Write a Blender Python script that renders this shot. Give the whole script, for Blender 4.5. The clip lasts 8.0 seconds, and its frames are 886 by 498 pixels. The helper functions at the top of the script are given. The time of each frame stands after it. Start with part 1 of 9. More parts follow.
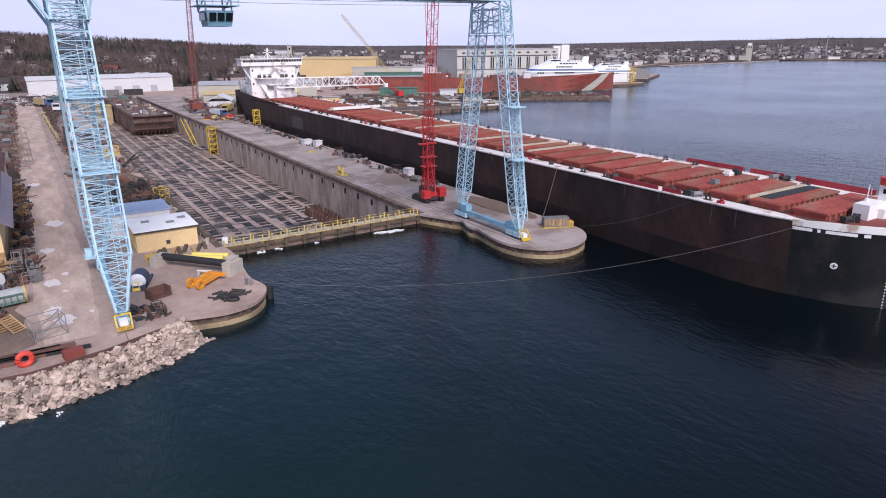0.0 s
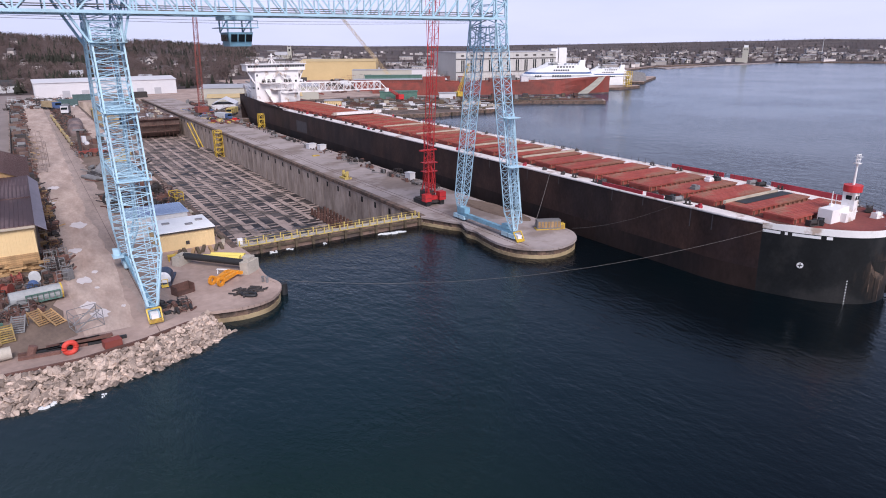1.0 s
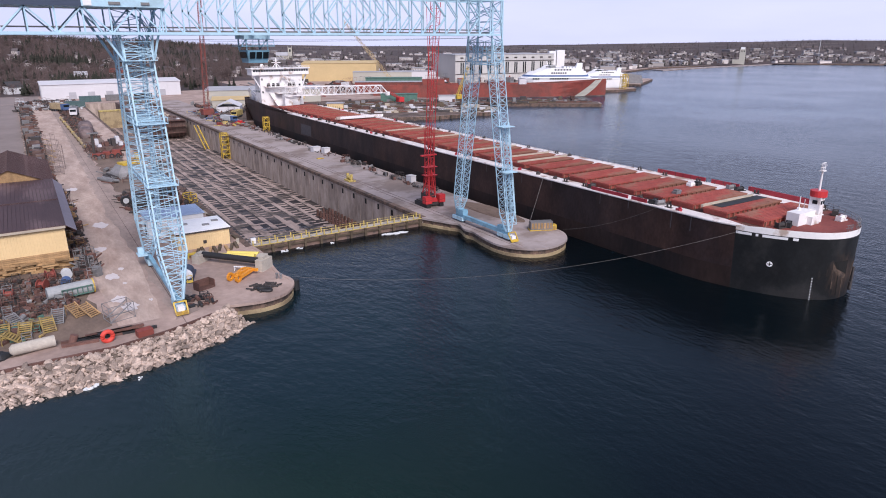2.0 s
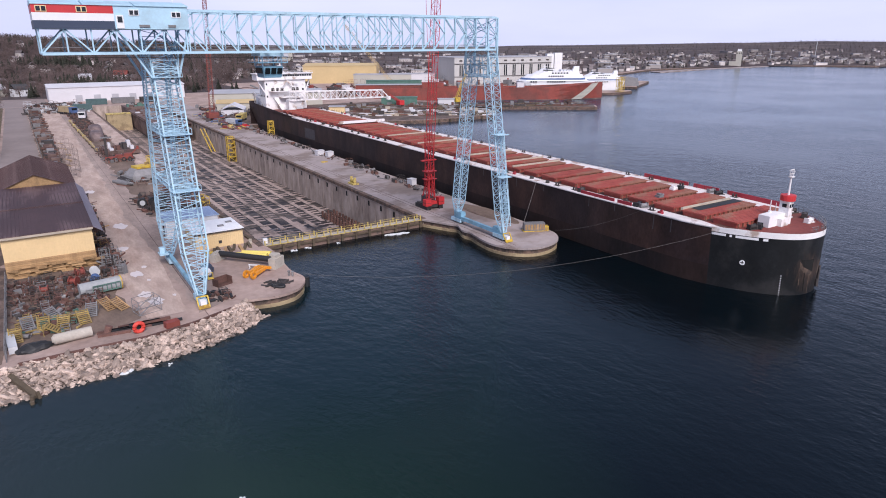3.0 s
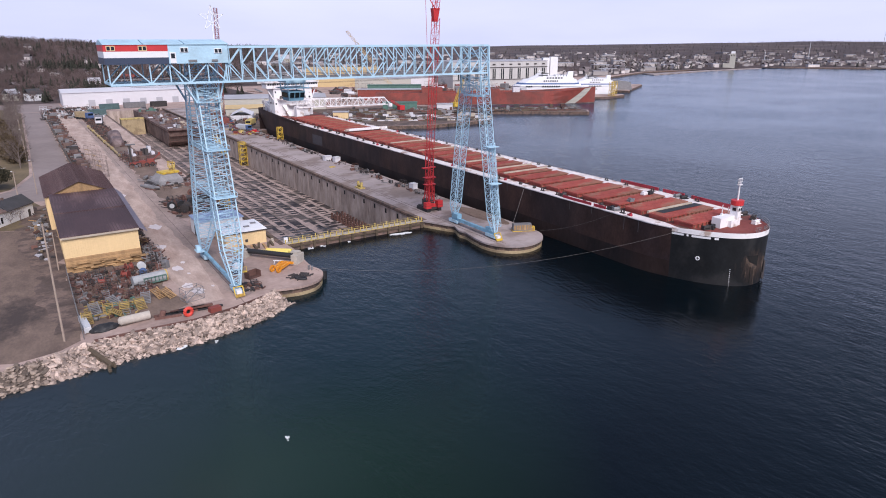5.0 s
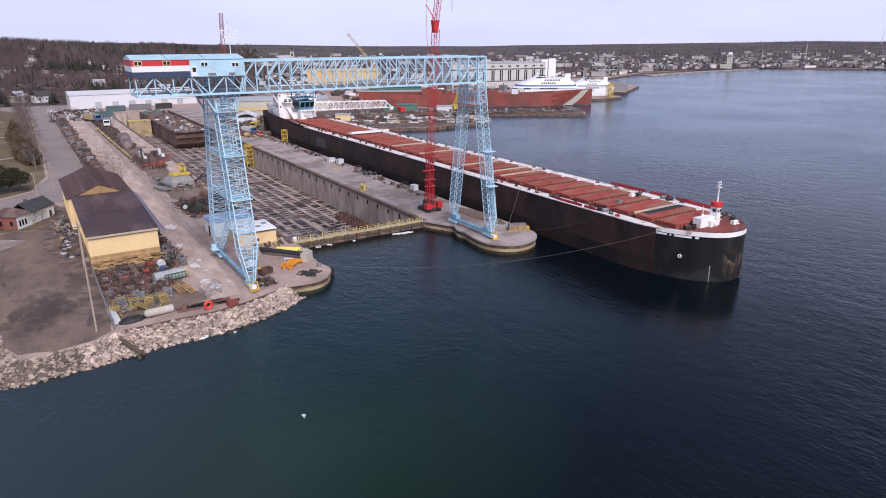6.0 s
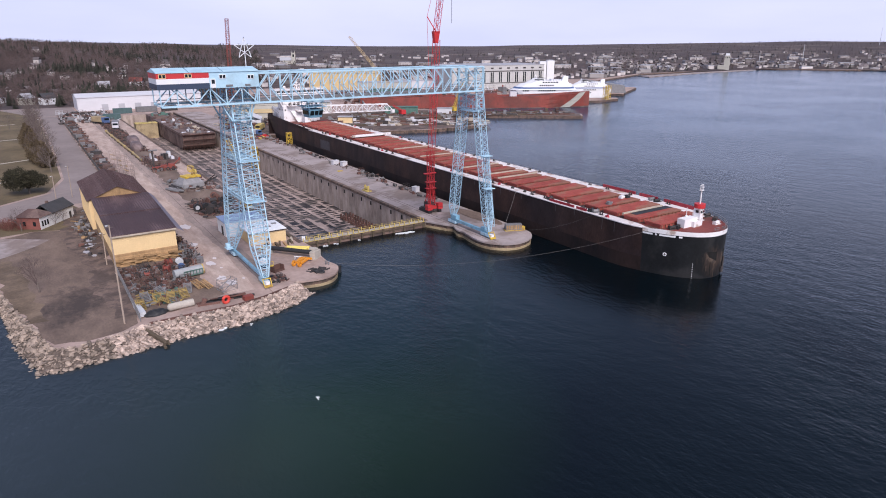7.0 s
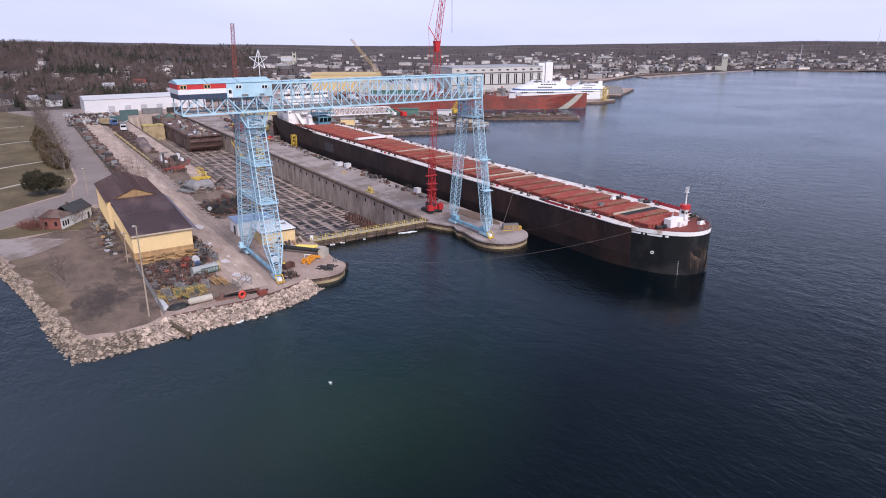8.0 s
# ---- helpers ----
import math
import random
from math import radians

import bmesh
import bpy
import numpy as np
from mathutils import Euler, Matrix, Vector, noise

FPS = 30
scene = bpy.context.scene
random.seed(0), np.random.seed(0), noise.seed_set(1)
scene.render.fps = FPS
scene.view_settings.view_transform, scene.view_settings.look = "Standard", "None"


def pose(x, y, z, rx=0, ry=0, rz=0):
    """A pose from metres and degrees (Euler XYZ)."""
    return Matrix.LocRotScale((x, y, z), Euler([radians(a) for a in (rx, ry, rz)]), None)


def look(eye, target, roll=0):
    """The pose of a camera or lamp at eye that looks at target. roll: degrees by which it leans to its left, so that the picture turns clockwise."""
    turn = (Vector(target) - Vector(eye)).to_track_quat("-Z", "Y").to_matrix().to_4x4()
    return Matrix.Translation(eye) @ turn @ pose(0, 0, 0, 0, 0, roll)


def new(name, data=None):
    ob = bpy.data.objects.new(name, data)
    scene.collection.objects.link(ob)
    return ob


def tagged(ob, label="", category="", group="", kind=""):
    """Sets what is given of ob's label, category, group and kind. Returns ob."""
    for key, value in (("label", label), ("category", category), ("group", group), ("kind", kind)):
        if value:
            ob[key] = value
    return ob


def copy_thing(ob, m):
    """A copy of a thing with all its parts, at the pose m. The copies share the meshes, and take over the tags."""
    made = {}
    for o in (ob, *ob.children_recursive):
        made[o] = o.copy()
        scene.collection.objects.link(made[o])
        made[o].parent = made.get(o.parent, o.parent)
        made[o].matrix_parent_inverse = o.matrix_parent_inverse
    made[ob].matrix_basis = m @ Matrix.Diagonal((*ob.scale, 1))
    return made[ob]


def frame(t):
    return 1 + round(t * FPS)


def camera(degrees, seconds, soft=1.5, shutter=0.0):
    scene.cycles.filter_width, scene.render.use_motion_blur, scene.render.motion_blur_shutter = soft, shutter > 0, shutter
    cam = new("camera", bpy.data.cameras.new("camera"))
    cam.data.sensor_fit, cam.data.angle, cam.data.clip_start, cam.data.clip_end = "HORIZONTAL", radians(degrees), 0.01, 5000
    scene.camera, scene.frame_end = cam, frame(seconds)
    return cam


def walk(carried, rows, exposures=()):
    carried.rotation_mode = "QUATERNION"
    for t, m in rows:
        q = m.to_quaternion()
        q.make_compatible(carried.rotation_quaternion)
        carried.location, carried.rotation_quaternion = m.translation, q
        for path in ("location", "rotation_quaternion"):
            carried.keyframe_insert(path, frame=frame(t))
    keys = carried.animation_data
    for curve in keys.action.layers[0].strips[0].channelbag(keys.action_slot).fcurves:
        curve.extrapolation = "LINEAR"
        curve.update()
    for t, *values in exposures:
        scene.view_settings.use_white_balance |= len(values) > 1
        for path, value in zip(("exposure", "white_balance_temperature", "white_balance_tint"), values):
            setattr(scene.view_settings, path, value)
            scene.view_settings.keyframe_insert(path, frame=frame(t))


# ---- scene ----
cam = camera(69.2, 8.0, soft=1.0)
PATH = [
    (0, (-0.535, 3.377, 38.618), (0.488, 4.982, 38.004), -0.4),
    (0.5, (-2.95, -0.098, 40.031), (-1.925, 1.506, 39.416), -0.3),
    (1, (-5.403, -3.719, 41.465), (-4.376, -2.116, 40.851), -0.3),
    (1.5, (-7.893, -7.471, 42.92), (-6.866, -5.87, 42.305), -0.2),
    (3, (-15.588, -19.387, 47.388), (-14.557, -17.788, 46.773), -0.1),
    (3.5, (-18.226, -23.533, 48.907), (-17.194, -21.934, 48.291), -0.1),
    (4, (-20.901, -27.742, 50.439), (-19.868, -26.144, 49.822), -0.1),
    (4.5, (-23.612, -32.002, 51.981), (-22.579, -30.405, 51.364), -0.1),
    (6, (-31.959, -44.948, 56.656), (-30.925, -43.352, 56.036), -0.1),
    (6.5, (-34.812, -49.273, 58.224), (-33.778, -47.678, 57.604), -0.1),
    (7, (-37.7, -53.58, 59.796), (-36.666, -51.985, 59.175), -0.1),
    (7.5, (-40.623, -57.856, 61.369), (-39.588, -56.262, 60.747), -0.1),
    (8, (-43.58, -62.087, 62.941), (-42.546, -60.493, 62.318), -0.1),
]
walk(cam, [(t, look(eye, target, roll)) for t, eye, target, roll in PATH], exposures=[(0, 0.19, 5950, 15)])

# ---- light ----
world = bpy.data.worlds.new("world")
scene.world = world
world.use_nodes = True
wn, wl = world.node_tree.nodes, world.node_tree.links
wn.clear()
sky = wn.new("ShaderNodeTexSky")
sky.sky_type, sky.sun_disc = "NISHITA", False
sky.sun_elevation, sky.sun_rotation = radians(43), radians(192)
sky.air_density, sky.dust_density, sky.ozone_density = 1.0, 2.5, 1.5
skymix = wn.new("ShaderNodeMix")
skymix.data_type = "RGBA"
cloud = wn.new("ShaderNodeTexNoise")
cloud.inputs["Scale"].default_value, cloud.inputs["Detail"].default_value = 2.2, 6
wmap = wn.new("ShaderNodeMapping")
wmap.inputs["Scale"].default_value = (1, 1, 5)
wtc = wn.new("ShaderNodeTexCoord")
wl.new(wtc.outputs["Generated"], wmap.inputs["Vector"])
wl.new(wmap.outputs["Vector"], cloud.inputs["Vector"])
cramp = wn.new("ShaderNodeValToRGB")
cramp.color_ramp.elements[0].position, cramp.color_ramp.elements[0].color = 0.3, (6.5, 6.65, 8.6, 1)
cramp.color_ramp.elements[1].position, cramp.color_ramp.elements[1].color = 0.7, (7.9, 7.85, 9.6, 1)
wl.new(cloud.outputs["Fac"], cramp.inputs["Fac"])
sep = wn.new("ShaderNodeSeparateXYZ")
wl.new(wtc.outputs["Generated"], sep.inputs["Vector"])
veil = wn.new("ShaderNodeMapRange")
veil.inputs["From Min"].default_value, veil.inputs["From Max"].default_value = 0.08, 0.38
veil.inputs["To Min"].default_value, veil.inputs["To Max"].default_value = 0.93, 0.12
wl.new(sep.outputs["Z"], veil.inputs["Value"])
wl.new(veil.outputs["Result"], skymix.inputs["Factor"])
wl.new(sky.outputs["Color"], skymix.inputs["A"])
wl.new(cramp.outputs["Color"], skymix.inputs["B"])
wbg = wn.new("ShaderNodeBackground")
wbg.inputs["Strength"].default_value = 0.1
wout = wn.new("ShaderNodeOutputWorld")
wl.new(skymix.outputs["Result"], wbg.inputs["Color"])
wl.new(wbg.outputs["Background"], wout.inputs["Surface"])
sun_data = bpy.data.lights.new("sun", "SUN")
sun_data.energy, sun_data.angle, sun_data.color = 3.1, radians(28), (1.0, 0.905, 0.81)
sun = new("sun", sun_data)
sun.matrix_world = look((0, 0, 300), (36, 168, 140))


# ---- materials ----
def mat(name, col, rough=0.7, metal=0.0, var=0.25, scale=0.3, bump=0.0, bscale=None, col2=None, patch=0.0, pscale=0.05, rnd=0.0, stretch=None, edge=0.1):
    """A surface with a base colour, variation at two scales, stains of a second colour and fine relief."""
    m = bpy.data.materials.new(name)
    m.use_nodes = True
    n, l = m.node_tree.nodes, m.node_tree.links
    b = n["Principled BSDF"]
    b.inputs["Roughness"].default_value, b.inputs["Metallic"].default_value = rough, metal
    tc = n.new("ShaderNodeTexCoord")
    vec = tc.outputs["Object"]
    if stretch:
        mp = n.new("ShaderNodeMapping")
        mp.inputs["Scale"].default_value = stretch
        l.new(vec, mp.inputs["Vector"])
        vec = mp.outputs["Vector"]

    def noise_at(s, detail=6):
        t = n.new("ShaderNodeTexNoise")
        t.inputs["Scale"].default_value, t.inputs["Detail"].default_value = s, detail
        t.inputs["Roughness"].default_value = 0.62
        l.new(vec, t.inputs["Vector"])
        return t.outputs["Fac"]

    base = n.new("ShaderNodeRGB")
    base.outputs[0].default_value = (*col, 1)
    out = base.outputs[0]
    if col2 and patch > 0:
        r = n.new("ShaderNodeMapRange")
        r.inputs["From Min"].default_value, r.inputs["From Max"].default_value = 0.67 - patch * 0.3 - edge / 2, 0.67 - patch * 0.3 + edge / 2
        l.new(noise_at(pscale, 8), r.inputs["Value"])
        mx = n.new("ShaderNodeMix")
        mx.data_type = "RGBA"
        l.new(r.outputs["Result"], mx.inputs["Factor"])
        l.new(out, mx.inputs["A"])
        mx.inputs["B"].default_value = (*col2, 1)
        out = mx.outputs["Result"]
    for s, k in ((scale, var), (scale * 9, var * 0.6)):
        r = n.new("ShaderNodeMapRange")
        r.inputs["From Min"].default_value, r.inputs["From Max"].default_value = 0.25, 0.75
        r.inputs["To Min"].default_value, r.inputs["To Max"].default_value = 1 - k, 1 + k
        l.new(noise_at(s), r.inputs["Value"])
        mx = n.new("ShaderNodeMix")
        mx.data_type, mx.blend_type = "RGBA", "MULTIPLY"
        mx.inputs["Factor"].default_value = 1
        l.new(out, mx.inputs["A"])
        l.new(r.outputs["Result"], mx.inputs["B"])
        out = mx.outputs["Result"]
    if rnd:
        oi = n.new("ShaderNodeObjectInfo")
        gi = n.new("ShaderNodeNewGeometry")
        ad = n.new("ShaderNodeMath")
        ad.operation = "ADD"
        l.new(oi.outputs["Random"], ad.inputs[0])
        l.new(gi.outputs["Random Per Island"], ad.inputs[1])
        fr = n.new("ShaderNodeMath")
        fr.operation = "FRACT"
        l.new(ad.outputs[0], fr.inputs[0])
        r = n.new("ShaderNodeMapRange")
        r.inputs["To Min"].default_value, r.inputs["To Max"].default_value = 1 - rnd, 1 + rnd
        l.new(fr.outputs[0], r.inputs["Value"])
        mx = n.new("ShaderNodeMix")
        mx.data_type, mx.blend_type = "RGBA", "MULTIPLY"
        mx.inputs["Factor"].default_value = 1
        l.new(out, mx.inputs["A"])
        l.new(r.outputs["Result"], mx.inputs["B"])
        out = mx.outputs["Result"]
    l.new(out, b.inputs["Base Color"])
    if bump:
        bp = n.new("ShaderNodeBump")
        bp.inputs["Strength"].default_value, bp.inputs["Distance"].default_value = 0.7, bump
        l.new(noise_at(bscale or scale * 6), bp.inputs["Height"])
        l.new(bp.outputs["Normal"], b.inputs["Normal"])
    return m


M_WATER = bpy.data.materials.new("lake_water")
M_WATER.use_nodes = True
wn2, wl2 = M_WATER.node_tree.nodes, M_WATER.node_tree.links
wb = wn2["Principled BSDF"]
wb.inputs["Roughness"].default_value = 0.17
wb.inputs["IOR"].default_value = 1.333
wtc2 = wn2.new("ShaderNodeTexCoord")
shoal = wn2.new("ShaderNodeTexNoise")
shoal.inputs["Scale"].default_value, shoal.inputs["Detail"].default_value = 0.012, 3
wl2.new(wtc2.outputs["Object"], shoal.inputs["Vector"])
wr = wn2.new("ShaderNodeValToRGB")
wr.color_ramp.elements[0].position, wr.color_ramp.elements[0].color = 0.35, (0.0006, 0.0026, 0.0046, 1)
wr.color_ramp.elements[1].position, wr.color_ramp.elements[1].color = 0.68, (0.0012, 0.0042, 0.0062, 1)
wl2.new(shoal.outputs["Fac"], wr.inputs["Fac"])
near = wn2.new("ShaderNodeVectorMath")
near.operation = "DISTANCE"
near.inputs[1].default_value = (-5, 40, 0)
wl2.new(wtc2.outputs["Object"], near.inputs[0])
nearr = wn2.new("ShaderNodeMapRange")
nearr.inputs["From Min"].default_value, nearr.inputs["From Max"].default_value = 4, 46
nearr.inputs["To Min"].default_value, nearr.inputs["To Max"].default_value = 0.9, 0
wl2.new(near.outputs["Value"], nearr.inputs["Value"])
shallow = wn2.new("ShaderNodeMix")
shallow.data_type = "RGBA"
wl2.new(nearr.outputs["Result"], shallow.inputs["Factor"])
wl2.new(wr.outputs["Color"], shallow.inputs["A"])
shallow.inputs["B"].default_value = (0.013, 0.033, 0.015, 1)
# paler pool and south-west water; the bay's bluer sky reflection put into the colour
water_col = shallow.outputs["Result"]
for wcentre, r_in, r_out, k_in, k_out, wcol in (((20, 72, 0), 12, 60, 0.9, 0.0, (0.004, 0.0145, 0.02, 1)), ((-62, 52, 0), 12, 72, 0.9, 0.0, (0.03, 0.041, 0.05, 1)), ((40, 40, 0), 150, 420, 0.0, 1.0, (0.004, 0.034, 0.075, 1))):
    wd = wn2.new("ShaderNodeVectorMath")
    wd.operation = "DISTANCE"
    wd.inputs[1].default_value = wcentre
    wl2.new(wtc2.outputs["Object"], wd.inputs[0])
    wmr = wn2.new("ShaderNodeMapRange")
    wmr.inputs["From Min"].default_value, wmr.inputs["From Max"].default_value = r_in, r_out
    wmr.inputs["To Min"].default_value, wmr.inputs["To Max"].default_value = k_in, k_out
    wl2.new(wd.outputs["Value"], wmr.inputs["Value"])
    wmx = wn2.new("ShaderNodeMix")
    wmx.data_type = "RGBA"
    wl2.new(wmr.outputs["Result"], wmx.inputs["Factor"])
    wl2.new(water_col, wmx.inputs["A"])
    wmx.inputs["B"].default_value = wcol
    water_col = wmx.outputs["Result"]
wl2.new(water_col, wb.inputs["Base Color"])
calm = wn2.new("ShaderNodeTexNoise")
calm.inputs["Scale"].default_value, calm.inputs["Detail"].default_value = 0.011, 4
wl2.new(wtc2.outputs["Object"], calm.inputs["Vector"])
calmr = wn2.new("ShaderNodeMapRange")
calmr.inputs["From Min"].default_value, calmr.inputs["From Max"].default_value = 0.38, 0.62
calmr.inputs["To Min"].default_value, calmr.inputs["To Max"].default_value = 0.3, 1.0
wl2.new(calm.outputs["Fac"], calmr.inputs["Value"])
wprev = None
for wscale, wdist, wstretch in ((1.3, 0.15, (1, 0.5, 1)), (0.25, 0.25, (1, 0.6, 1)), (4.0, 0.03, (1, 0.7, 1))):
    wm = wn2.new("ShaderNodeMapping")
    wm.inputs["Scale"].default_value = wstretch
    wm.inputs["Rotation"].default_value = (0, 0, radians(25))
    wl2.new(wtc2.outputs["Object"], wm.inputs["Vector"])
    wt = wn2.new("ShaderNodeTexNoise")
    wt.inputs["Scale"].default_value, wt.inputs["Detail"].default_value = wscale, 3
    wl2.new(wm.outputs["Vector"], wt.inputs["Vector"])
    wbp = wn2.new("ShaderNodeBump")
    wbp.inputs["Distance"].default_value = wdist
    wl2.new(calmr.outputs["Result"], wbp.inputs["Strength"])
    wl2.new(wt.outputs["Fac"], wbp.inputs["Height"])
    if wprev:
        wl2.new(wprev.outputs["Normal"], wbp.inputs["Normal"])
    wprev = wbp
wl2.new(wprev.outputs["Normal"], wb.inputs["Normal"])

M_YARD = mat("gravel_yard", (0.40, 0.30, 0.262), 0.95, var=0.25, scale=0.09, bump=0.05, col2=(0.27, 0.195, 0.168), patch=0.5, pscale=0.11, edge=0.3)
M_TRACK = mat("pale_dirt_track", (0.47, 0.365, 0.315), 0.95, var=0.25, scale=0.16, bump=0.04, col2=(0.33, 0.24, 0.2), patch=0.5, pscale=0.17, edge=0.3, stretch=(1.6, 0.45, 1))
M_RAILBED = mat("oily_rail_bed", (0.265, 0.205, 0.182), 0.95, var=0.3, scale=0.14, bump=0.04, col2=(0.36, 0.28, 0.245), patch=0.5, pscale=0.13, edge=0.35, stretch=(1.4, 0.5, 1))
M_GRASS = mat("dry_lawn", (0.098, 0.072, 0.037), 0.95, var=0.35, scale=0.07, bump=0.05, col2=(0.15, 0.112, 0.062), patch=0.5, pscale=0.045, edge=0.28)
M_SOIL = mat("bare_soil", (0.175, 0.125, 0.098), 0.97, var=0.3, scale=0.16, bump=0.1, col2=(0.108, 0.076, 0.062), patch=0.45, pscale=0.07, stretch=(1.5, 0.7, 1), edge=0.26)
# a churned darker stretch in the bare soil, with a wandering edge
qn, ql = M_SOIL.node_tree.nodes, M_SOIL.node_tree.links
qb = qn["Principled BSDF"]
qpaint = qb.inputs["Base Color"].links[0].from_socket
qtc = qn.new("ShaderNodeTexCoord")
qmp = qn.new("ShaderNodeMapping")
qmp.inputs["Scale"].default_value = (1.0, 0.62, 1)
ql.new(qtc.outputs["Object"], qmp.inputs["Vector"])
qns = qn.new("ShaderNodeTexNoise")
qns.inputs["Scale"].default_value, qns.inputs["Detail"].default_value = 0.2, 9
qns.inputs["Roughness"].default_value = 0.68
ql.new(qmp.outputs["Vector"], qns.inputs["Vector"])
qds = qn.new("ShaderNodeVectorMath")
qds.operation = "DISTANCE"
qds.inputs[1].default_value = (-35.5, 64.5, 2.6)
ql.new(qmp.outputs["Vector"], qds.inputs[0])
qrg = qn.new("ShaderNodeMapRange")
qrg.inputs["From Min"].default_value, qrg.inputs["From Max"].default_value = 1.0, 12.0
qrg.inputs["To Min"].default_value, qrg.inputs["To Max"].default_value = 0.16, -0.26
ql.new(qds.outputs["Value"], qrg.inputs["Value"])
qsum = qn.new("ShaderNodeMath")
ql.new(qrg.outputs["Result"], qsum.inputs[0])
ql.new(qns.outputs["Fac"], qsum.inputs[1])
qst = qn.new("ShaderNodeMapRange")
qst.inputs["From Min"].default_value, qst.inputs["From Max"].default_value = 0.4, 0.62
ql.new(qsum.outputs[0], qst.inputs["Value"])
qmx = qn.new("ShaderNodeMix")
qmx.data_type = "RGBA"
ql.new(qst.outputs["Result"], qmx.inputs["Factor"])
ql.new(qpaint, qmx.inputs["A"])
qmx.inputs["B"].default_value = (0.052, 0.038, 0.034, 1)
ql.new(qmx.outputs["Result"], qb.inputs["Base Color"])
M_STRAW = mat("dry_straw_grass", (0.16, 0.115, 0.082), 0.95, var=0.4, scale=0.2, bump=0.08, col2=(0.1, 0.07, 0.045), patch=0.5, pscale=0.12, edge=0.3)
M_ROAD = mat("worn_road", (0.235, 0.192, 0.182), 0.9, var=0.16, scale=0.05, bump=0.01)
M_QUAY = mat("quay_concrete", (0.325, 0.275, 0.268), 0.9, var=0.2, scale=0.06, bump=0.02, col2=(0.215, 0.168, 0.15), patch=0.45, pscale=0.08)
M_WALL = mat("stained_concrete", (0.43, 0.35, 0.305), 0.9, var=0.22, scale=0.25, bump=0.03, col2=(0.23, 0.175, 0.145), patch=0.45, pscale=0.3, stretch=(1, 1, 0.35), edge=0.25)
M_SHEETPILE = mat("rusty_sheet_piling", (0.15, 0.098, 0.075), 0.85, var=0.35, scale=0.4, bump=0.02, col2=(0.075, 0.055, 0.045), patch=0.5, pscale=0.5)
M_WETPOOL = mat("standing_dock_water", (0.018, 0.014, 0.0135), 0.3, var=0.3, scale=0.3)
M_CONC = mat("pale_concrete", (0.42, 0.38, 0.33), 0.9, var=0.2, scale=0.3, bump=0.02)
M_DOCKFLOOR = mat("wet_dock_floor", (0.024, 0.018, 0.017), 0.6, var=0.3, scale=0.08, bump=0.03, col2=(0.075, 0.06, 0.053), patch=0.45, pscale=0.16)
M_DOCKPAD = mat("dock_floor_slab", (0.34, 0.262, 0.232), 0.85, var=0.3, scale=0.15, bump=0.02, col2=(0.11, 0.088, 0.077), patch=0.42, pscale=0.12)
M_ROCK = mat("limestone_rubble", (0.37, 0.29, 0.245), 0.95, var=0.35, scale=0.5, bump=0.1, rnd=0.5)
M_ROCKOLD = mat("weathered_rubble", (0.26, 0.205, 0.165), 0.95, var=0.35, scale=0.5, bump=0.1, rnd=0.55)
M_ROCKBED = mat("shaded_rubble_bed", (0.11, 0.085, 0.07), 0.95, var=0.4, scale=0.5, bump=0.15)
M_HULL = mat("black_hull_paint", (0.022, 0.0155, 0.017), 0.55, var=0.55, scale=0.22, bump=0.02, col2=(0.05, 0.028, 0.0235), patch=0.5, pscale=0.09, stretch=(1, 1, 0.55), edge=0.25)
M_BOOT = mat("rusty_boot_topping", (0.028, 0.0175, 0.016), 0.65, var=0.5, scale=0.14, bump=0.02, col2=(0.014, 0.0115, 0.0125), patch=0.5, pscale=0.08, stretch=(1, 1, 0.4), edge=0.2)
M_LEANTO = mat("grey_lean_to_roof", (0.19, 0.165, 0.20), 0.6, var=0.15, scale=0.3)
M_HEDGE = mat("brown_dry_foliage", (0.095, 0.068, 0.036), 0.9, var=0.3, scale=0.3, rnd=0.35)
M_HULLNEW = mat("fresh_black_hull_paint", (0.012, 0.013, 0.0145), 0.45, var=0.4, scale=0.2, bump=0.02, col2=(0.024, 0.024, 0.025), patch=0.5, pscale=0.12, stretch=(1, 1, 0.8))
hn, hl = M_HULLNEW.node_tree.nodes, M_HULLNEW.node_tree.links
hbs = hn["Principled BSDF"]
paint = hbs.inputs["Base Color"].links[0].from_socket
htc = hn.new("ShaderNodeTexCoord")
hmp = hn.new("ShaderNodeMapping")
hmp.inputs["Scale"].default_value = (1.6, 1.6, 0.5)
hl.new(htc.outputs["Object"], hmp.inputs["Vector"])
hns = hn.new("ShaderNodeTexNoise")
hns.inputs["Scale"].default_value, hns.inputs["Detail"].default_value = 1.1, 8
hl.new(hmp.outputs["Vector"], hns.inputs["Vector"])
hds = hn.new("ShaderNodeVectorMath")
hds.operation = "DISTANCE"
hds.inputs[1].default_value = (-0.8, 0.4, 5.0)
hl.new(htc.outputs["Object"], hds.inputs[0])
hrg = hn.new("ShaderNodeMapRange")
hrg.inputs["From Min"].default_value, hrg.inputs["From Max"].default_value = 1.5, 6.5
hrg.inputs["To Min"].default_value, hrg.inputs["To Max"].default_value = 0.42, -0.15
hl.new(hds.outputs["Value"], hrg.inputs["Value"])
hsum = hn.new("ShaderNodeMath")
hl.new(hrg.outputs["Result"], hsum.inputs[0])
hl.new(hns.outputs["Fac"], hsum.inputs[1])
hst = hn.new("ShaderNodeMapRange")
hst.inputs["From Min"].default_value, hst.inputs["From Max"].default_value = 0.6, 0.95
hl.new(hsum.outputs[0], hst.inputs["Value"])
hmx = hn.new("ShaderNodeMix")
hmx.data_type = "RGBA"
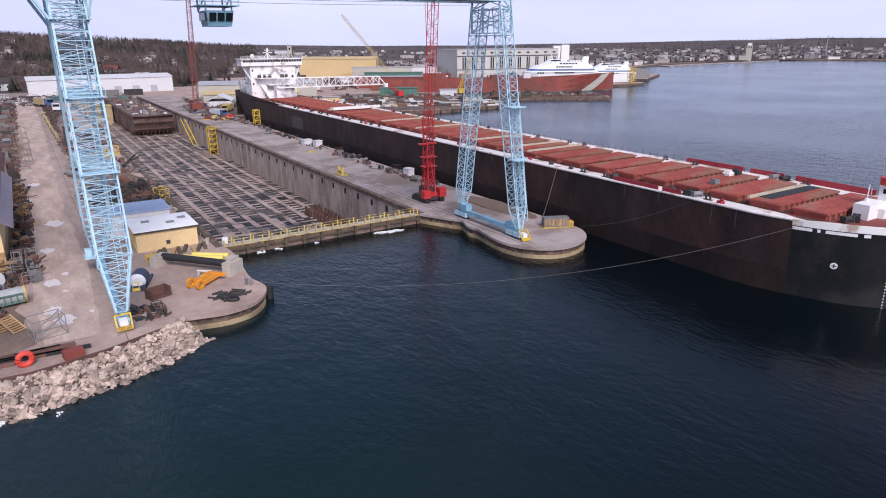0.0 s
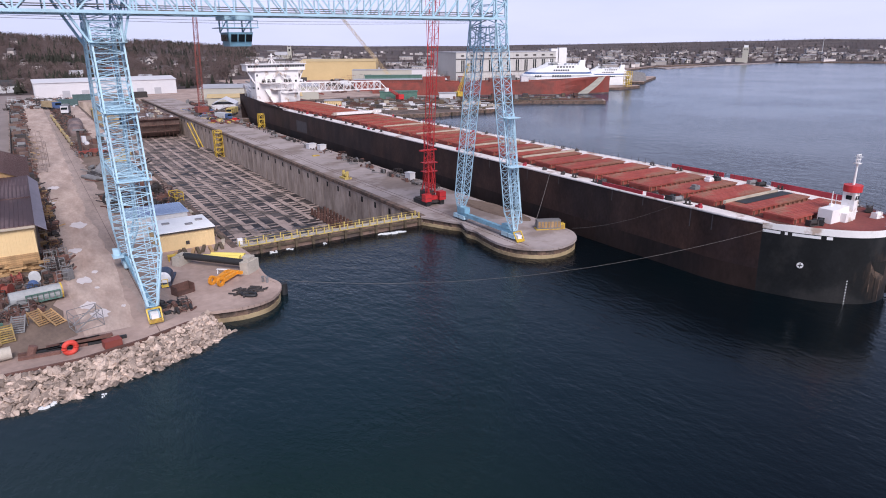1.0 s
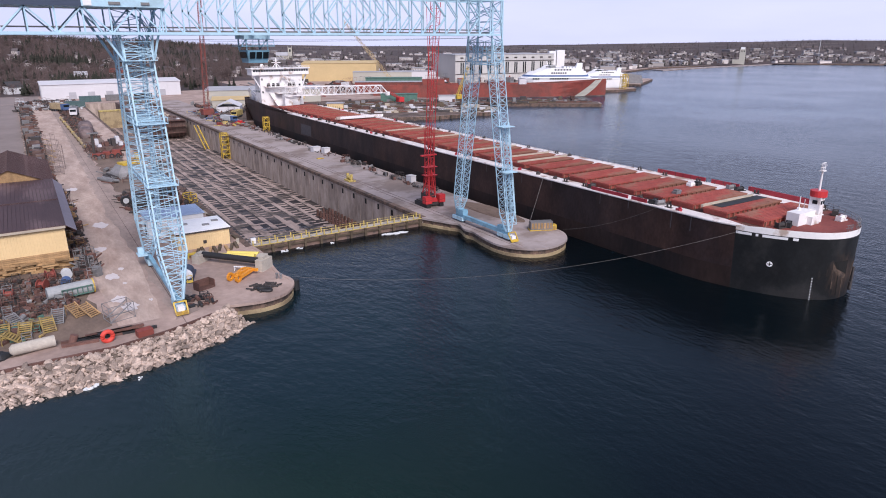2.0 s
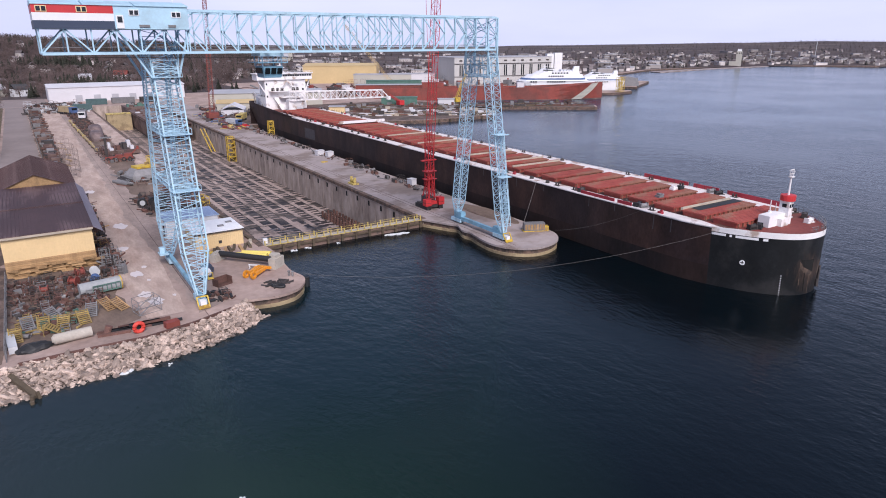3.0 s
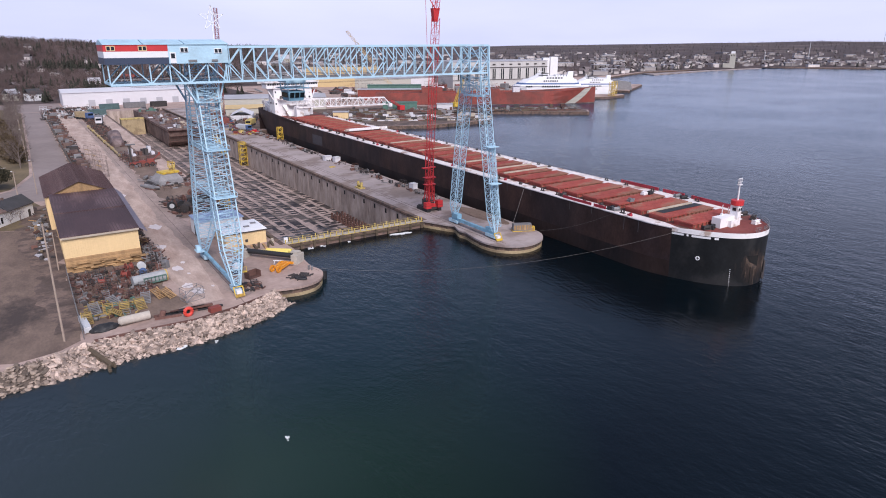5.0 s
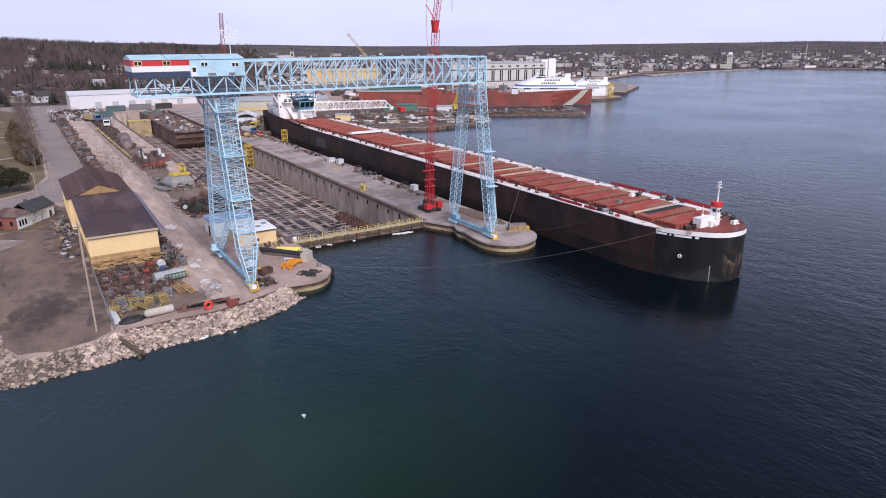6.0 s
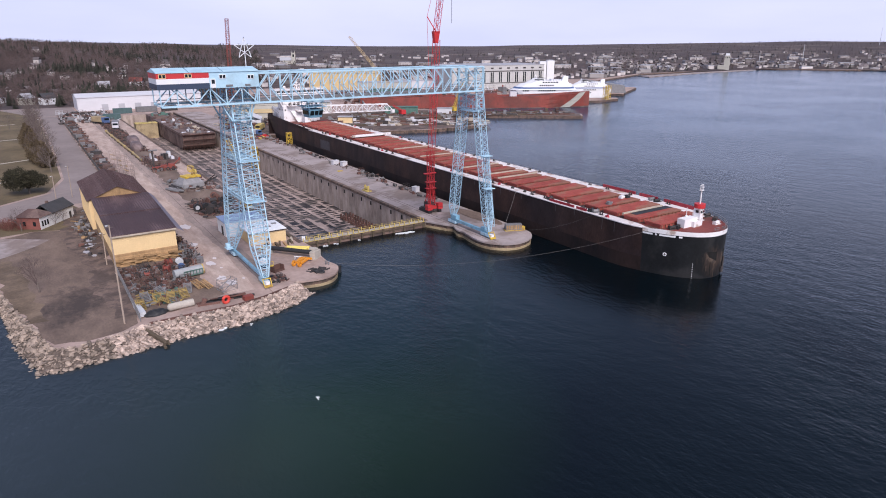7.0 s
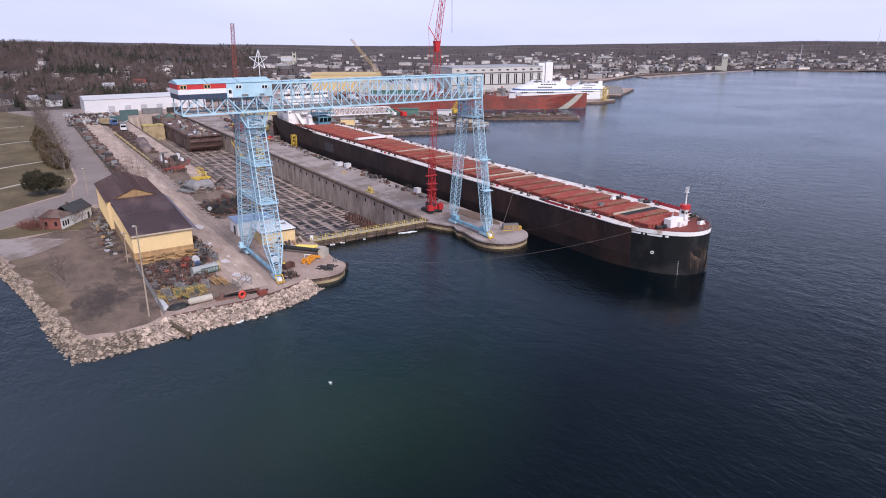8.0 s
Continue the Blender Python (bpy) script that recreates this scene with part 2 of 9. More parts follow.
hl.new(hst.outputs["Result"], hmx.inputs["Factor"])
hl.new(paint, hmx.inputs["A"])
hmx.inputs["B"].default_value = (0.046, 0.033, 0.027, 1)
hl.new(hmx.outputs["Result"], hbs.inputs["Base Color"])
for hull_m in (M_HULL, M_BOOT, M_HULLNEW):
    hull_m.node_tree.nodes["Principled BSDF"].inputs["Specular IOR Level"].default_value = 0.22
M_RUSTPALE = mat("pale_rust", (0.1, 0.068, 0.05), 0.85, var=0.5, scale=0.6, col2=(0.03, 0.022, 0.02), patch=0.5, pscale=0.9, edge=0.3)
M_HOLE = mat("painted_recess_black", (0.004, 0.0035, 0.0035), 0.9, var=0.2)
M_FADED = mat("faded_hull_patch", (0.055, 0.05, 0.056), 0.6, var=0.4, scale=0.5)
M_DECKRED = mat("red_oxide_deck_paint", (0.3, 0.062, 0.047), 0.78, var=0.3, scale=0.15, bump=0.01, col2=(0.22, 0.1, 0.068), patch=0.5, pscale=0.14, rnd=0.16)
M_DECKDARK = mat("dark_red_deck", (0.2, 0.046, 0.037), 0.8, var=0.3, scale=0.2, col2=(0.10, 0.05, 0.04), patch=0.45, pscale=0.1)
M_DECKSHADE = mat("shaded_deck", (0.06, 0.026, 0.022), 0.85, var=0.4, scale=0.3)
M_SHIPWHITE = mat("ship_white_paint", (0.76, 0.74, 0.745), 0.55, var=0.08, scale=0.2, col2=(0.42, 0.33, 0.28), patch=0.28, pscale=0.25)
M_DECKWHITE = mat("worn_white_deck", (0.70, 0.65, 0.645), 0.7, var=0.12, scale=0.15, col2=(0.36, 0.25, 0.21), patch=0.3, pscale=0.2)
M_RED = mat("red_paint", (0.50, 0.032, 0.035), 0.5, var=0.12, scale=0.4)
M_DARKRED = mat("deep_red_paint", (0.33, 0.025, 0.04), 0.55, var=0.18, scale=0.4)
M_BLUE = mat("light_blue_crane_paint", (0.41, 0.60, 0.72), 0.5, var=0.1, scale=0.3, col2=(0.36, 0.51, 0.6), patch=0.35, pscale=0.2)
M_NAVY = mat("navy_paint", (0.035, 0.05, 0.09), 0.5, var=0.1)
M_WHITE = mat("white_paint", (0.72, 0.72, 0.74), 0.55, var=0.06, scale=0.3)
M_GLASS = mat("dark_window_glass", (0.012, 0.016, 0.02), 0.08, var=0.1)
M_YELLOW = mat("safety_yellow_paint", (0.58, 0.40, 0.045), 0.55, var=0.2, scale=0.5, col2=(0.30, 0.19, 0.05), patch=0.35, pscale=0.5)
M_ORANGE = mat("orange_yellow_steel", (0.68, 0.27, 0.02), 0.5, var=0.2, scale=0.5)
M_SHEDYEL = mat("cream_yellow_sheet", (0.70, 0.52, 0.28), 0.65, var=0.08, scale=0.2, bump=0.01)
M_ROOFBROWN = mat("brown_sheet_roof", (0.066, 0.036, 0.037), 0.6, var=0.3, scale=0.12, col2=(0.125, 0.08, 0.08), patch=0.42, pscale=0.15, stretch=(1, 0.3, 1))
M_WOOD = mat("weathered_planks", (0.34, 0.215, 0.105), 0.85, var=0.35, scale=0.6, bump=0.02, rnd=0.25)
M_RUST = mat("rusty_steel", (0.115, 0.058, 0.047), 0.85, var=0.4, scale=0.5, bump=0.02, rnd=0.35)
M_DKSTEEL = mat("dark_steel", (0.045, 0.038, 0.037), 0.7, var=0.35, scale=0.5, rnd=0.3)
M_SCAFF = mat("scaffold_tube", (0.22, 0.17, 0.15), 0.7, var=0.3, scale=0.6, rnd=0.2)
M_GREY = mat("grey_steel", (0.19, 0.185, 0.19), 0.6, var=0.25, scale=0.5, rnd=0.2)
M_TANKGREY = mat("dull_grey_tank_paint", (0.3, 0.31, 0.32), 0.6, var=0.2, scale=0.4)
M_GALV = mat("galvanised_sheet", (0.50, 0.51, 0.53), 0.45, var=0.12, scale=0.2)
M_BLUEROOF = mat("pale_blue_sheet_roof", (0.33, 0.42, 0.60), 0.5, var=0.1, scale=0.3)
M_TARP = mat("black_rubber", (0.02, 0.02, 0.022), 0.6, var=0.3)
M_TARPBROWN = mat("brown_tarpaulin", (0.125, 0.088, 0.085), 0.7, var=0.3, scale=0.3, bump=0.08, bscale=0.8, col2=(0.2, 0.15, 0.145), patch=0.4, pscale=0.3, edge=0.3)
M_BUOY = mat("orange_red_plastic", (0.6, 0.062, 0.042), 0.5, var=0.1)
M_GREEN = mat("dull_green_paint", (0.08, 0.16, 0.13), 0.7, var=0.25, scale=0.4)
M_TEAL = mat("faded_teal_paint", (0.06, 0.105, 0.108), 0.7, var=0.25, scale=0.4)
M_OLDYEL = mat("rust_worn_yellow_paint", (0.38, 0.275, 0.085), 0.7, var=0.35, scale=0.8, col2=(0.15, 0.1, 0.06), patch=0.45, pscale=0.9, edge=0.25, rnd=0.25)
M_BLUEPAINT = mat("blue_paint", (0.07, 0.12, 0.26), 0.55, var=0.2)
M_CLADBEIGE = mat("beige_cladding", (0.42, 0.40, 0.35), 0.7, var=0.08, scale=0.05)
M_CLADGREY = mat("pale_grey_cladding", (0.47, 0.46, 0.45), 0.7, var=0.08, scale=0.05)
M_CLADYEL = mat("ochre_cladding", (0.52, 0.39, 0.20), 0.7, var=0.08, scale=0.05)
M_CLADWHITE = mat("white_cladding", (0.58, 0.57, 0.60), 0.6, var=0.06, scale=0.05)
M_ROOFGREY = mat("grey_roof", (0.36, 0.36, 0.39), 0.7, var=0.12, scale=0.05)
M_ROOFDARK = mat("dark_shingle", (0.045, 0.045, 0.05), 0.85, var=0.25, scale=0.4)
M_BARGE = mat("rusty_barge_plate", (0.155, 0.105, 0.09), 0.8, var=0.3, scale=0.15, col2=(0.085, 0.05, 0.045), patch=0.5, pscale=0.12)
M_REDHULL = mat("red_lead_hull", (0.225, 0.048, 0.035), 0.65, var=0.3, scale=0.06, col2=(0.15, 0.045, 0.035), patch=0.5, pscale=0.04)
M_BARK = mat("grey_bark", (0.15, 0.12, 0.105), 0.9, var=0.3, scale=0.6)
M_TWIG = mat("bare_twigs", (0.082, 0.056, 0.053), 0.95, var=0.45, scale=0.07, rnd=0.06, col2=(0.128, 0.09, 0.083), patch=0.5, pscale=0.02, edge=0.25)
M_CONIFER = mat("conifer_needles", (0.03, 0.032, 0.022), 0.9, var=0.3, scale=0.05, rnd=0.12)
for fol in (M_TWIG, M_CONIFER):
    # fine twigs and needles scatter light: soften the shading of their facets
    fn, fl = fol.node_tree.nodes, fol.node_tree.links
    fg = fn.new("ShaderNodeNewGeometry")
    fm = fn.new("ShaderNodeMix")
    fm.data_type = "VECTOR"
    fm.inputs["Factor"].default_value = 0.6
    fl.new(fg.outputs["Normal"], fm.inputs["A"])
    fm.inputs["B"].default_value = (0, 0, 1)
    fl.new(fm.outputs["Result"], fn["Principled BSDF"].inputs["Normal"])
M_YEW = mat("dark_olive_needles", (0.034, 0.031, 0.016), 0.95, var=0.3, scale=0.4, rnd=0.25)
M_REDTWIG = mat("red_brown_twigs", (0.16, 0.062, 0.05), 0.9, var=0.3, scale=0.2, rnd=0.3)
M_FOREST = mat("woodland_floor", (0.056, 0.04, 0.041), 0.97, var=0.45, scale=0.012, bump=0.2, col2=(0.115, 0.088, 0.078), patch=0.36, pscale=0.005, edge=0.16)
M_TOWN = mat("house_walls", (0.42, 0.385, 0.375), 0.8, var=0.1, scale=0.05, rnd=0.6)
M_TOWNROOF = mat("house_roofs", (0.13, 0.11, 0.112), 0.85, var=0.15, scale=0.05, rnd=0.5)
M_ROPE = mat("mooring_rope", (0.13, 0.12, 0.115), 0.9, var=0.1)
M_ICE = mat("pale_ice", (0.72, 0.74, 0.76), 0.5, var=0.12, scale=0.8, bump=0.05)
M_PUDDLE = mat("pale_puddle", (0.6, 0.54, 0.54), 0.6, var=0.1, scale=0.4)
M_DIRTYYEL = mat("dirty_yellow_rail_paint", (0.52, 0.40, 0.12), 0.65, var=0.3, scale=0.6, col2=(0.2, 0.14, 0.07), patch=0.38, pscale=0.5)
M_TAN = mat("tan_weathered_concrete", (0.36, 0.28, 0.165), 0.85, var=0.25, scale=0.15, col2=(0.24, 0.18, 0.11), patch=0.45, pscale=0.2)
M_MUD = mat("damp_mud", (0.085, 0.06, 0.05), 0.9, var=0.4, scale=0.2, bump=0.05, col2=(0.15, 0.105, 0.085), patch=0.5, pscale=0.25)
M_ROOFWHITE = mat("white_roof_coating", (0.85, 0.85, 0.86), 0.7, var=0.08, scale=0.3)
M_BLUESILL = mat("mid_blue_crane_paint", (0.22, 0.42, 0.56), 0.5, var=0.15, scale=0.3, col2=(0.16, 0.28, 0.36), patch=0.4, pscale=0.3)
M_PIPEYEL = mat("dirty_yellow_pipe", (0.42, 0.32, 0.15), 0.7, var=0.3, scale=0.4, col2=(0.2, 0.14, 0.09), patch=0.45, pscale=0.4, edge=0.2)
M_FLOAT = mat("bright_yellow_float", (0.72, 0.58, 0.14), 0.55, var=0.12, scale=0.5)
M_SNOW = mat("dirty_old_snow", (0.4, 0.39, 0.42), 0.7, var=0.2, scale=0.5)
M_BRICKRED = mat("red_brown_boarding", (0.2, 0.07, 0.055), 0.85, var=0.25, scale=0.4)
M_TIMBER_PALE = mat("pale_hatch_timber", (0.42, 0.36, 0.29), 0.85, var=0.2, scale=0.5)
M_TIMBER = mat("timber_fender", (0.10, 0.075, 0.05), 0.9, var=0.35, scale=0.6, rnd=0.2)


# ---- building helpers ----
class Shape:
    """Collects faces for one mesh."""

    def __init__(self):
        self.v, self.f = [], []

    def add(self, verts, faces):
        k = len(self.v)
        self.v += [tuple(p) for p in verts]
        self.f += [tuple(i + k for i in face) for face in faces]
        return self

    def box(self, x0, x1, y0, y1, z0, z1, rz=0.0, about=None):
        pts = [(x, y, z) for z in (z0, z1) for x, y in ((x0, y0), (x1, y0), (x1, y1), (x0, y1))]
        if rz:
            cx, cy = about or ((x0 + x1) / 2, (y0 + y1) / 2)
            c, s = math.cos(radians(rz)), math.sin(radians(rz))
            pts = [(cx + (x - cx) * c - (y - cy) * s, cy + (x - cx) * s + (y - cy) * c, z) for x, y, z in pts]
        return self.add(pts, [(3, 2, 1, 0), (4, 5, 6, 7), (0, 1, 5, 4), (1, 2, 6, 5), (2, 3, 7, 6), (3, 0, 4, 7)])

    def beam(self, p, q, w, h=None, n=4):
        """A straight bar from p to q; n=4: square, more: round."""
        p, q = Vector(p), Vector(q)
        d = (q - p)
        if d.length < 1e-6:
            return self
        d.normalize()
        up = Vector((0, 0, 1)) if abs(d.z) < 0.95 else Vector((0, 1, 0))
        a = d.cross(up).normalized()
        b = a.cross(d)
        h = h or w
        ring = []
        for i in range(n):
            t = 2 * math.pi * (i + 0.5) / n
            k = math.sqrt(2) if n == 4 else 1.0
            ring.append(a * math.cos(t) * w / 2 * k + b * math.sin(t) * h / 2 * k)
        verts = [p + r for r in ring] + [q + r for r in ring]
        faces = [(i, (i + 1) % n, n + (i + 1) % n, n + i) for i in range(n)]
        faces += [tuple(range(n - 1, -1, -1)), tuple(range(n, 2 * n))]
        return self.add(verts, faces)

    def tube(self, p, q, r, n=12, r2=None):
        p, q = Vector(p), Vector(q)
        d = (q - p).normalized()
        up = Vector((0, 0, 1)) if abs(d.z) < 0.95 else Vector((0, 1, 0))
        a = d.cross(up).normalized()
        b = a.cross(d)
        r2 = r if r2 is None else r2
        ring = [(a * math.cos(2 * math.pi * i / n) + b * math.sin(2 * math.pi * i / n)) for i in range(n)]
        verts = [p + k * r for k in ring] + [q + k * r2 for k in ring]
        faces = [(i, (i + 1) % n, n + (i + 1) % n, n + i) for i in range(n)]
        return self.add(verts, faces + [tuple(range(n - 1, -1, -1)), tuple(range(n, 2 * n))])

    def sweep(self, pts, r, n=6):
        """A round rope or rail through points."""
        k = len(self.v)
        for i, p in enumerate(pts):
            d = (Vector(pts[min(i + 1, len(pts) - 1)]) - Vector(pts[max(i - 1, 0)])).normalized()
            up = Vector((0, 0, 1)) if abs(d.z) < 0.95 else Vector((0, 1, 0))
            a = d.cross(up).normalized()
            b = a.cross(d)
            self.v += [tuple(Vector(p) + (a * math.cos(2 * math.pi * j / n) + b * math.sin(2 * math.pi * j / n)) * r) for j in range(n)]
        self.f += [(k + i * n + j, k + i * n + (j + 1) % n, k + (i + 1) * n + (j + 1) % n, k + (i + 1) * n + j) for i in range(len(pts) - 1) for j in range(n)]
        return self

    def prism(self, pts, z0, z1):
        n = len(pts)
        verts = [(x, y, z0) for x, y in pts] + [(x, y, z1) for x, y in pts]
        faces = [(i, (i + 1) % n, n + (i + 1) % n, n + i) for i in range(n)]
        return self.add(verts, faces + [tuple(range(n - 1, -1, -1)), tuple(range(n, 2 * n))])

    def gable(self, x0, x1, y0, y1, z0, zr, over=0.4, thick=0.15, along="y"):
        """A pitched roof of two slabs, its ridge along an axis."""
        if along == "y":
            xm = (x0 + x1) / 2
            for xe in (x0 - over, x1 + over):
                ze = z0 - (zr - z0) * over / ((x1 - x0) / 2)
                v = [(xe, y0 - over, ze), (xm, y0 - over, zr), (xm, y1 + over, zr), (xe, y1 + over, ze)]
                v += [(x, y, z + thick) for x, y, z in v]
                self.add(v, [(0, 1, 2, 3), (7, 6, 5, 4), (0, 4, 5, 1), (1, 5, 6, 2), (2, 6, 7, 3), (3, 7, 4, 0)])
        else:
            k = len(self.v)
            self.gable(y0, y1, x0, x1, z0, zr, over, thick, "y")
            self.v[k:] = [(y, x, z) for x, y, z in self.v[k:]]
        return self

    def data(self, name, smooth=False):
        me = bpy.data.meshes.new(name)
        me.from_pydata(self.v, [], self.f)
        me.update()
        bm = bmesh.new()
        bm.from_mesh(me)
        bmesh.ops.recalc_face_normals(bm, faces=bm.faces)
        bm.to_mesh(me)
        bm.free()
        if smooth:
            me.polygons.foreach_set("use_smooth", [True] * len(me.polygons))
        return me


def part(name, shape, material, parent=None, label="", smooth=False):
    """Links a shape as one mesh object under a thing or under a part."""
    me = shape if isinstance(shape, bpy.types.Mesh) else shape.data(name, smooth)
    if not me.materials:
        me.materials.append(material)
    ob = new(name, me)
    if parent:
        ob.parent = parent
    return tagged(ob, label=label)


def thing(name, x, y, z, label, category, rz=0, group="", kind=""):
    ob = new(name)
    ob.empty_display_size = 0.5
    ob.matrix_basis = pose(x, y, z, 0, 0, rz)
    return tagged(ob, label, category, group, kind)


def lone(name, shape, material, x, y, z, label, category, rz=0, group="", kind="", smooth=False):
    """A thing that is one mesh."""
    ob = part(name, shape, material, None, label, smooth)
    ob.matrix_basis = pose(x, y, z, 0, 0, rz)
    return tagged(ob, label, category, group, kind)


def filled(outer, z, holes=()):
    """A flat sheet with holes, from outlines."""
    bm = bmesh.new()
    edges = []
    for loop in (outer, *holes):
        vs = [bm.verts.new((x, y, z)) for x, y in loop]
        edges += [bm.edges.new((vs[i], vs[(i + 1) % len(vs)])) for i in range(len(vs))]
    bmesh.ops.triangle_fill(bm, use_beauty=True, use_dissolve=False, edges=edges)
    for f in bm.faces:
        if f.normal.z < 0:
            f.normal_flip()
    return bm


def skirt(bm, loop, z0, z1):
    a = [bm.verts.new((x, y, z0)) for x, y in loop]
    b = [bm.verts.new((x, y, z1)) for x, y in loop]
    for i in range(len(loop) - 1):
        bm.faces.new((a[i], a[i + 1], b[i + 1], b[i]))


def mesh_of(bm, name):
    me = bpy.data.meshes.new(name)
    bm.to_mesh(me)
    bm.free()
    return me


Q = 2.6  # level of the quays

# ---- setting: water, land, quays, dock ----
LAKE = 0.5
wbm = bmesh.new()
for x0, x1, y0, y1 in ((-4600, 4600, -4600, 121.6), (89.5, 4600, 121.6, 4600), (-4600, -30, 121.6, 4600)):
    wbm.faces.new([wbm.verts.new(p) for p in ((x0, y0, LAKE), (x1, y0, LAKE), (x1, y1, LAKE), (x0, y1, LAKE))])
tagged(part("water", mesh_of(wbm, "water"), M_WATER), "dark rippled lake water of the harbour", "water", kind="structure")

BANK = [(12.5, 90.2), (9.7, 87.6), (3, 84.9), (-4.8, 83.2), (-14, 83.6), (-22.2, 83.6), (-30, 81.6), (-36, 80.4), (-39.8, 81.6), (-41.6, 88.5), (-46.6, 110), (-51.2, 135), (-60, 172), (-95, 232)]
COAST = BANK + [(-210, 330), (-700, 520), (-4500, 1300), (-4500, 4500), (4500, 4500), (4500, 1700), (1900, 700), (1420, 560), (1320, 582), (1267, 669), (1192, 736), (1013, 729), (867, 718), (700, 640), (640, 620), (560, 545), (612, 510), (607, 501), (530, 452), (518, 441), (505, 468), (330, 500), (478, 415), (471, 406), (441, 401), (265, 490), (235, 456), (300, 362), (341, 326), (331, 314), (262, 366), (170, 386), (246, 328), (238, 314), (190, 313), (130, 336), (90, 349), (90, 98)]


def eased(pts, n=4):
    """The same line with its corners rounded."""
    out = []
    for i in range(len(pts) - 1):
        a, b, c, d = (Vector(pts[max(0, min(len(pts) - 1, j))]) for j in (i - 1, i, i + 1, i + 2))
        for k in range(n):
            t = k / n
            p = 0.5 * (2 * b + (c - a) * t + (2 * a - 5 * b + 4 * c - d) * t * t + (3 * b - a - 3 * c + d) * t ** 3)
            out.append((p.x, p.y))
    return out + [pts[-1]]


PIER_EDGE = eased([(89.6, 96), (88.8, 92.2), (85.6, 88.2), (80.3, 86.3), (76, 87.2), (72.6, 90.6), (71.4, 95), (71.9, 100.5), (72.6, 104.5), (72.2, 107.5), (73.6, 111.6), (72.3, 114.4), (70.2, 119), (69, 121.6)])
HEAD_EDGE = eased([(26, 121.6), (26.4, 114.6), (25.4, 106), (25.2, 101.5), (26.0, 97.5), (25.0, 94.3), (22.4, 91.4), (18.8, 90.4), (15.5, 90.9), (12.5, 91.6)])
PENINSULA = PIER_EDGE + [(69, 520), (26, 520)] + HEAD_EDGE[:-1]
OUTLINE = COAST + PENINSULA
gbm = filled(OUTLINE, Q)
ground = part("ground", mesh_of(gbm, "ground"), M_YARD)
tagged(ground, "pale gravel and dirt shipyard ground by the lake", "ground", kind="structure")

# retaining walls along the water and the dock
wall_bm = bmesh.new()
skirt(wall_bm, COAST[len(BANK) - 1:] + PENINSULA[:1], -3, Q)
tagged(part("quay_wall", mesh_of(wall_bm, "quay_wall"), M_SHEETPILE), "rusty brown steel quay wall at the waterline", "quay wall", kind="structure")


def piling(name, pts, label, cap_m=M_QUAY):
    """Corrugated sheet piling along a line, with a pale concrete cap and a tan band at its foot."""
    root = thing(name, 0, 0, 0, label, "quay wall", kind="structure")
    sh, cap, band = Shape(), Shape(), Shape()
    walk_pts = []
    for (x0, y0), (x1, y1) in zip(pts, pts[1:]):
        n = max(1, int(math.hypot(x1 - x0, y1 - y0) / 0.35))
        walk_pts += [(x0 + (x1 - x0) * i / n, y0 + (y1 - y0) * i / n) for i in range(n)]
    walk_pts.append(pts[-1])
    outer = []
    for i, (x, y) in enumerate(walk_pts):
        a, b = walk_pts[max(0, i - 1)], walk_pts[min(len(walk_pts) - 1, i + 1)]
        dx, dy = b[0] - a[0], b[1] - a[1]
        d = math.hypot(dx, dy) or 1
        nx, ny = -dy / d, dx / d
        k = 0.16 if i % 4 in (0, 1) else 0.0
        outer.append((x + nx * k, y + ny * k))
    for p, q in zip(outer, outer[1:]):
        sh.add([(*p, -2.5), (*q, -2.5), (*q, Q - 0.35), (*p, Q - 0.35)], [(0, 1, 2, 3)])
    for p, q in zip(pts, pts[1:]):
        d = math.hypot(q[0] - p[0], q[1] - p[1])
        nx, ny = -(q[1] - p[1]) / d, (q[0] - p[0]) / d
        for shp, w0, w1, z0, z1 in ((cap, -0.4, 0.28, Q - 0.4, Q + 0.06), (band, -0.16, 0.1, LAKE - 0.6, LAKE + 0.68)):
            v = [(p[0] + nx * w0, p[1] + ny * w0), (q[0] + nx * w0, q[1] + ny * w0), (q[0] + nx * w1, q[1] + ny * w1), (p[0] + nx * w1, p[1] + ny * w1)]
            shp.prism(v, z0, z1)
    part("sheet_piling", sh, M_SHEETPILE, root)
    part("concrete_cap", cap, cap_m, root, "worn coping along the wall top")
    part("foot_band", band, M_TAN, root, "pale tan concrete band above the water")
    return root


def arc(cx, cy, r, a0, a1, n=18):
    return [(cx + r * math.cos(radians(a0 + (a1 - a0) * i / n)), cy + r * math.sin(radians(a0 + (a1 - a0) * i / n))) for i in range(n + 1)]


piling("wall_pier_head", PIER_EDGE[::-1], "curved rusty sheet-pile wall round the pier head")
piling("wall_west_head", HEAD_EDGE[::-1], "curved rusty sheet-pile wall round the western dock head", M_YARD)

# pier surface and pads lie a little above the ground sheet
pier = filled([(x + 0.25, y + 0.35) for x, y in PIER_EDGE] + [(69.6, 515), (89.7, 515)], Q + 0.02)
tagged(part("pier_deck", mesh_of(pier, "pier_deck"), M_QUAY), "long pale concrete pier deck between dock and ship", "pier", kind="structure")

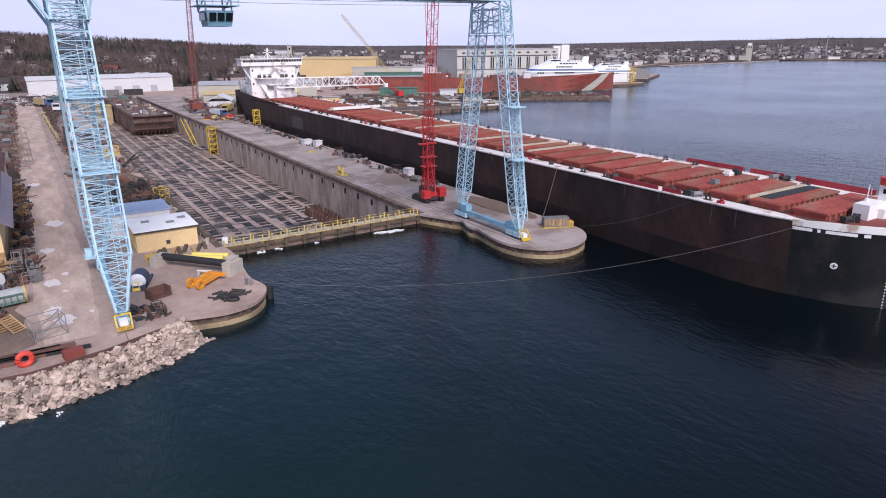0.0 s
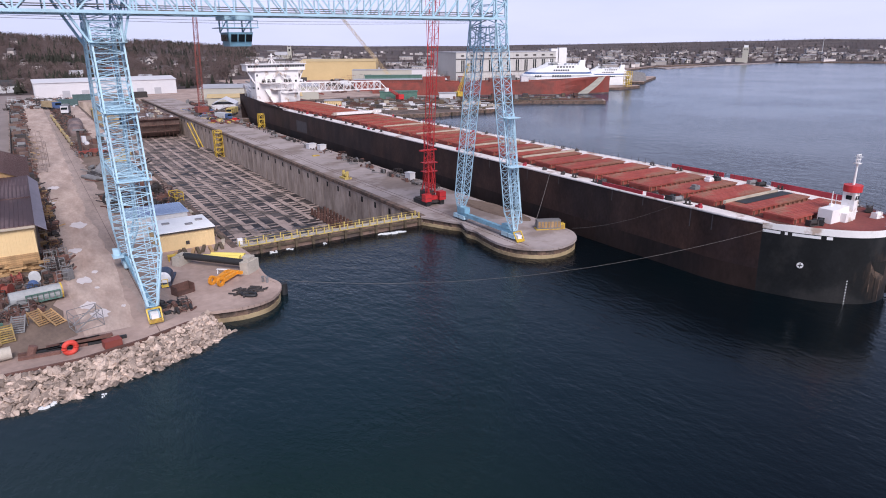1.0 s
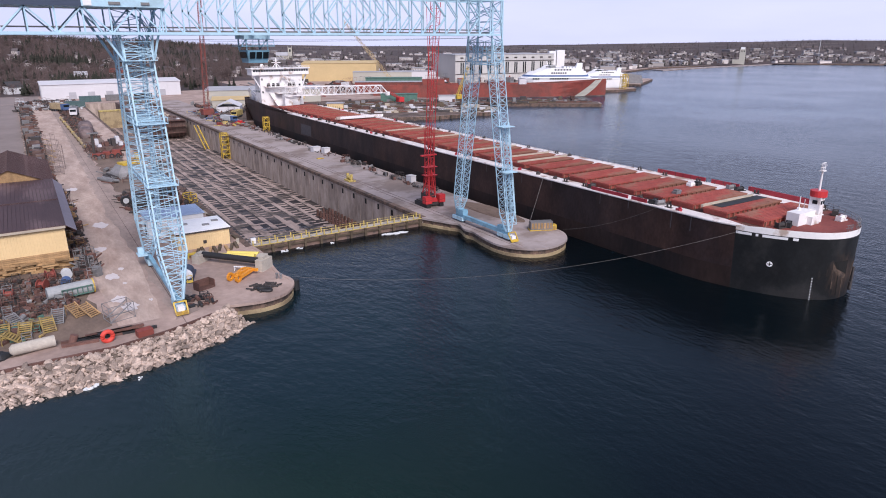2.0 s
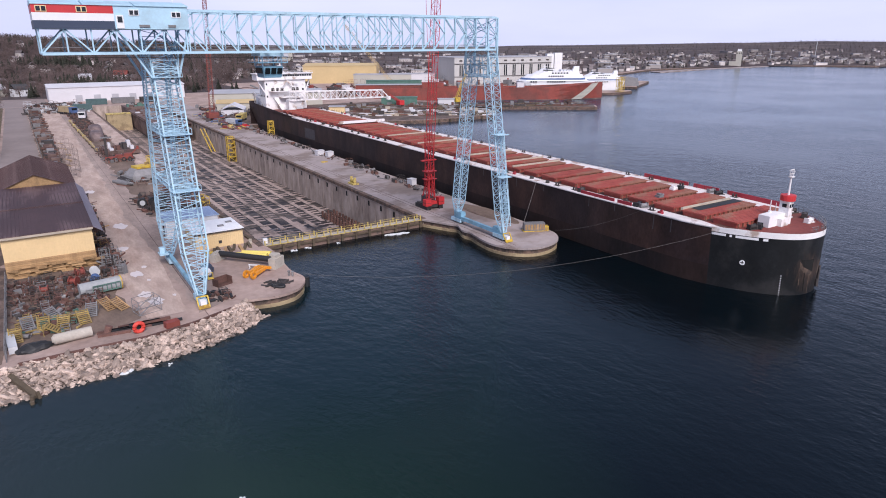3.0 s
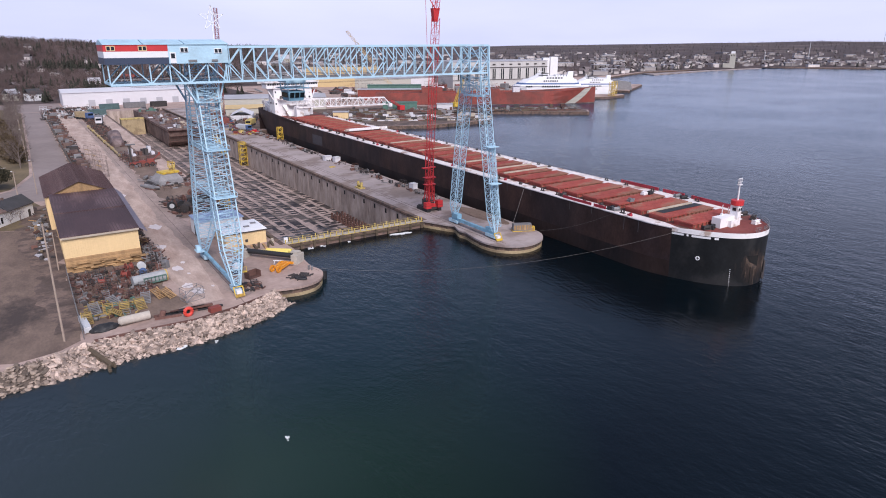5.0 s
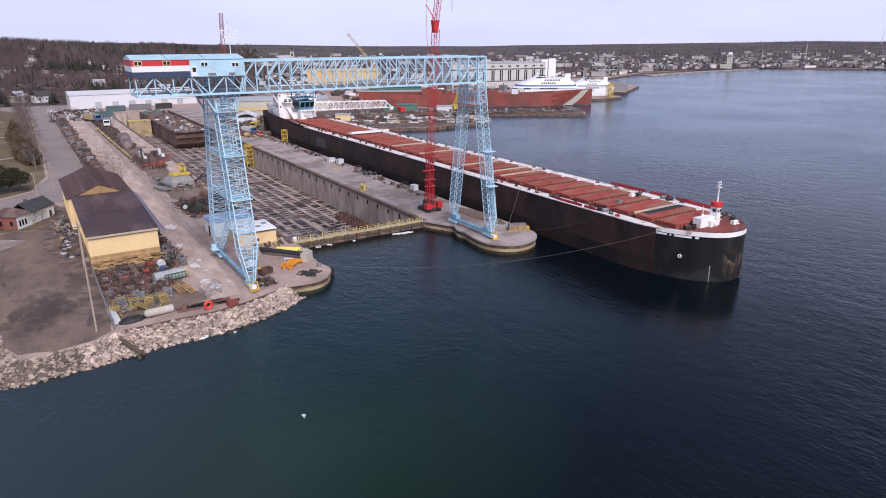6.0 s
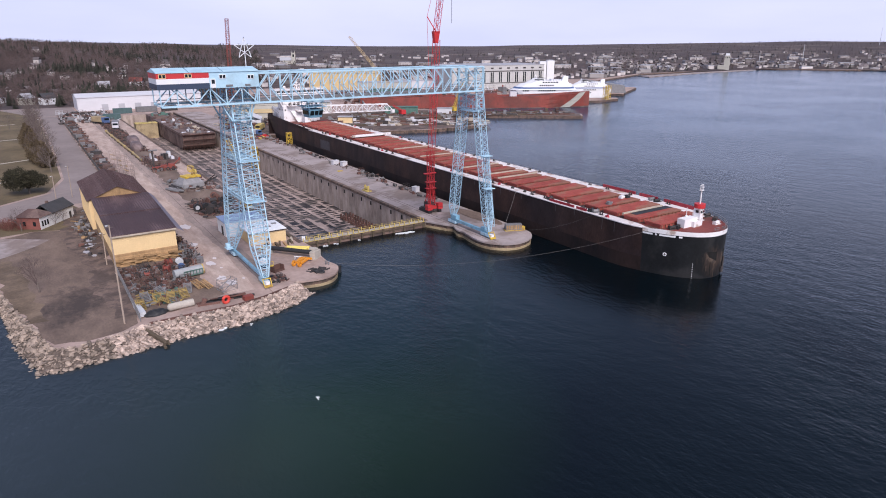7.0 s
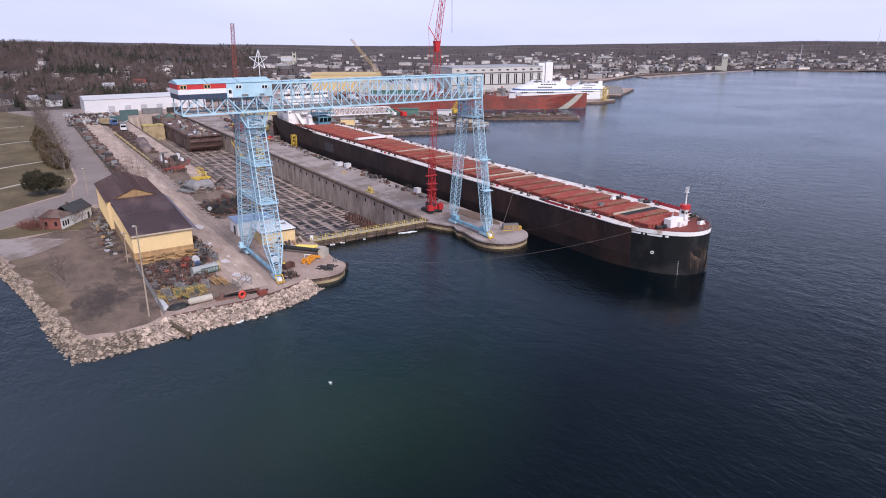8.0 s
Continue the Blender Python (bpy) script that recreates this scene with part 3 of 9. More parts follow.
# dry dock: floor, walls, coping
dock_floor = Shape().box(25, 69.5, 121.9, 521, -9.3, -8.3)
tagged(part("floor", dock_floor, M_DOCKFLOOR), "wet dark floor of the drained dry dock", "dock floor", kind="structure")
dock_east = thing("wall_east", 69, 121.6, -8.3, "tall stained concrete side wall of the dry dock", "dock wall", kind="structure")
part("wall_face", Shape().box(0, 0.8, 0, 399, 0, 10.1), M_WALL, dock_east)
part("coping", Shape().box(-0.25, 1.1, 0, 399, 10.1, 10.98), M_SHEETPILE, dock_east, "dark rusty steel coping beam")
# shallow black boxes on the wall face; the slots' shade is only colour
slot = Shape().box(-0.06, 0.02, -0.5, 0.5, 7.9, 9.4).data("wall_slot")
for i in range(33):
    ob = part("wall_slot", slot, M_HOLE, dock_east)
    ob.location = (-0.02, 8 + i * 8.0, 0)
for i in range(48):
    pil = part("wall_joint", Shape().box(-0.05, 0.02, -0.06, 0.06, 0, 10) if i == 0 else joint_mesh, M_WALL, dock_east)
    joint_mesh = pil.data
    pil.location = (0, 4 + i * 8.0, 0)
dock_west = thing("wall_west", 26, 121.6, -8.3, "stained concrete west side wall of the dry dock", "dock wall", kind="structure")
part("wall_face", Shape().box(-0.8, 0, 0, 399, 0, 10.1), M_WALL, dock_west)
part("coping", Shape().box(-1.1, 0.25, 0, 399, 10.1, 10.98), M_SHEETPILE, dock_west)
dock_north = thing("wall_north", 47.5, 520, -8.3, "concrete end wall of the dry dock", "dock wall", kind="structure")
part("wall_face", Shape().box(-22, 22, 0, 0.8, 0, 10.9), M_WALL, dock_north)
# floor slabs: long strips with cross strips between sunken dark bays
strips, cross = Shape(), Shape()
rs = random.Random(4)
for i in range(9):
    x = 28.2 + i * 4.7
    strips.box(x - 0.75, x + 0.75, 160 + (i * 7 % 5) * 3, 519, -8.32, -8.22)
for i in range(9):
    for j in range(118):
        y = 158 + j * 3.05 + rs.uniform(-0.25, 0.25)
        if rs.random() < 0.16:
            continue
        x = 28.2 + i * 4.7
        cross.box(x + 0.75, x + 3.95 - rs.uniform(0, 0.6), y, y + rs.uniform(0.8, 1.35), -8.33, -8.24)
near_slab = Shape().box(31.5, 64.5, 124.5, 158, -8.32, -8.235)
for i in range(9):
    # worn ends of the strips running into the near slab
    x = 28.2 + i * 4.7
    near_slab.box(x - 0.9, x + rs.uniform(1.6, 3.2), 157.5, 160 + rs.uniform(2, 16), -8.32, -8.236)
pools = Shape()
for j in range(64):
    x, y = rs.uniform(32, 63), 126 + 48 * rs.random() ** 1.0
    k, w = rs.choice((3, 4, 5, 6)), rs.uniform(0.2, 0.55)
    for q in range(k):
        x += rs.uniform(0.9, 1.7)
        y += rs.uniform(-0.55, 0.45)
        if x > 63.5:
            break
        rx, ry = rs.uniform(0.8, 1.5), w * rs.uniform(0.7, 1.5)
        pools.prism([(x + rx * math.cos(g * 0.6981) * rs.uniform(0.75, 1.2), y + ry * math.sin(g * 0.6981) * rs.uniform(0.7, 1.3)) for g in range(9)], -8.3, -8.229 + (j * 6 + q) * 0.00002)
slabs = thing("dock_slabs", 0, 0, 0, "worn pale concrete strips across the wet dock floor", "concrete slab", kind="stuff")
part("long_strips", strips, M_DOCKPAD, slabs)
part("cross_strips", cross, M_DOCKPAD, slabs)
part("near_slab", near_slab, M_DOCKPAD, slabs, "pale worn slab at the gate end")
part("water_pools", pools, M_WETPOOL, slabs, "dark wandering pools of standing water")

# dock gate with yellow walkway
gate = thing("dock_gate", 26.0, 121.9, 0, "low timber-faced dock gate with a yellow walkway rail", "dock gate", kind="structure")
GL = 43.0
part("gate_body", Shape().box(0, GL, 0, 2.2, -9, 2.15), M_SHEETPILE, gate)
part("walkway", Shape().box(0, GL, 0.02, 2.1, 2.15, 2.4), M_CONC, gate, "pale walkway deck")
part("fender_beam", Shape().box(0, GL, -0.32, 0, 1.35, 1.75), M_TIMBER, gate)
part("kerb_beam", Shape().box(0, GL, -0.16, 0.05, 2.28, 2.42), M_DIRTYYEL, gate)
fender = Shape().box(-0.28, 0.28, -0.55, -0.02, -1, 2.3).data("fender_post")
for i in range(12):
    ob = part("fender_post", fender, M_TIMBER, gate)
    ob.location = (1 + i * 3.75, 0, 0)
stanchion = Shape().box(-0.11, 0.11, -0.11, 0.11, 0, 1.25).data("stanchion")
for i in range(24):
    for yy in ((0.1, 1.9) if i % 2 else (0.1,)):
        ob = part("stanchion", stanchion, M_DIRTYYEL, gate)
        ob.location = (0.6 + i * 1.82, yy, 2.35)
for zz in (0.6, 1.1):
    for yy in (0.1, 1.9):
        part("hand_rail", Shape().beam((0.4, yy, 2.35 + zz), (GL - 0.4, yy, 2.35 + zz), 0.05), M_DIRTYYEL, gate)

# pale tracks, lawns, road, soil: thin sheets on the ground
def ragged(pts, step=4.0, amp=0.45):
    """The same outline with a worn, wandering edge."""
    out = []
    for (x0, y0), (x1, y1) in zip(pts, pts[1:] + pts[:1]):
        n = max(1, int(math.hypot(x1 - x0, y1 - y0) / step))
        for i in range(n):
            x, y = x0 + (x1 - x0) * i / n, y0 + (y1 - y0) * i / n
            out.append((x + noise.noise(Vector((x * 0.23, y * 0.23, 1))) * amp * 2, y + noise.noise(Vector((x * 0.23, y * 0.23, 7))) * amp))
    return out


def sheet(name, pts, material, z, label, category):
    return tagged(part(name, mesh_of(filled(pts, Q + z), name), material), label, category, kind="structure")


sheet("track", ragged([(-3.5, 92), (3.2, 92), (4.0, 130), (3.4, 166), (4, 240), (5, 330), (6, 520), (-5, 520), (-4.5, 400), (-3, 300), (-4.5, 240), (-4.8, 168), (-4.5, 120)]), M_TRACK, 0.03, "pale dusty vehicle track through the yard", "dirt track")
sheet("rail_strip", ragged([(4.6, 90), (9.4, 92), (9.0, 140), (9.6, 200), (8.4, 250), (8.6, 330), (8.2, 515), (5.4, 515), (4.7, 330), (3.8, 240), (3.3, 166), (4.2, 130)], 3.0, 0.7), M_RAILBED, 0.036, "greyer oily ground along the crane rail", "rail bed")
sheet("road", [(-12.5, 212), (-12.3, 287), (-13.2, 540), (-25, 540), (-25.5, 330), (-26.5, 264), (-33, 236), (-56, 216), (-120, 190), (-120, 168), (-56, 191), (-38, 203), (-28, 212)], M_ROAD, 0.04, "worn grey asphalt road beside the yard fence", "road")
sheet("lawn", [(-26.2, 540), (-26.6, 330), (-27.5, 266), (-34, 238), (-56, 218), (-130, 193), (-250, 340), (-250, 640), (-60, 640)], M_GRASS, 0.03, "dry brown-green park lawn", "lawn")
sheet("soil_yard", ragged([(-24.2, 86.4), (-24.2, 126), (-24.6, 172), (-40, 178), (-57.5, 170), (-50.6, 136), (-45.9, 110), (-41.2, 89.5), (-39.4, 84.0), (-34, 82.6), (-28, 83.4)], 2.5, 0.9), M_SOIL, 0.03, "bare brown soil with a dark churned patch", "bare soil")
sheet("rough_grass", ragged([(-57.3, 169), (-50.8, 136.5), (-46.2, 111), (-43.6, 98), (-40.6, 98), (-41.5, 112), (-43, 124), (-44, 138), (-47, 149), (-50.5, 150.6), (-53, 160)], 1.6, 1.0), M_STRAW, 0.05, "rough dry grass along the edge of the bank", "grass")
sheet("turning_area", [(-36.5, 165.6), (-40, 160.6), (-44.6, 156), (-48, 153), (-51.5, 151.4), (-53.5, 151.2), (-57.6, 170), (-58.5, 175), (-55.5, 177.4), (-46, 172.6)], M_QUAY, 0.06, "worn pale gravel turning area", "gravel area")
sheet("verge", [(-24.7, 172.2), (-40, 178.2), (-59, 175.2), (-62, 182), (-118, 166.5), (-56, 190), (-38, 202), (-27.5, 211), (-25.6, 204)], M_GRASS, 0.02, "dark rough grass round the white house", "lawn")
sheet("wood_edge", [(-320, 615), (-60, 625), (2, 616), (110, 615), (175, 625), (175, 760), (-320, 760)], M_FOREST, 0.02, "dark leaf-strewn ground under the trees", "woodland floor")
sheet("head_road", [(-60, 542), (2, 542), (2, 614), (-60, 622)], M_ROAD, 0.02, "worn road at the head of the yard", "road")
sheet("oily_ground", ragged([(-27.5, 92), (-22.9, 90), (-22.6, 205), (-29, 205), (-32, 182), (-32.5, 150), (-29.5, 130), (-30.5, 112)], 2.5, 1.6), M_MUD, 0.055, "dark damp ground beside the shed", "bare soil")
sheet("oily_ground", ragged([(-12.2, 204), (-4.8, 204), (-4.6, 300), (-6.6, 400), (-7, 500), (-12.6, 500)], 3.0, 0.9), M_SOIL, 0.05, "dark oily ground under the stock", "bare soil")
sheet("oily_ground", ragged([(8.8, 163), (23, 164), (23.6, 200), (17, 232), (18.4, 262), (17.6, 330), (17.4, 468), (9.4, 468), (9.8, 330), (8.8, 250)], 3.0, 1.0), M_SOIL, 0.044, "dark oily ground under the machinery", "bare soil")
sheet("oily_ground", ragged([(-23.4, 88.5), (-9, 90), (-4.6, 93), (-5.6, 104), (-6.8, 127.6), (-23.4, 127.6)], 3.0, 0.8), M_SOIL, 0.015, "dark oily ground under the scrap", "bare soil")
path_1 = Shape()
for pts in ([(-33, 330), (-50, 322), (-75, 305)], [(-30, 415), (-48, 412), (-70, 400), (-90, 410)], [(-36, 290), (-46, 272), (-58, 262)], [(-42, 500), (-60, 496), (-85, 505)]):
    for (x0, y0), (x1, y1) in zip(pts, pts[1:]):
        path_1.beam((x0, y0, Q + 0.05), (x1, y1, Q + 0.05), 1.7, 0.06)
tagged(part("footpath", path_1, M_CONC), "pale winding footpath across the park lawn", "footpath", kind="structure")

# rail along the west crane track
for i, (rx, ry0, ry1) in enumerate(((5.6, 87, 520), (73.6, 90, 515), (75.0, 90, 515))):
    tagged(part("crane_rail", Shape().box(rx - 0.05, rx + 0.05, ry0, ry1, Q, Q + 0.06), M_BARGE), "dark steel crane rail set in the ground", "rail", kind="structure")

# terrain far behind: wooded hills and the far shore
SKY_H = [(-70, 50), (-20, 52), (-4, 53), (2, 47), (7, 41), (10, 37), (14.5, 28), (24, 17), (34, 12), (39, 17), (43, 21), (50, 26), (55, 35), (60, 41), (67, 44), (72, 45), (90, 44)]
SHORE_R = [(-70, 720), (-10, 700), (5, 680), (14, 760), (30, 830), (47, 960), (50, 1120), (55, 1270), (59, 1405), (62.5, 1440), (67, 1455), (75, 1500), (90, 1700)]
TOP_R = [(-70, 1350), (0, 1350), (10, 1700), (20, 3000), (50, 4000), (90, 4200)]


def table(rows, v):
    for (a, p), (b, q) in zip(rows, rows[1:]):
        if v <= b:
            return p + (q - p) * max(0.0, (v - a) / (b - a))
    return rows[-1][1]


def terrain(b, r):
    """Height of the land at a bearing in degrees east of +y and a distance."""
    r0, r1, top = table(SHORE_R, b), table(TOP_R, b), table(SKY_H, b)
    k = min(1.0, max(0.0, (r - r0) / (r1 - r0)))
    k = k * k * (3 - 2 * k) if b < 14 else k ** 0.8
    x, y = r * math.sin(radians(b)), r * math.cos(radians(b))
    lump = noise.noise(Vector((x / 400, y / 400, 0))) * 5 * k
    return max(Q - 0.4, Q + 0.15 + (top - Q) * k + lump)


tb = bmesh.new()
bearings = [-70 + i * 1.25 for i in range(129)]
rows = []
for b in bearings:
    r0 = table(SHORE_R, b)
    col = []
    for j in range(46):
        r = r0 - 3 + (4580 - r0) * (j / 45) ** 1.5
        col.append(tb.verts.new((r * math.sin(radians(b)), r * math.cos(radians(b)), terrain(b, r) if j else Q - 0.8)))
    rows.append(col)
for a, b in zip(rows, rows[1:]):
    for j in range(45):
        tb.faces.new((a[j], b[j], b[j + 1], a[j + 1]))
bmesh.ops.recalc_face_normals(tb, faces=tb.faces)
hills = tagged(part("hills", mesh_of(tb, "hills"), M_FOREST), "low wooded hills round the bay", "hills", kind="structure")
for p in hills.data.polygons:
    p.use_smooth = True

# ---- the moored lake freighter ----
SHIP_L, DECK, BEAM = 315.0, 12.7, 14.2


def half_at(s, z):
    """Half the hull's breadth at a distance from the stem and a height: bluff bow, nearly plumb stem."""
    k = max(0.0, min(1.0, z / DECK))
    u = min(1.0, max(0.0, (s - 0.15 * (1 - k)) / (23.5 - 3.5 * k)))
    h = BEAM * (1 - (1 - u) ** 1.5) ** 0.455
    if s > SHIP_L - 30:
        h *= 1 - (0.4 - 0.33 * k) * ((s - SHIP_L + 30) / 30) ** 2
    return h


def half_deck(s):
    return half_at(s, DECK)


STATIONS = [0, 0.03, 0.1, 0.22, 0.4, 0.65, 1.0, 1.5, 2.1, 2.9, 3.9, 5.1, 6.5, 8.2, 10, 12, 14, 16, 18, 20, 23, 26, 30, 36, 44, 52] + [52 + i * 12 for i in range(1, 20)] + [286, 292, 298, 303, 307, 311, 315]
LEVELS = [-4, -1.5, 0, 1.5, 3, 4.5, 6, 7.5, 9, 10.5, 11.8, 12.7]
ship = thing("freighter", 107.7, 40.0, 0, "long black-hulled lake freighter with red-brown hatches, moored at the pier", "ship")


def plating(s0, s1, z0, z1, off=0.0):
    sh = Shape()
    st = [s for s in STATIONS if s0 <= s <= s1]
    lv = [z for z in LEVELS if z0 <= z <= z1]
    for side in (-1, 1):
        k = len(sh.v)
        verts = []
        for s in st:
            for z in lv:
                y = s + 0.15 * (1 - max(0.0, z) / DECK) * max(0.0, 1 - s / 20)
                verts.append((side * (half_at(y, z) + off), y, z))
        n = len(lv)
        sh.add(verts, [(i * n + j, i * n + j + 1, (i + 1) * n + j + 1, (i + 1) * n + j) for i in range(len(st) - 1) for j in range(n - 1)])
    return sh


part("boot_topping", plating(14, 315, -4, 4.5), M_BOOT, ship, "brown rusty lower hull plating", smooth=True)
part("hull", plating(14, 315, 4.5, 12.7), M_HULL, ship, "black hull plating with brown rust wash", smooth=True)
part("bow", plating(0, 14, -4, 11.8), M_HULLNEW, ship, "freshly painted black rounded bow", smooth=True)
part("bow_band", plating(0, 14, 11.8, 12.7), M_SHIPWHITE, ship, "white band round the top of the bow", smooth=True)
hb = half_deck(SHIP_L)
part("transom", Shape().add([(-hb, SHIP_L, -4), (hb, SHIP_L, -4), (hb, SHIP_L, DECK + 2.7), (-hb, SHIP_L, DECK + 2.7)], [(0, 1, 2, 3)]), M_HULL, ship)
ast = [s for s in STATIONS if s >= 232]
for sg in (-1,):
    # the port sheer rises towards the stern
    rise = [2.7 * (s - 232) / (SHIP_L - 232) for s in ast]
    shw = Shape().add([(sg * (half_deck(s) - d), s, DECK - 0.3 + (h + 0.3) * u) for d in (0, 0.25) for s, h in zip(ast, rise) for u in (0, 1)], [(2 * i, 2 * i + 2, 2 * i + 3, 2 * i + 1) for i in range(len(ast) - 1)] + [(2 * (len(ast) + i), 2 * (len(ast) + i) + 1, 2 * (len(ast) + i) + 3, 2 * (len(ast) + i) + 2) for i in range(len(ast) - 1)] + [(2 * i + 1, 2 * i + 3, 2 * (len(ast) + i) + 3, 2 * (len(ast) + i) + 1) for i in range(len(ast) - 1)])
    part("aft_bulwark", shw, M_HULL, ship, "black hull side rising towards the stern")
dk = Shape()
ds = STATIONS
dk.add([(sg * half_deck(s), s, DECK - 0.03) for s in ds for sg in (-1, 1)], [(2 * i, 2 * i + 1, 2 * i + 3, 2 * i + 2) for i in range(len(ds) - 1)])
part("deck", dk, M_DECKDARK, ship, "dark red deck plating")
# dark strip: the shadow between the hatches is put into the deck colour
part("hold_deck", Shape().box(-10.8, 7.4, 17, 272, DECK - 0.06, DECK - 0.012), M_DECKSHADE, ship, "dark red-brown deck with the hatches' shadow painted in")
for sg, inner in ((-1, 10.9), (1, 9.6)):
    part("deck_margin", Shape().box(min(sg * inner, sg * 14.1), max(sg * inner, sg * 14.1), 20, 272, DECK - 0.03, DECK + 0.03), M_DECKWHITE, ship, "worn white side deck")
    mg = [s for s in STATIONS if 10 <= s <= 20]
    part("deck_margin", Shape().add([(sg * half_deck(s), s, DECK + 0.01) for s in mg] + [(sg * (inner + (half_deck(s) - inner) * max(0.0, 1 - (s - 10) / 7)), s, DECK + 0.01) for s in mg], [(i, i + 1, len(mg) + i + 1, len(mg) + i) for i in range(len(mg) - 1)]), M_DECKWHITE, ship)
    gst = [s for s in STATIONS if 14 <= s <= 250]
    part("gunwale", Shape().sweep([(sg * (half_deck(s) - 0.06), s, DECK - 0.04) for s in gst], 0.24, 8), M_DECKWHITE, ship, "rust-streaked white gunwale")

# hatches
HX0, HX1 = -10.6, 7.2
hat = Shape()
hat.box(HX0 + 0.3, HX1 - 0.3, -2.5, 2.5, 0, 0.85)
hat.box(HX0, HX1, -2.75, 2.75, 0.85, 1.15)
rib_mesh = Shape().box(-0.08, 0.08, -2.85, 2.85, 0.0, 0.88).data("hatch_rib")
hatch_mesh = hat.data("hatch")
hcov = Shape()
for i in range(-4, 5):
    hcov.box(HX0 + 0.15, HX1 - 0.15, i * 0.62 - 0.05, i * 0.62 + 0.05, 1.15, 1.2)
cover_mesh = hcov.data("cover_strips")
rh = random.Random(2)
for i in range(35):
    s = 13.0 + i * 7.4
    if s > 268:
        break
    h = part("hatch", hatch_mesh, M_DECKRED, ship)
    h.location = (rh.uniform(-0.12, 0.12), s + rh.uniform(-0.15, 0.15), DECK)
    tagged(part("hatch_cover", cover_mesh, M_DECKRED, h), kind="stuff")
    for j in range(12 if i < 24 else 0):
        part("hatch_rib", rib_mesh, M_DECKRED, h).location = (HX0 + 0.6 + j * 1.5, 0, 0)
    if i in (9, 10, 12, 16, 19, 25):
        part("open_lid", Shape().box(HX0 + 0.2, HX1 - 0.2, -0.15, 0.3, 1.2, 1.6), M_TIMBER_PALE, h, "pale raised hatch beam")
    if i == 1:
        # black plate on the closed cover stands in for the unlit hold
        part("open_mouth", Shape().box(HX0 + 2.5, HX1 - 0.4, 0.2, 2.5, 1.2, 1.24), M_TARP, h, "black plate painted as the dark inside of an open hatch")
        part("hatch_beam", Shape().box(HX0, HX1 - 1.5, 2.5, 3.0, 1.0, 1.6), M_TIMBER_PALE, h, "pale beam along the open hatch")
part("white_beam", Shape().box(-11, 10, -0.5, 0.5, 1.5, 2.5), M_SHIPWHITE, ship, "white hatch crane beam").location = (0, 195, DECK)
heap = Shape().box(-0.9, 0.6, -0.6, 0.6, 0, 0.5).box(-0.6, 0.2, -0.4, 0.5, 0.5, 0.9).tube((0.6, -0.3, 0.3), (1.6, 0.4, 0.3), 0.28, 8)
for hx, hs, hm in ((-5.5, 33.0, M_GREY), (3.4, 36.2, M_SHIPWHITE), (5.2, 35.8, M_TARP)):
    part("deck_gear", heap.data("deck_gear"), hm, ship, "bundle of gear lying on a hatch").location = (hx, hs, DECK + 1.2)
# red bulwark panels along the gunwale
for sg, s0, s1 in ((1, 40.2, 54), (1, 31.5, 38.6), (1, 14.5, 29.2), (-1, 33.5, 37.5), (-1, 38.5, 49)):
    part("bulwark", Shape().beam((sg * (half_deck(s0) - 0.1), s0, DECK + 0.5), (sg * (half_deck(s1) - 0.1), s1, DECK + 0.5), 0.2, 1.15 if sg > 0 else 0.8), M_DARKRED, ship, "deep red bulwark panel")
# bow bulwark and rail
bul = Shape()
bst = [s for s in STATIONS if s <= 14]
for sg in (-1, 1):
    top = [(sg * half_deck(s), s, DECK) for s in bst]
    bul.add(top + [(x, y, z + 0.28 * min(1.0, (14.01 - y) / 4)) for x, y, z in top], [(i, i + 1, len(bst) + i + 1, len(bst) + i) for i in range(len(bst) - 1)])
part("bow_bulwark", bul, M_SHIPWHITE, ship)
for sg in (-1, 1):
    rl = Shape()
    pts = [(sg * (half_deck(s) - 0.15), s + 0.15) for s in ((0.02, 0.2, 1, 2.4, 4.6, 8, 12, 15) if sg > 0 else (0.02, 0.1, 0.3))]
    for (x0, y0), (x1, y1) in zip(pts, pts[1:]):
        for zz in (0.85, 1.35):
            rl.beam((x0, y0, DECK + zz), (x1, y1, DECK + zz), 0.06)
        n = max(2, int(math.hypot(x1 - x0, y1 - y0) / 1.4))
        for i in range(n):
            k = i / n
            rl.beam((x0 + (x1 - x0) * k, y0 + (y1 - y0) * k, DECK), (x0 + (x1 - x0) * k, y0 + (y1 - y0) * k, DECK + 1.4), 0.06)
    part("bow_rail", rl, M_GREY, ship, "grey open guard rail")
# forward house, tower and mast
part("forward_house", Shape().box(-5.0, 0.2, 7.3, 9.6, DECK, DECK + 2.3), M_SHIPWHITE, ship, "low white deck house")
part("house_wing", Shape().box(-2.2, 0.3, 6.4, 7.3, DECK, DECK + 1.5), M_SHIPWHITE, ship)
tw = part("lookout_tower", Shape().prism([(0.2, 6.7), (1.6, 6.7), (2.0, 7.1), (2.0, 8.3), (1.6, 8.7), (0.2, 8.7)], DECK, DECK + 4.7), M_SHIPWHITE, ship, "white lookout tower")
capn = [(1.1 + 1.42 * math.cos(a * math.pi / 8), 7.7 + 1.42 * math.sin(a * math.pi / 8)) for a in range(16)]
part("tower_cap", Shape().prism(capn, DECK + 4.7, DECK + 5.8), M_RED, tw, "red round tower top")
for xx in (0.6, 1.3):
    part("tower_window", Shape().box(xx - 0.22, xx + 0.22, 6.64, 6.7, DECK + 3.4, DECK + 4.1), M_GLASS, tw)
part("tower_window", Shape().box(0.14, 0.2, 7.2, 8.1, DECK + 3.4, DECK + 4.1), M_GLASS, tw)
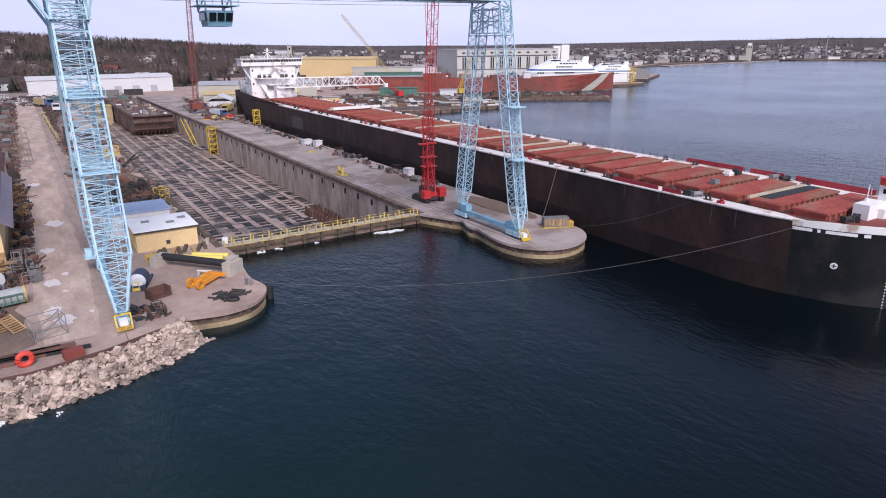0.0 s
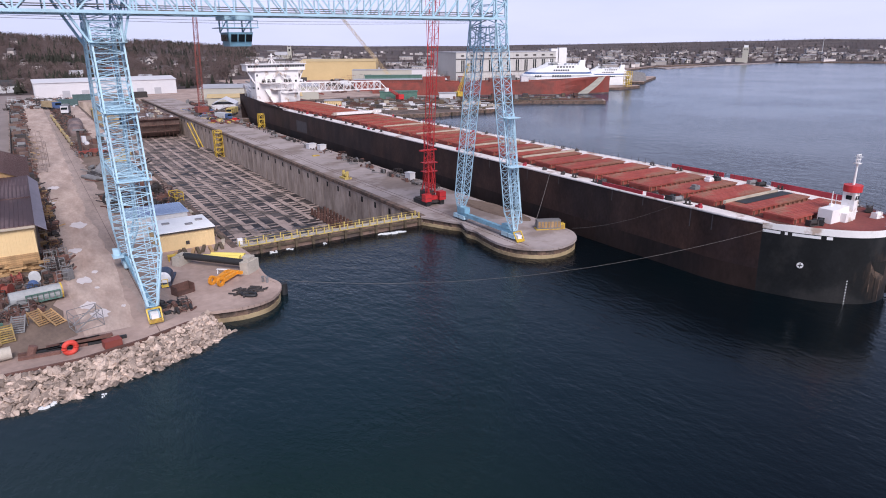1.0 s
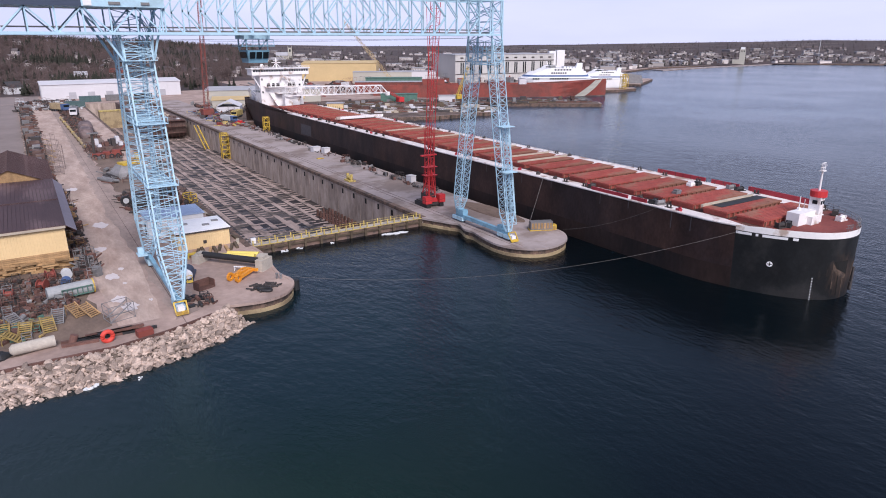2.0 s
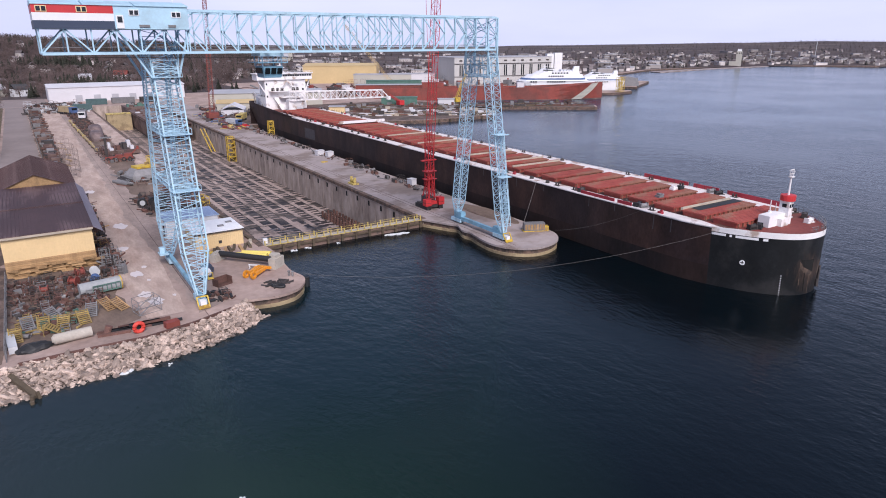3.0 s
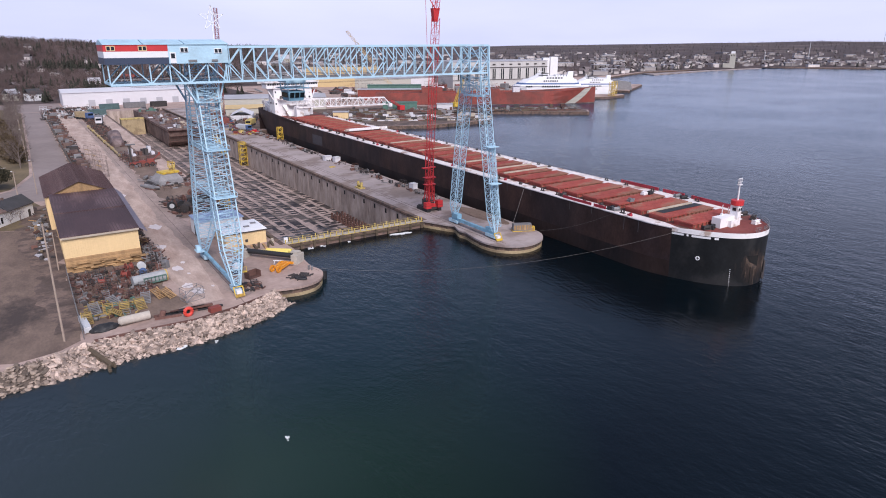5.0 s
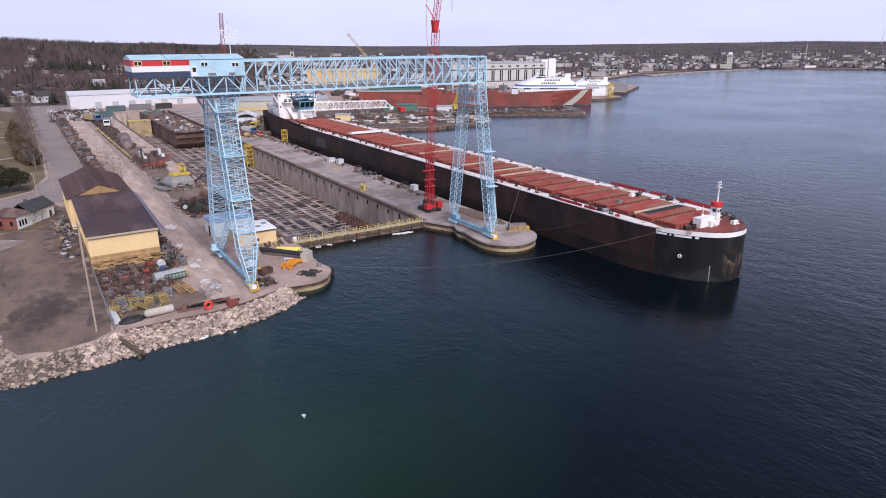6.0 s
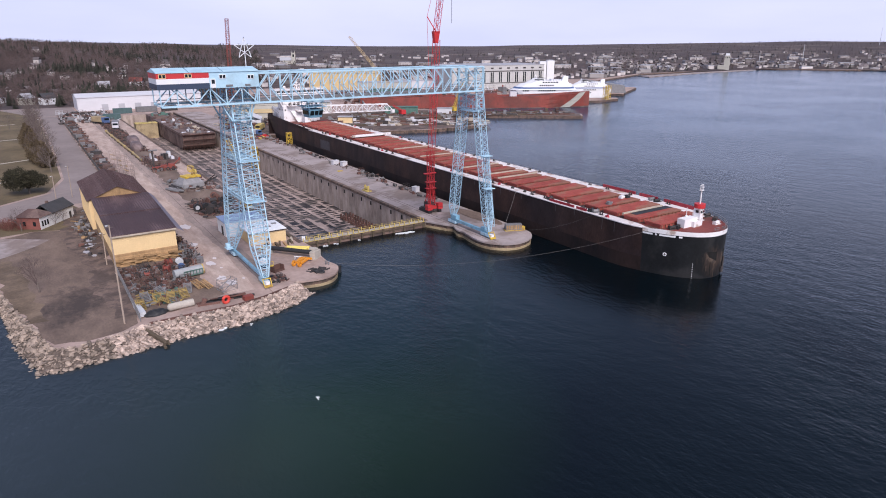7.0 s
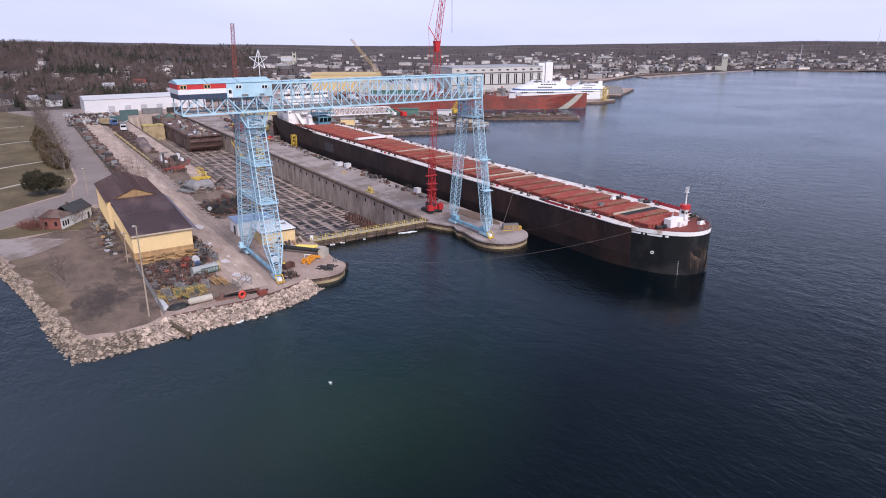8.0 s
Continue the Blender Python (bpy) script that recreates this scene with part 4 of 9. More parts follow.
for zz in (1.0, 2.1):
    part("tower_step", Shape().box(2.0, 3.2, 7.2, 8.0, DECK + zz, DECK + zz + 0.12), M_SHIPWHITE, tw)
mast = Shape().tube((1.1, 7.7, DECK + 5.8), (1.1, 7.7, DECK + 9.4), 0.2, 8, 0.14)
mast = part("mast", mast, M_SHIPWHITE, ship, "white signal mast")
part("radar_table", Shape().box(0.55, 1.65, 7.3, 8.1, DECK + 9.3, DECK + 9.45), M_SHIPWHITE, mast)
for xx in (0.5, 1.1, 1.7):
    part("aerial", Shape().beam((xx, 7.7, DECK + 9.35), (xx, 7.7, DECK + 10.9), 0.09), M_SHIPWHITE, mast)
for pa, pb in (((0.25, 7.7, 10.0), (1.95, 7.7, 10.0)), ((1.1, 7.1, 10.5), (1.1, 8.3, 10.5)), ((0.5, 7.7, 10.8), (1.7, 7.7, 10.8))):
    part("radar_arm", Shape().beam((pa[0], pa[1], DECK + pa[2]), (pb[0], pb[1], DECK + pb[2]), 0.11), M_SHIPWHITE, mast)
part("jack_post", Shape().beam((-2.0, 9.2, DECK + 2.3), (-2.0, 9.2, DECK + 4.8), 0.12).box(-2.3, -1.7, 9.0, 9.4, DECK + 2.3, DECK + 2.7), M_SHIPWHITE, ship)
part("jack_post", Shape().beam((3.2, 11, DECK), (3.2, 11, DECK + 3.2), 0.1), M_SHIPWHITE, ship)
# deck winches, bollards and gear
gear_r = random.Random(8)
winch = Shape().tube((-0.7, 0, 0.55), (0.7, 0, 0.55), 0.42, 12).box(-0.9, -0.7, -0.5, 0.5, 0, 1.0).box(0.7, 0.9, -0.5, 0.5, 0, 1.0).box(-0.9, 1.4, -0.6, 0.6, 0, 0.15).data("winch")
for x, s, m in ((-8.3, 8.6, M_DKSTEEL), (-6.6, 8.2, M_TARP), (-12.4, 31.6, M_GREY), (-12.6, 33.0, M_TARP), (12.4, 30.4, M_TARP), (12.6, 32.6, M_GREY), (8.6, 7.8, M_DKSTEEL), (10.2, 11.4, M_DKSTEEL), (-12.6, 50.5, M_DKSTEEL), (5.5, 5.2, M_SHIPWHITE)):
    ob = part("winch", winch.copy(), m, ship, "mooring winch")
    ob.location, ob.rotation_euler = (x, s, DECK), (0, 0, gear_r.uniform(-0.4, 0.4))
bol = Shape().tube((-0.4, 0, 0), (-0.4, 0, 0.8), 0.2, 8).tube((0.4, 0, 0), (0.4, 0, 0.8), 0.2, 8).box(-0.8, 0.8, -0.35, 0.35, 0, 0.1).data("bollard")
for i in range(34):
    for sg in (-1, 1):
        if gear_r.random() < 0.4:
            ob = part("bollard", bol, M_DKSTEEL, ship)
            ob.location, ob.rotation_euler = (sg * 12.9, 20 + i * 7.6 + gear_r.uniform(-2, 2), DECK + 0.03), (0, 0, radians(90))
fit_box = Shape().box(-0.4, 0.4, -0.5, 0.5, 0, 0.5).tube((-0.2, -0.3, 0.5), (-0.2, 0.3, 0.7), 0.2, 8).data("deck_fitting")
for i in range(26):
    sg = -1 if gear_r.random() < 0.6 else 1
    ob = part("deck_fitting", fit_box.copy(), M_DKSTEEL if i % 3 else M_DARKRED, ship)
    ob.location, ob.rotation_euler = (sg * gear_r.uniform(11.8, 13.6), 24 + i * 9.2 + gear_r.uniform(-4, 4), DECK + 0.03), (0, 0, gear_r.uniform(0, 3))
post = Shape().beam((0, 0, 0), (0, 0, 1.1), 0.09).data("rail_post")
for i in range(120):
    ob = part("rail_post", post, M_DKSTEEL, ship)
    ob.location = (14.0, 20 + i * 2.2, DECK)
# name as plain bars and a round emblem on the port bow


def on_hull(s, z, off=0.04):
    return Vector((-(half_at(s, z) + off), s, z))


def hull_patch(sh, s0, s1, z0, z1, off=0.05):
    n = 4
    verts = [on_hull(s0 + (s1 - s0) * i / n, z, off) for i in range(n + 1) for z in (z0, z1)]
    sh.add(verts, [(2 * i, 2 * i + 2, 2 * i + 3, 2 * i + 1) for i in range(n)])


for s0, s1 in ((11.35, 13.9), (10.35, 10.75), (6.15, 9.75), (4.8, 5.5)):
    nb = Shape()
    hull_patch(nb, s0, s1, 11.2, 11.68)
    part("name_bar", nb, M_WHITE, ship, "white lettering bar")
es = Shape()
c0 = on_hull(8.25, 6.4, 0)
dn = (on_hull(8.65, 6.4, 0) - on_hull(7.85, 6.4, 0)).normalized()
up = Vector((0, 0, 1))
nn = Vector((dn.y, -dn.x, 0)) * -1
if nn.x > 0:
    nn = -nn
em = part("thruster_mark", Shape().add([c0 + nn * 0.16 + dn * 0.5 * math.cos(a * math.pi / 12) + up * 0.5 * math.sin(a * math.pi / 12) for a in range(24)], [tuple(range(24))]), M_WHITE, ship, "white round bow thruster mark")
cr = Shape()
for a, b in (((-0.36, -0.08), (0.36, 0.08)), ((-0.08, -0.36), (0.08, 0.36))):
    cr.add([c0 + nn * 0.2 + dn * u + up * v for u, v in ((a[0], a[1]), (b[0], a[1]), (b[0], b[1]), (a[0], b[1]))], [(0, 1, 2, 3)])
part("mark_cross", cr, M_TARP, em, "dark cross")
for i in range(9):
    dm = Shape()
    hull_patch(dm, 2.52, 2.64, 0.4 + i * 0.5, 0.58 + i * 0.5)
    part("draught_mark", dm, M_WHITE, ship)


def bow_patch(pts):
    """A flat patch laid on the stem, its corners given across and up."""
    sh = Shape()
    n = 5
    verts = []
    for i in range(n + 1):
        k = i / n
        for (xa, za), (xb, zb) in (pts[:2], pts[2:]):
            x, z = xa + (xb - xa) * k, za + (zb - za) * k
            lo, hi = 0.0, 12.0
            for _ in range(24):
                mid = (lo + hi) / 2
                lo, hi = (mid, hi) if half_at(mid, z) < abs(x) else (lo, mid)
            verts.append((x, hi - 0.05, z))
    return sh.add(verts, [(2 * i, 2 * i + 2, 2 * i + 3, 2 * i + 1) for i in range(n)])


# flat black patches: the anchor recesses' shade is put into the colour
part("anchor_pocket", bow_patch([(-3.5, 7.7), (-0.3, 7.6), (-2.8, 6.3), (-0.2, 5.0)]), M_HOLE, ship, "anchor recess painted as a flat dark patch")
part("pocket_ledge", bow_patch([(-3.7, 7.5), (-2.85, 6.25), (-3.5, 6.2), (-2.2, 4.6)]), M_RUSTPALE, ship, "pale rusty ledge below the recess")
part("pocket_ledge", bow_patch([(-2.75, 6.2), (-0.2, 4.95), (-2.15, 4.7), (-0.4, 4.2)]), M_RUSTPALE, ship)
part("anchor_pocket", bow_patch([(2.6, 7.6), (4.6, 7.6), (3.0, 5.2), (4.4, 5.6)]), M_HOLE, ship, "anchor recess painted as a flat dark patch")
part("pocket_ledge", bow_patch([(1.5, 6.6), (2.6, 7.0), (1.9, 3.6), (3.0, 5.2)]), M_RUSTPALE, ship)
part("anchor", Shape().beam((3.6, 0.75, 5.4), (3.5, 0.6, 1.0), 0.5).beam((2.7, 0.4, 1.6), (4.4, 1.0, 1.2), 0.5).beam((2.7, 0.35, 1.6), (2.6, 0.3, 2.8), 0.34), M_DKSTEEL, ship, "dark stowed anchor")
for s0, z0, z1, w in ((-2.4, 1.2, 5.0, 0.25), (-1.2, 0.6, 4.6, 0.2), (-3.6, 2.6, 6.2, 0.2)):
    part("rust_run", bow_patch([(s0, z1), (s0 + w, z1), (s0 + 0.3, z0), (s0 + 0.3 + w, z0)]), M_HOLE if s0 == -2.4 else M_RUSTPALE, ship, "rust run below the recess")
fd = Shape()
hull_patch(fd, 216, 228, 5.0, 9.6, 0.04)
part("faded_patch", fd, M_FADED, ship, "faded grey square on the hull")
for s0, z0 in ((22.5, 9.6), (27, 9.2), (38, 10.8), (46, 10.2), (62, 10.8), (73, 10.0), (88, 10.5), (96, 10.2)):
    stn = Shape()
    hull_patch(stn, s0, s0 + 0.22, z0, 12.4, 0.03)
    part("scupper_stain", stn, M_FADED, ship, "pale streak below a scupper")
# aft house: front wall, bridge across it, machinery platform and boom pivot
part("aft_tower", Shape().box(-13.1, 9.5, 285, 294, DECK, DECK + 15.4), M_SHIPWHITE, ship, "white stern deck house")
part("aft_house", Shape().box(-11.5, 8.5, 294, 308, DECK, DECK + 7), M_SHIPWHITE, ship)
bridge = part("bridge", Shape().box(-17.3, 13.0, 284, 292, DECK + 15.4, DECK + 18.4), M_SHIPWHITE, ship, "white bridge across the stern house")
part("bridge_roof", Shape().box(-17.9, 13.6, 283.4, 292.6, DECK + 18.4, DECK + 18.75), M_SHIPWHITE, bridge)
for i in range(22):
    part("bridge_window", Shape().box(-16.6 + i * 1.34, -15.5 + i * 1.34, 283.94, 284.0, DECK + 17.1, DECK + 18.0), M_GLASS, bridge)
brl = Shape()
for i in range(19):
    brl.beam((-17.6 + i * 1.72, 283.6, DECK + 18.75), (-17.6 + i * 1.72, 283.6, DECK + 19.8), 0.09)
brl.beam((-17.6, 283.6, DECK + 19.8), (13.3, 283.6, DECK + 19.8), 0.09).beam((-17.6, 283.6, DECK + 19.3), (13.3, 283.6, DECK + 19.3), 0.07)
part("roof_rail", brl, M_SHIPWHITE, bridge)
for sx in (-16.6, 12.3):
    part("bridge_support", Shape().beam((sx, 286, DECK + 15.4), (sx * 0.78, 286, DECK + 9), 0.55), M_SHIPWHITE, ship)
part("radar_mast", Shape().beam((-3, 288, DECK + 18.7), (-3, 288, DECK + 23.6), 0.6).beam((-5.4, 288, DECK + 21.4), (-0.6, 288, DECK + 21.4), 0.35).beam((-4.4, 288, DECK + 22.6), (-1.6, 288, DECK + 22.6), 0.3).beam((-5.2, 288, DECK + 18.7), (-3, 288, DECK + 21.4), 0.3).beam((-0.8, 288, DECK + 18.7), (-3, 288, DECK + 21.4), 0.3), M_SHIPWHITE, ship)
dome = bmesh.new()
bmesh.ops.create_uvsphere(dome, u_segments=14, v_segments=8, radius=1.0)
dm0 = part("radar_dome", mesh_of(dome, "radar_dome"), M_SHIPWHITE, ship, smooth=True)
dm0.location = (-10.6, 288, DECK + 19.9)
part("dome_post", Shape().tube((-10.6, 288, DECK + 18.7), (-10.6, 288, DECK + 19.2), 0.35, 8), M_SHIPWHITE, ship)
part("funnel", Shape().box(-4, 2, 298, 304, DECK + 7, DECK + 16), M_SHIPWHITE, ship)
plt_ = Shape().box(-11.2, 5.4, 281.6, 285, DECK + 9.4, DECK + 9.8).box(-6.5, 7.5, 279.4, 285, DECK + 6.2, DECK + 6.7)
for i in range(13):
    plt_.beam((-11.1 + i * 1.37, 281.7, DECK + 9.8), (-11.1 + i * 1.37, 281.7, DECK + 10.9), 0.09)
plt_.beam((-11.1, 281.7, DECK + 10.9), (5.3, 281.7, DECK + 10.9), 0.09)
part("gallery", plt_, M_SHIPWHITE, ship, "white working galleries on the house front")
for gx, gw in ((-9.6, 1.3), (-7.0, 1.0), (-4.6, 1.5), (1.8, 1.4), (3.9, 1.1)):
    part("boom_winch", Shape().tube((gx - gw / 2, 282.8, DECK + 10.6), (gx + gw / 2, 282.8, DECK + 10.6), 0.8, 10).box(gx - gw / 2 - 0.15, gx + gw / 2 + 0.15, 282.1, 283.5, DECK + 9.8, DECK + 10.2), M_DKSTEEL, ship, "dark boom winch on the gallery")
af = Shape().beam((-6.4, 283, DECK + 9.8), (-1.4, 283.5, DECK + 15.0), 0.55).beam((3.4, 283, DECK + 9.8), (-1.4, 283.5, DECK + 15.0), 0.55).beam((-1.4, 283.5, DECK + 15.0), (4.6, 283.8, DECK + 13.2), 0.4)
part("boom_frame", af, M_SHIPWHITE, ship, "white boom hoisting frame")
part("boom_casing", Shape().add([(-6, 281.2, DECK), (6, 281.2, DECK), (6, 285, DECK), (-6, 285, DECK), (-9, 283.4, DECK + 6.2), (7.5, 283.4, DECK + 6.2), (7.5, 285, DECK + 6.2), (-9, 285, DECK + 6.2)], [(0, 1, 5, 4), (1, 2, 6, 5), (2, 3, 7, 6), (3, 0, 4, 7), (4, 5, 6, 7), (3, 2, 1, 0)]), M_SHIPWHITE, ship, "white sloping casing")
for i in range(4):
    part("house_window", Shape().box(-12.4, -11.7, 284.94, 285.0, DECK + 3.2 + i * 3.2, DECK + 4.2 + i * 3.2) if i % 2 else Shape().box(7.4, 8.4, 284.94, 285.0, DECK + 3.2 + i * 3.2, DECK + 4.2 + i * 3.2), M_GLASS, ship)
for i in range(3):
    for zz in (6.6, 10.2):
        part("house_window", Shape().box(-13.16, -13.1, 286.6 + i * 2.3, 287.6 + i * 2.3, DECK + zz, DECK + zz + 1), M_GLASS, ship)
crn = Shape().beam((-11.5, 290, DECK + 3), (-14.6, 300, DECK + 8.4), 0.5).beam((-11.5, 292, DECK + 2.5), (-14.2, 303, DECK + 6.4), 0.4).beam((-14.6, 300, DECK + 8.4), (-14.2, 303, DECK + 6.4), 0.4).beam((-12.6, 306, DECK), (-14.6, 300, DECK + 8.4), 0.5)
part("davit", crn, M_SHIPWHITE, ship, "white lifeboat davit arms")


# lattice members
def lattice(p0, p1, w0, w1, n, chord, brace, across=None, w0b=None, w1b=None, crossed=False):
    """Chords and bracing of a four-sided lattice from p0 to p1. w: width across; wb: the other width."""
    ch, br = Shape(), Shape()
    p0, p1 = Vector(p0), Vector(p1)
    d = (p1 - p0).normalized()
    a = Vector(across or (1, 0, 0))
    a = (a - d * a.dot(d)).normalized()
    b = d.cross(a).normalized()
    w0b, w1b = w0b or w0, w1b or w1

    def corner(k, i):
        t = i / n
        wa, wb_ = w0 + (w1 - w0) * t, w0b + (w1b - w0b) * t
        sa, sb = ((-1, -1), (1, -1), (1, 1), (-1, 1))[k % 4]
        return p0.lerp(p1, t) + a * sa * wa / 2 + b * sb * wb_ / 2

    for k in range(4):
        ch.beam(corner(k, 0), corner(k, n), chord)
        for i in range(n):
            br.beam(corner(k, i), corner(k + 1, i), brace)
            if crossed or (i + k) % 2:
                br.beam(corner(k, i), corner(k + 1, i + 1), brace)
            if crossed or not (i + k) % 2:
                br.beam(corner(k + 1, i), corner(k, i + 1), brace)
        br.beam(corner(k, n), corner(k + 1, n), brace)
    return ch, br


def tower(root, name, material, *a, **k):
    """A lattice member: four chords as one frame, its bracing as a part of it."""
    ch, br = lattice(*a, **k)
    t = part(name, ch, material, root)
    tagged(part("bracing", br, material, t), kind="stuff")
    return t


boom = tower(ship, "unloading_boom", M_SHIPWHITE, (-4, 274, DECK + 7.7), (43, 259, DECK + 7.9), 4.4, 3.8, 16, 0.42, 0.26, across=(0, 0, 1))
part("boom_head", Shape().beam((43, 259, DECK + 9.6), (46.5, 258, DECK + 5.6), 0.4).beam((43, 259, DECK + 6), (46.5, 258, DECK + 5.6), 0.4).box(45, 47, 257, 259, DECK + 4.6, DECK + 6.4), M_SHIPWHITE, ship)
part("boom_post", Shape().box(-5, -1, 272.5, 276.5, DECK, DECK + 6), M_SHIPWHITE, ship)


# ---- gantry crane ----
gantry = thing("gantry_crane", 0, 0, Q, "giant light-blue lattice gantry crane straddling the dry dock", "gantry crane")
GZ0, GZ1 = 43.05, 49.75
GY0, GY1 = 100.2, 108.6
# left leg: two braced towers leaning together
tower(gantry, "leg_tower", M_BLUE, (6.2, 96.2, 9), (6.2, 103.6, 41.5), 4.0, 4.0, 30, 0.24, 0.085, w0b=3.6, w1b=3.6)
tower(gantry, "leg_tower", M_BLUE, (6.2, 118.6, 9), (6.2, 110.9, 41.5), 4.0, 4.0, 30, 0.24, 0.085, w0b=3.6, w1b=3.6)
tower(gantry, "leg_foot", M_BLUE, (5.8, 93.4, 1.9), (6.2, 96.2, 9), 1.3, 4.0, 7, 0.24, 0.085, w0b=1.4, w1b=3.6)
tower(gantry, "leg_foot", M_BLUE, (5.8, 121.6, 1.9), (6.2, 118.6, 9), 1.3, 4.0, 7, 0.24, 0.085, w0b=1.4, w1b=3.6)
tower(gantry, "leg_head", M_BLUE, (6.2, 107.2, 40), (6.2, 104.9, 45), 4.0, 4.6, 4, 0.24, 0.11, w0b=11, w1b=8.6)
for z, ya, yb in ((20, 99, 116), (29.5, 101, 113.8)):
    tower(gantry, "leg_tie", M_BLUE, (6.2, ya, z), (6.2, yb, z), 3.6, 3.6, 6, 0.2, 0.09, w0b=0.8, w1b=0.8)
core = Shape()
for zz in range(5, 42):
    core.beam((6.6, 95.6 + zz * 0.22, zz), (7.3, 95.6 + zz * 0.22, zz), 0.06)
core.beam((6.6, 96.7, 5), (6.6, 104.6, 41), 0.09).beam((7.3, 96.7, 5), (7.3, 104.6, 41), 0.09)
part("ladder", core, M_BLUE, gantry)
for zz in (20, 29.5, 39):
    part("landing", Shape().box(3.9, 8.6, 91.6 + zz * 0.228, 94.4 + zz * 0.228, zz, zz + 0.1), M_BLUE, gantry)
    part("landing_rail", Shape().beam((3.9, 91.6 + zz * 0.228, zz + 1.0), (8.6, 91.6 + zz * 0.228, zz + 1.0), 0.07).beam((8.6, 91.6 + zz * 0.228, zz + 1.0), (8.6, 94.4 + zz * 0.228, zz + 1.0), 0.07).beam((8.6, 91.6 + zz * 0.228, zz), (8.6, 91.6 + zz * 0.228, zz + 1.0), 0.07), M_BLUE, gantry)
for xx in (4.2, 8.2):
    for ya, yb in ((101.6, 100.6), (112.8, 108.4)):
        part("knee_brace", Shape().beam((xx, ya, 38.6), (xx + (-4.6 if xx < 5 else 2.2), yb, 46.6), 0.3), M_BLUE, gantry)
part("sill_beam", Shape().box(5.45, 6.1, 93, 122.5, 1.35, 2.05), M_BLUESILL, gantry)
# right leg: slender towers leaning together
tower(gantry, "leg_tower", M_BLUE, (75, 95.6, 6), (75, 101.6, 42), 2.3, 2.5, 22, 0.16, 0.06, w0b=2.3, w1b=2.5, crossed=True)
tower(gantry, "leg_tower", M_BLUE, (75, 113.6, 6), (75, 108.2, 42), 2.3, 2.5, 22, 0.16, 0.06, w0b=2.3, w1b=2.5, crossed=True)
tower(gantry, "leg_foot", M_BLUE, (75, 94.8, 2.0), (75, 95.6, 6), 0.8, 2.3, 3, 0.22, 0.1)
tower(gantry, "leg_foot", M_BLUE, (75, 114.2, 2.0), (75, 113.6, 6), 0.8, 2.3, 3, 0.22, 0.1)
tower(gantry, "leg_head", M_BLUE, (75, 104.8, 37.5), (75, 104.8, GZ1), 2.6, 2.6, 6, 0.3, 0.15, w0b=8.6, w1b=8.4)
part("sill_beam", Shape().box(74.6, 75.4, 94.6, 115, 1.1, 2.0), M_BLUESILL, gantry)
for x0, x1, y0, y1, z in ((73.6, 76.8, 94.5, 96.8, 15), (73.6, 76.8, 96, 98.6, 24.5), (73.4, 76.6, 101, 109, 37)):
    part("leg_platform", Shape().box(x0, x1, y0, y1, z, z + 0.12), M_BLUE, gantry)
tower(gantry, "stair_shaft", M_BLUE, (76.9, 96.0, 3), (76.9, 99.6, 25), 1.3, 1.3, 16, 0.1, 0.06)
part("drive_box", Shape().box(74.3, 75.8, 111.6, 114.6, 2.0, 3.2), M_BLUESILL, gantry)
part("drive_box", Shape().box(74.4, 75.6, 96.4, 98.2, 2.0, 2.9), M_BLUESILL, gantry)
lad = Shape()
for zz in range(5, 25):
    lad.beam((76.4, 94.0 + zz * 0.2, zz), (77.0, 94.0 + zz * 0.2, zz), 0.06)
lad.beam((76.4, 95, 5), (76.4, 99, 25), 0.08).beam((77.0, 95, 5), (77.0, 99, 25), 0.08)
part("ladder", lad, M_BLUE, gantry)
# girder
bars = []


def brace(p, q, w):
    bars.append((p, q, w))


NP = 24
X0, X1 = 10.4, 75.6
for y in (GY0, GY1):
    for z in (GZ0, GZ1):
        girder = part("girder_chord", Shape().beam((-11.4 if z == GZ0 else X0, y, z), (X1, y, z), 0.42), M_BLUE, gantry)
GZM = (GZ0 + GZ1) / 2
for i in range(NP + 1):
    x = X0 + (X1 - X0) * i / NP
    for y in (GY0, GY1):
        brace((x, y, GZ0), (x, y, GZ1), 0.2)
        if i < NP:
            # K bracing, opening towards the middle of the span from both ends
            xn = X0 + (X1 - X0) * (i + 1) / NP
            xa, xb = (x, xn) if i < NP / 2 else (xn, x)
            brace((xa, y, GZM), (xb, y, GZ1), 0.2)
            brace((xa, y, GZM), (xb, y, GZ0), 0.2)
    for z in (GZ0, GZ1):
        brace((x, GY0, z), (x, GY1, z), 0.17)
        if i < NP:
            brace((x, GY0 if i % 2 else GY1, z), (X0 + (X1 - X0) * (i + 1) / NP, GY1 if i % 2 else GY0, z), 0.15)
for i in range(7):
    x = -11.4 + 21.4 * i / 6
    for y in (GY0, GY1):
        brace((x, y, GZ0), (x, y, GZ0 + 3.7), 0.22)
        if i < 6:
            brace((x, y, GZ0 + (3.7 if i % 2 else 0)), (x + 21.4 / 6, y, GZ0 + (0 if i % 2 else 3.7)), 0.22)
    brace((x, GY0, GZ0), (x, GY1, GZ0), 0.17)
for a, b, w in bars:
    part("brace", Shape().beam(a, b, w), M_BLUE, girder)
part("walkway", Shape().box(-11, X1, GY0 + 0.6, GY0 + 1.6, GZ0 + 0.9, GZ0 + 1.0).box(-11, X1, GY1 - 1.6, GY1 - 0.6, GZ0 + 0.9, GZ0 + 1.0).box(X0, X1, 103.2, 105.6, GZ0 - 0.1, GZ0 + 0.5), M_GREY, girder, "grey walkway gratings and trolley beam")
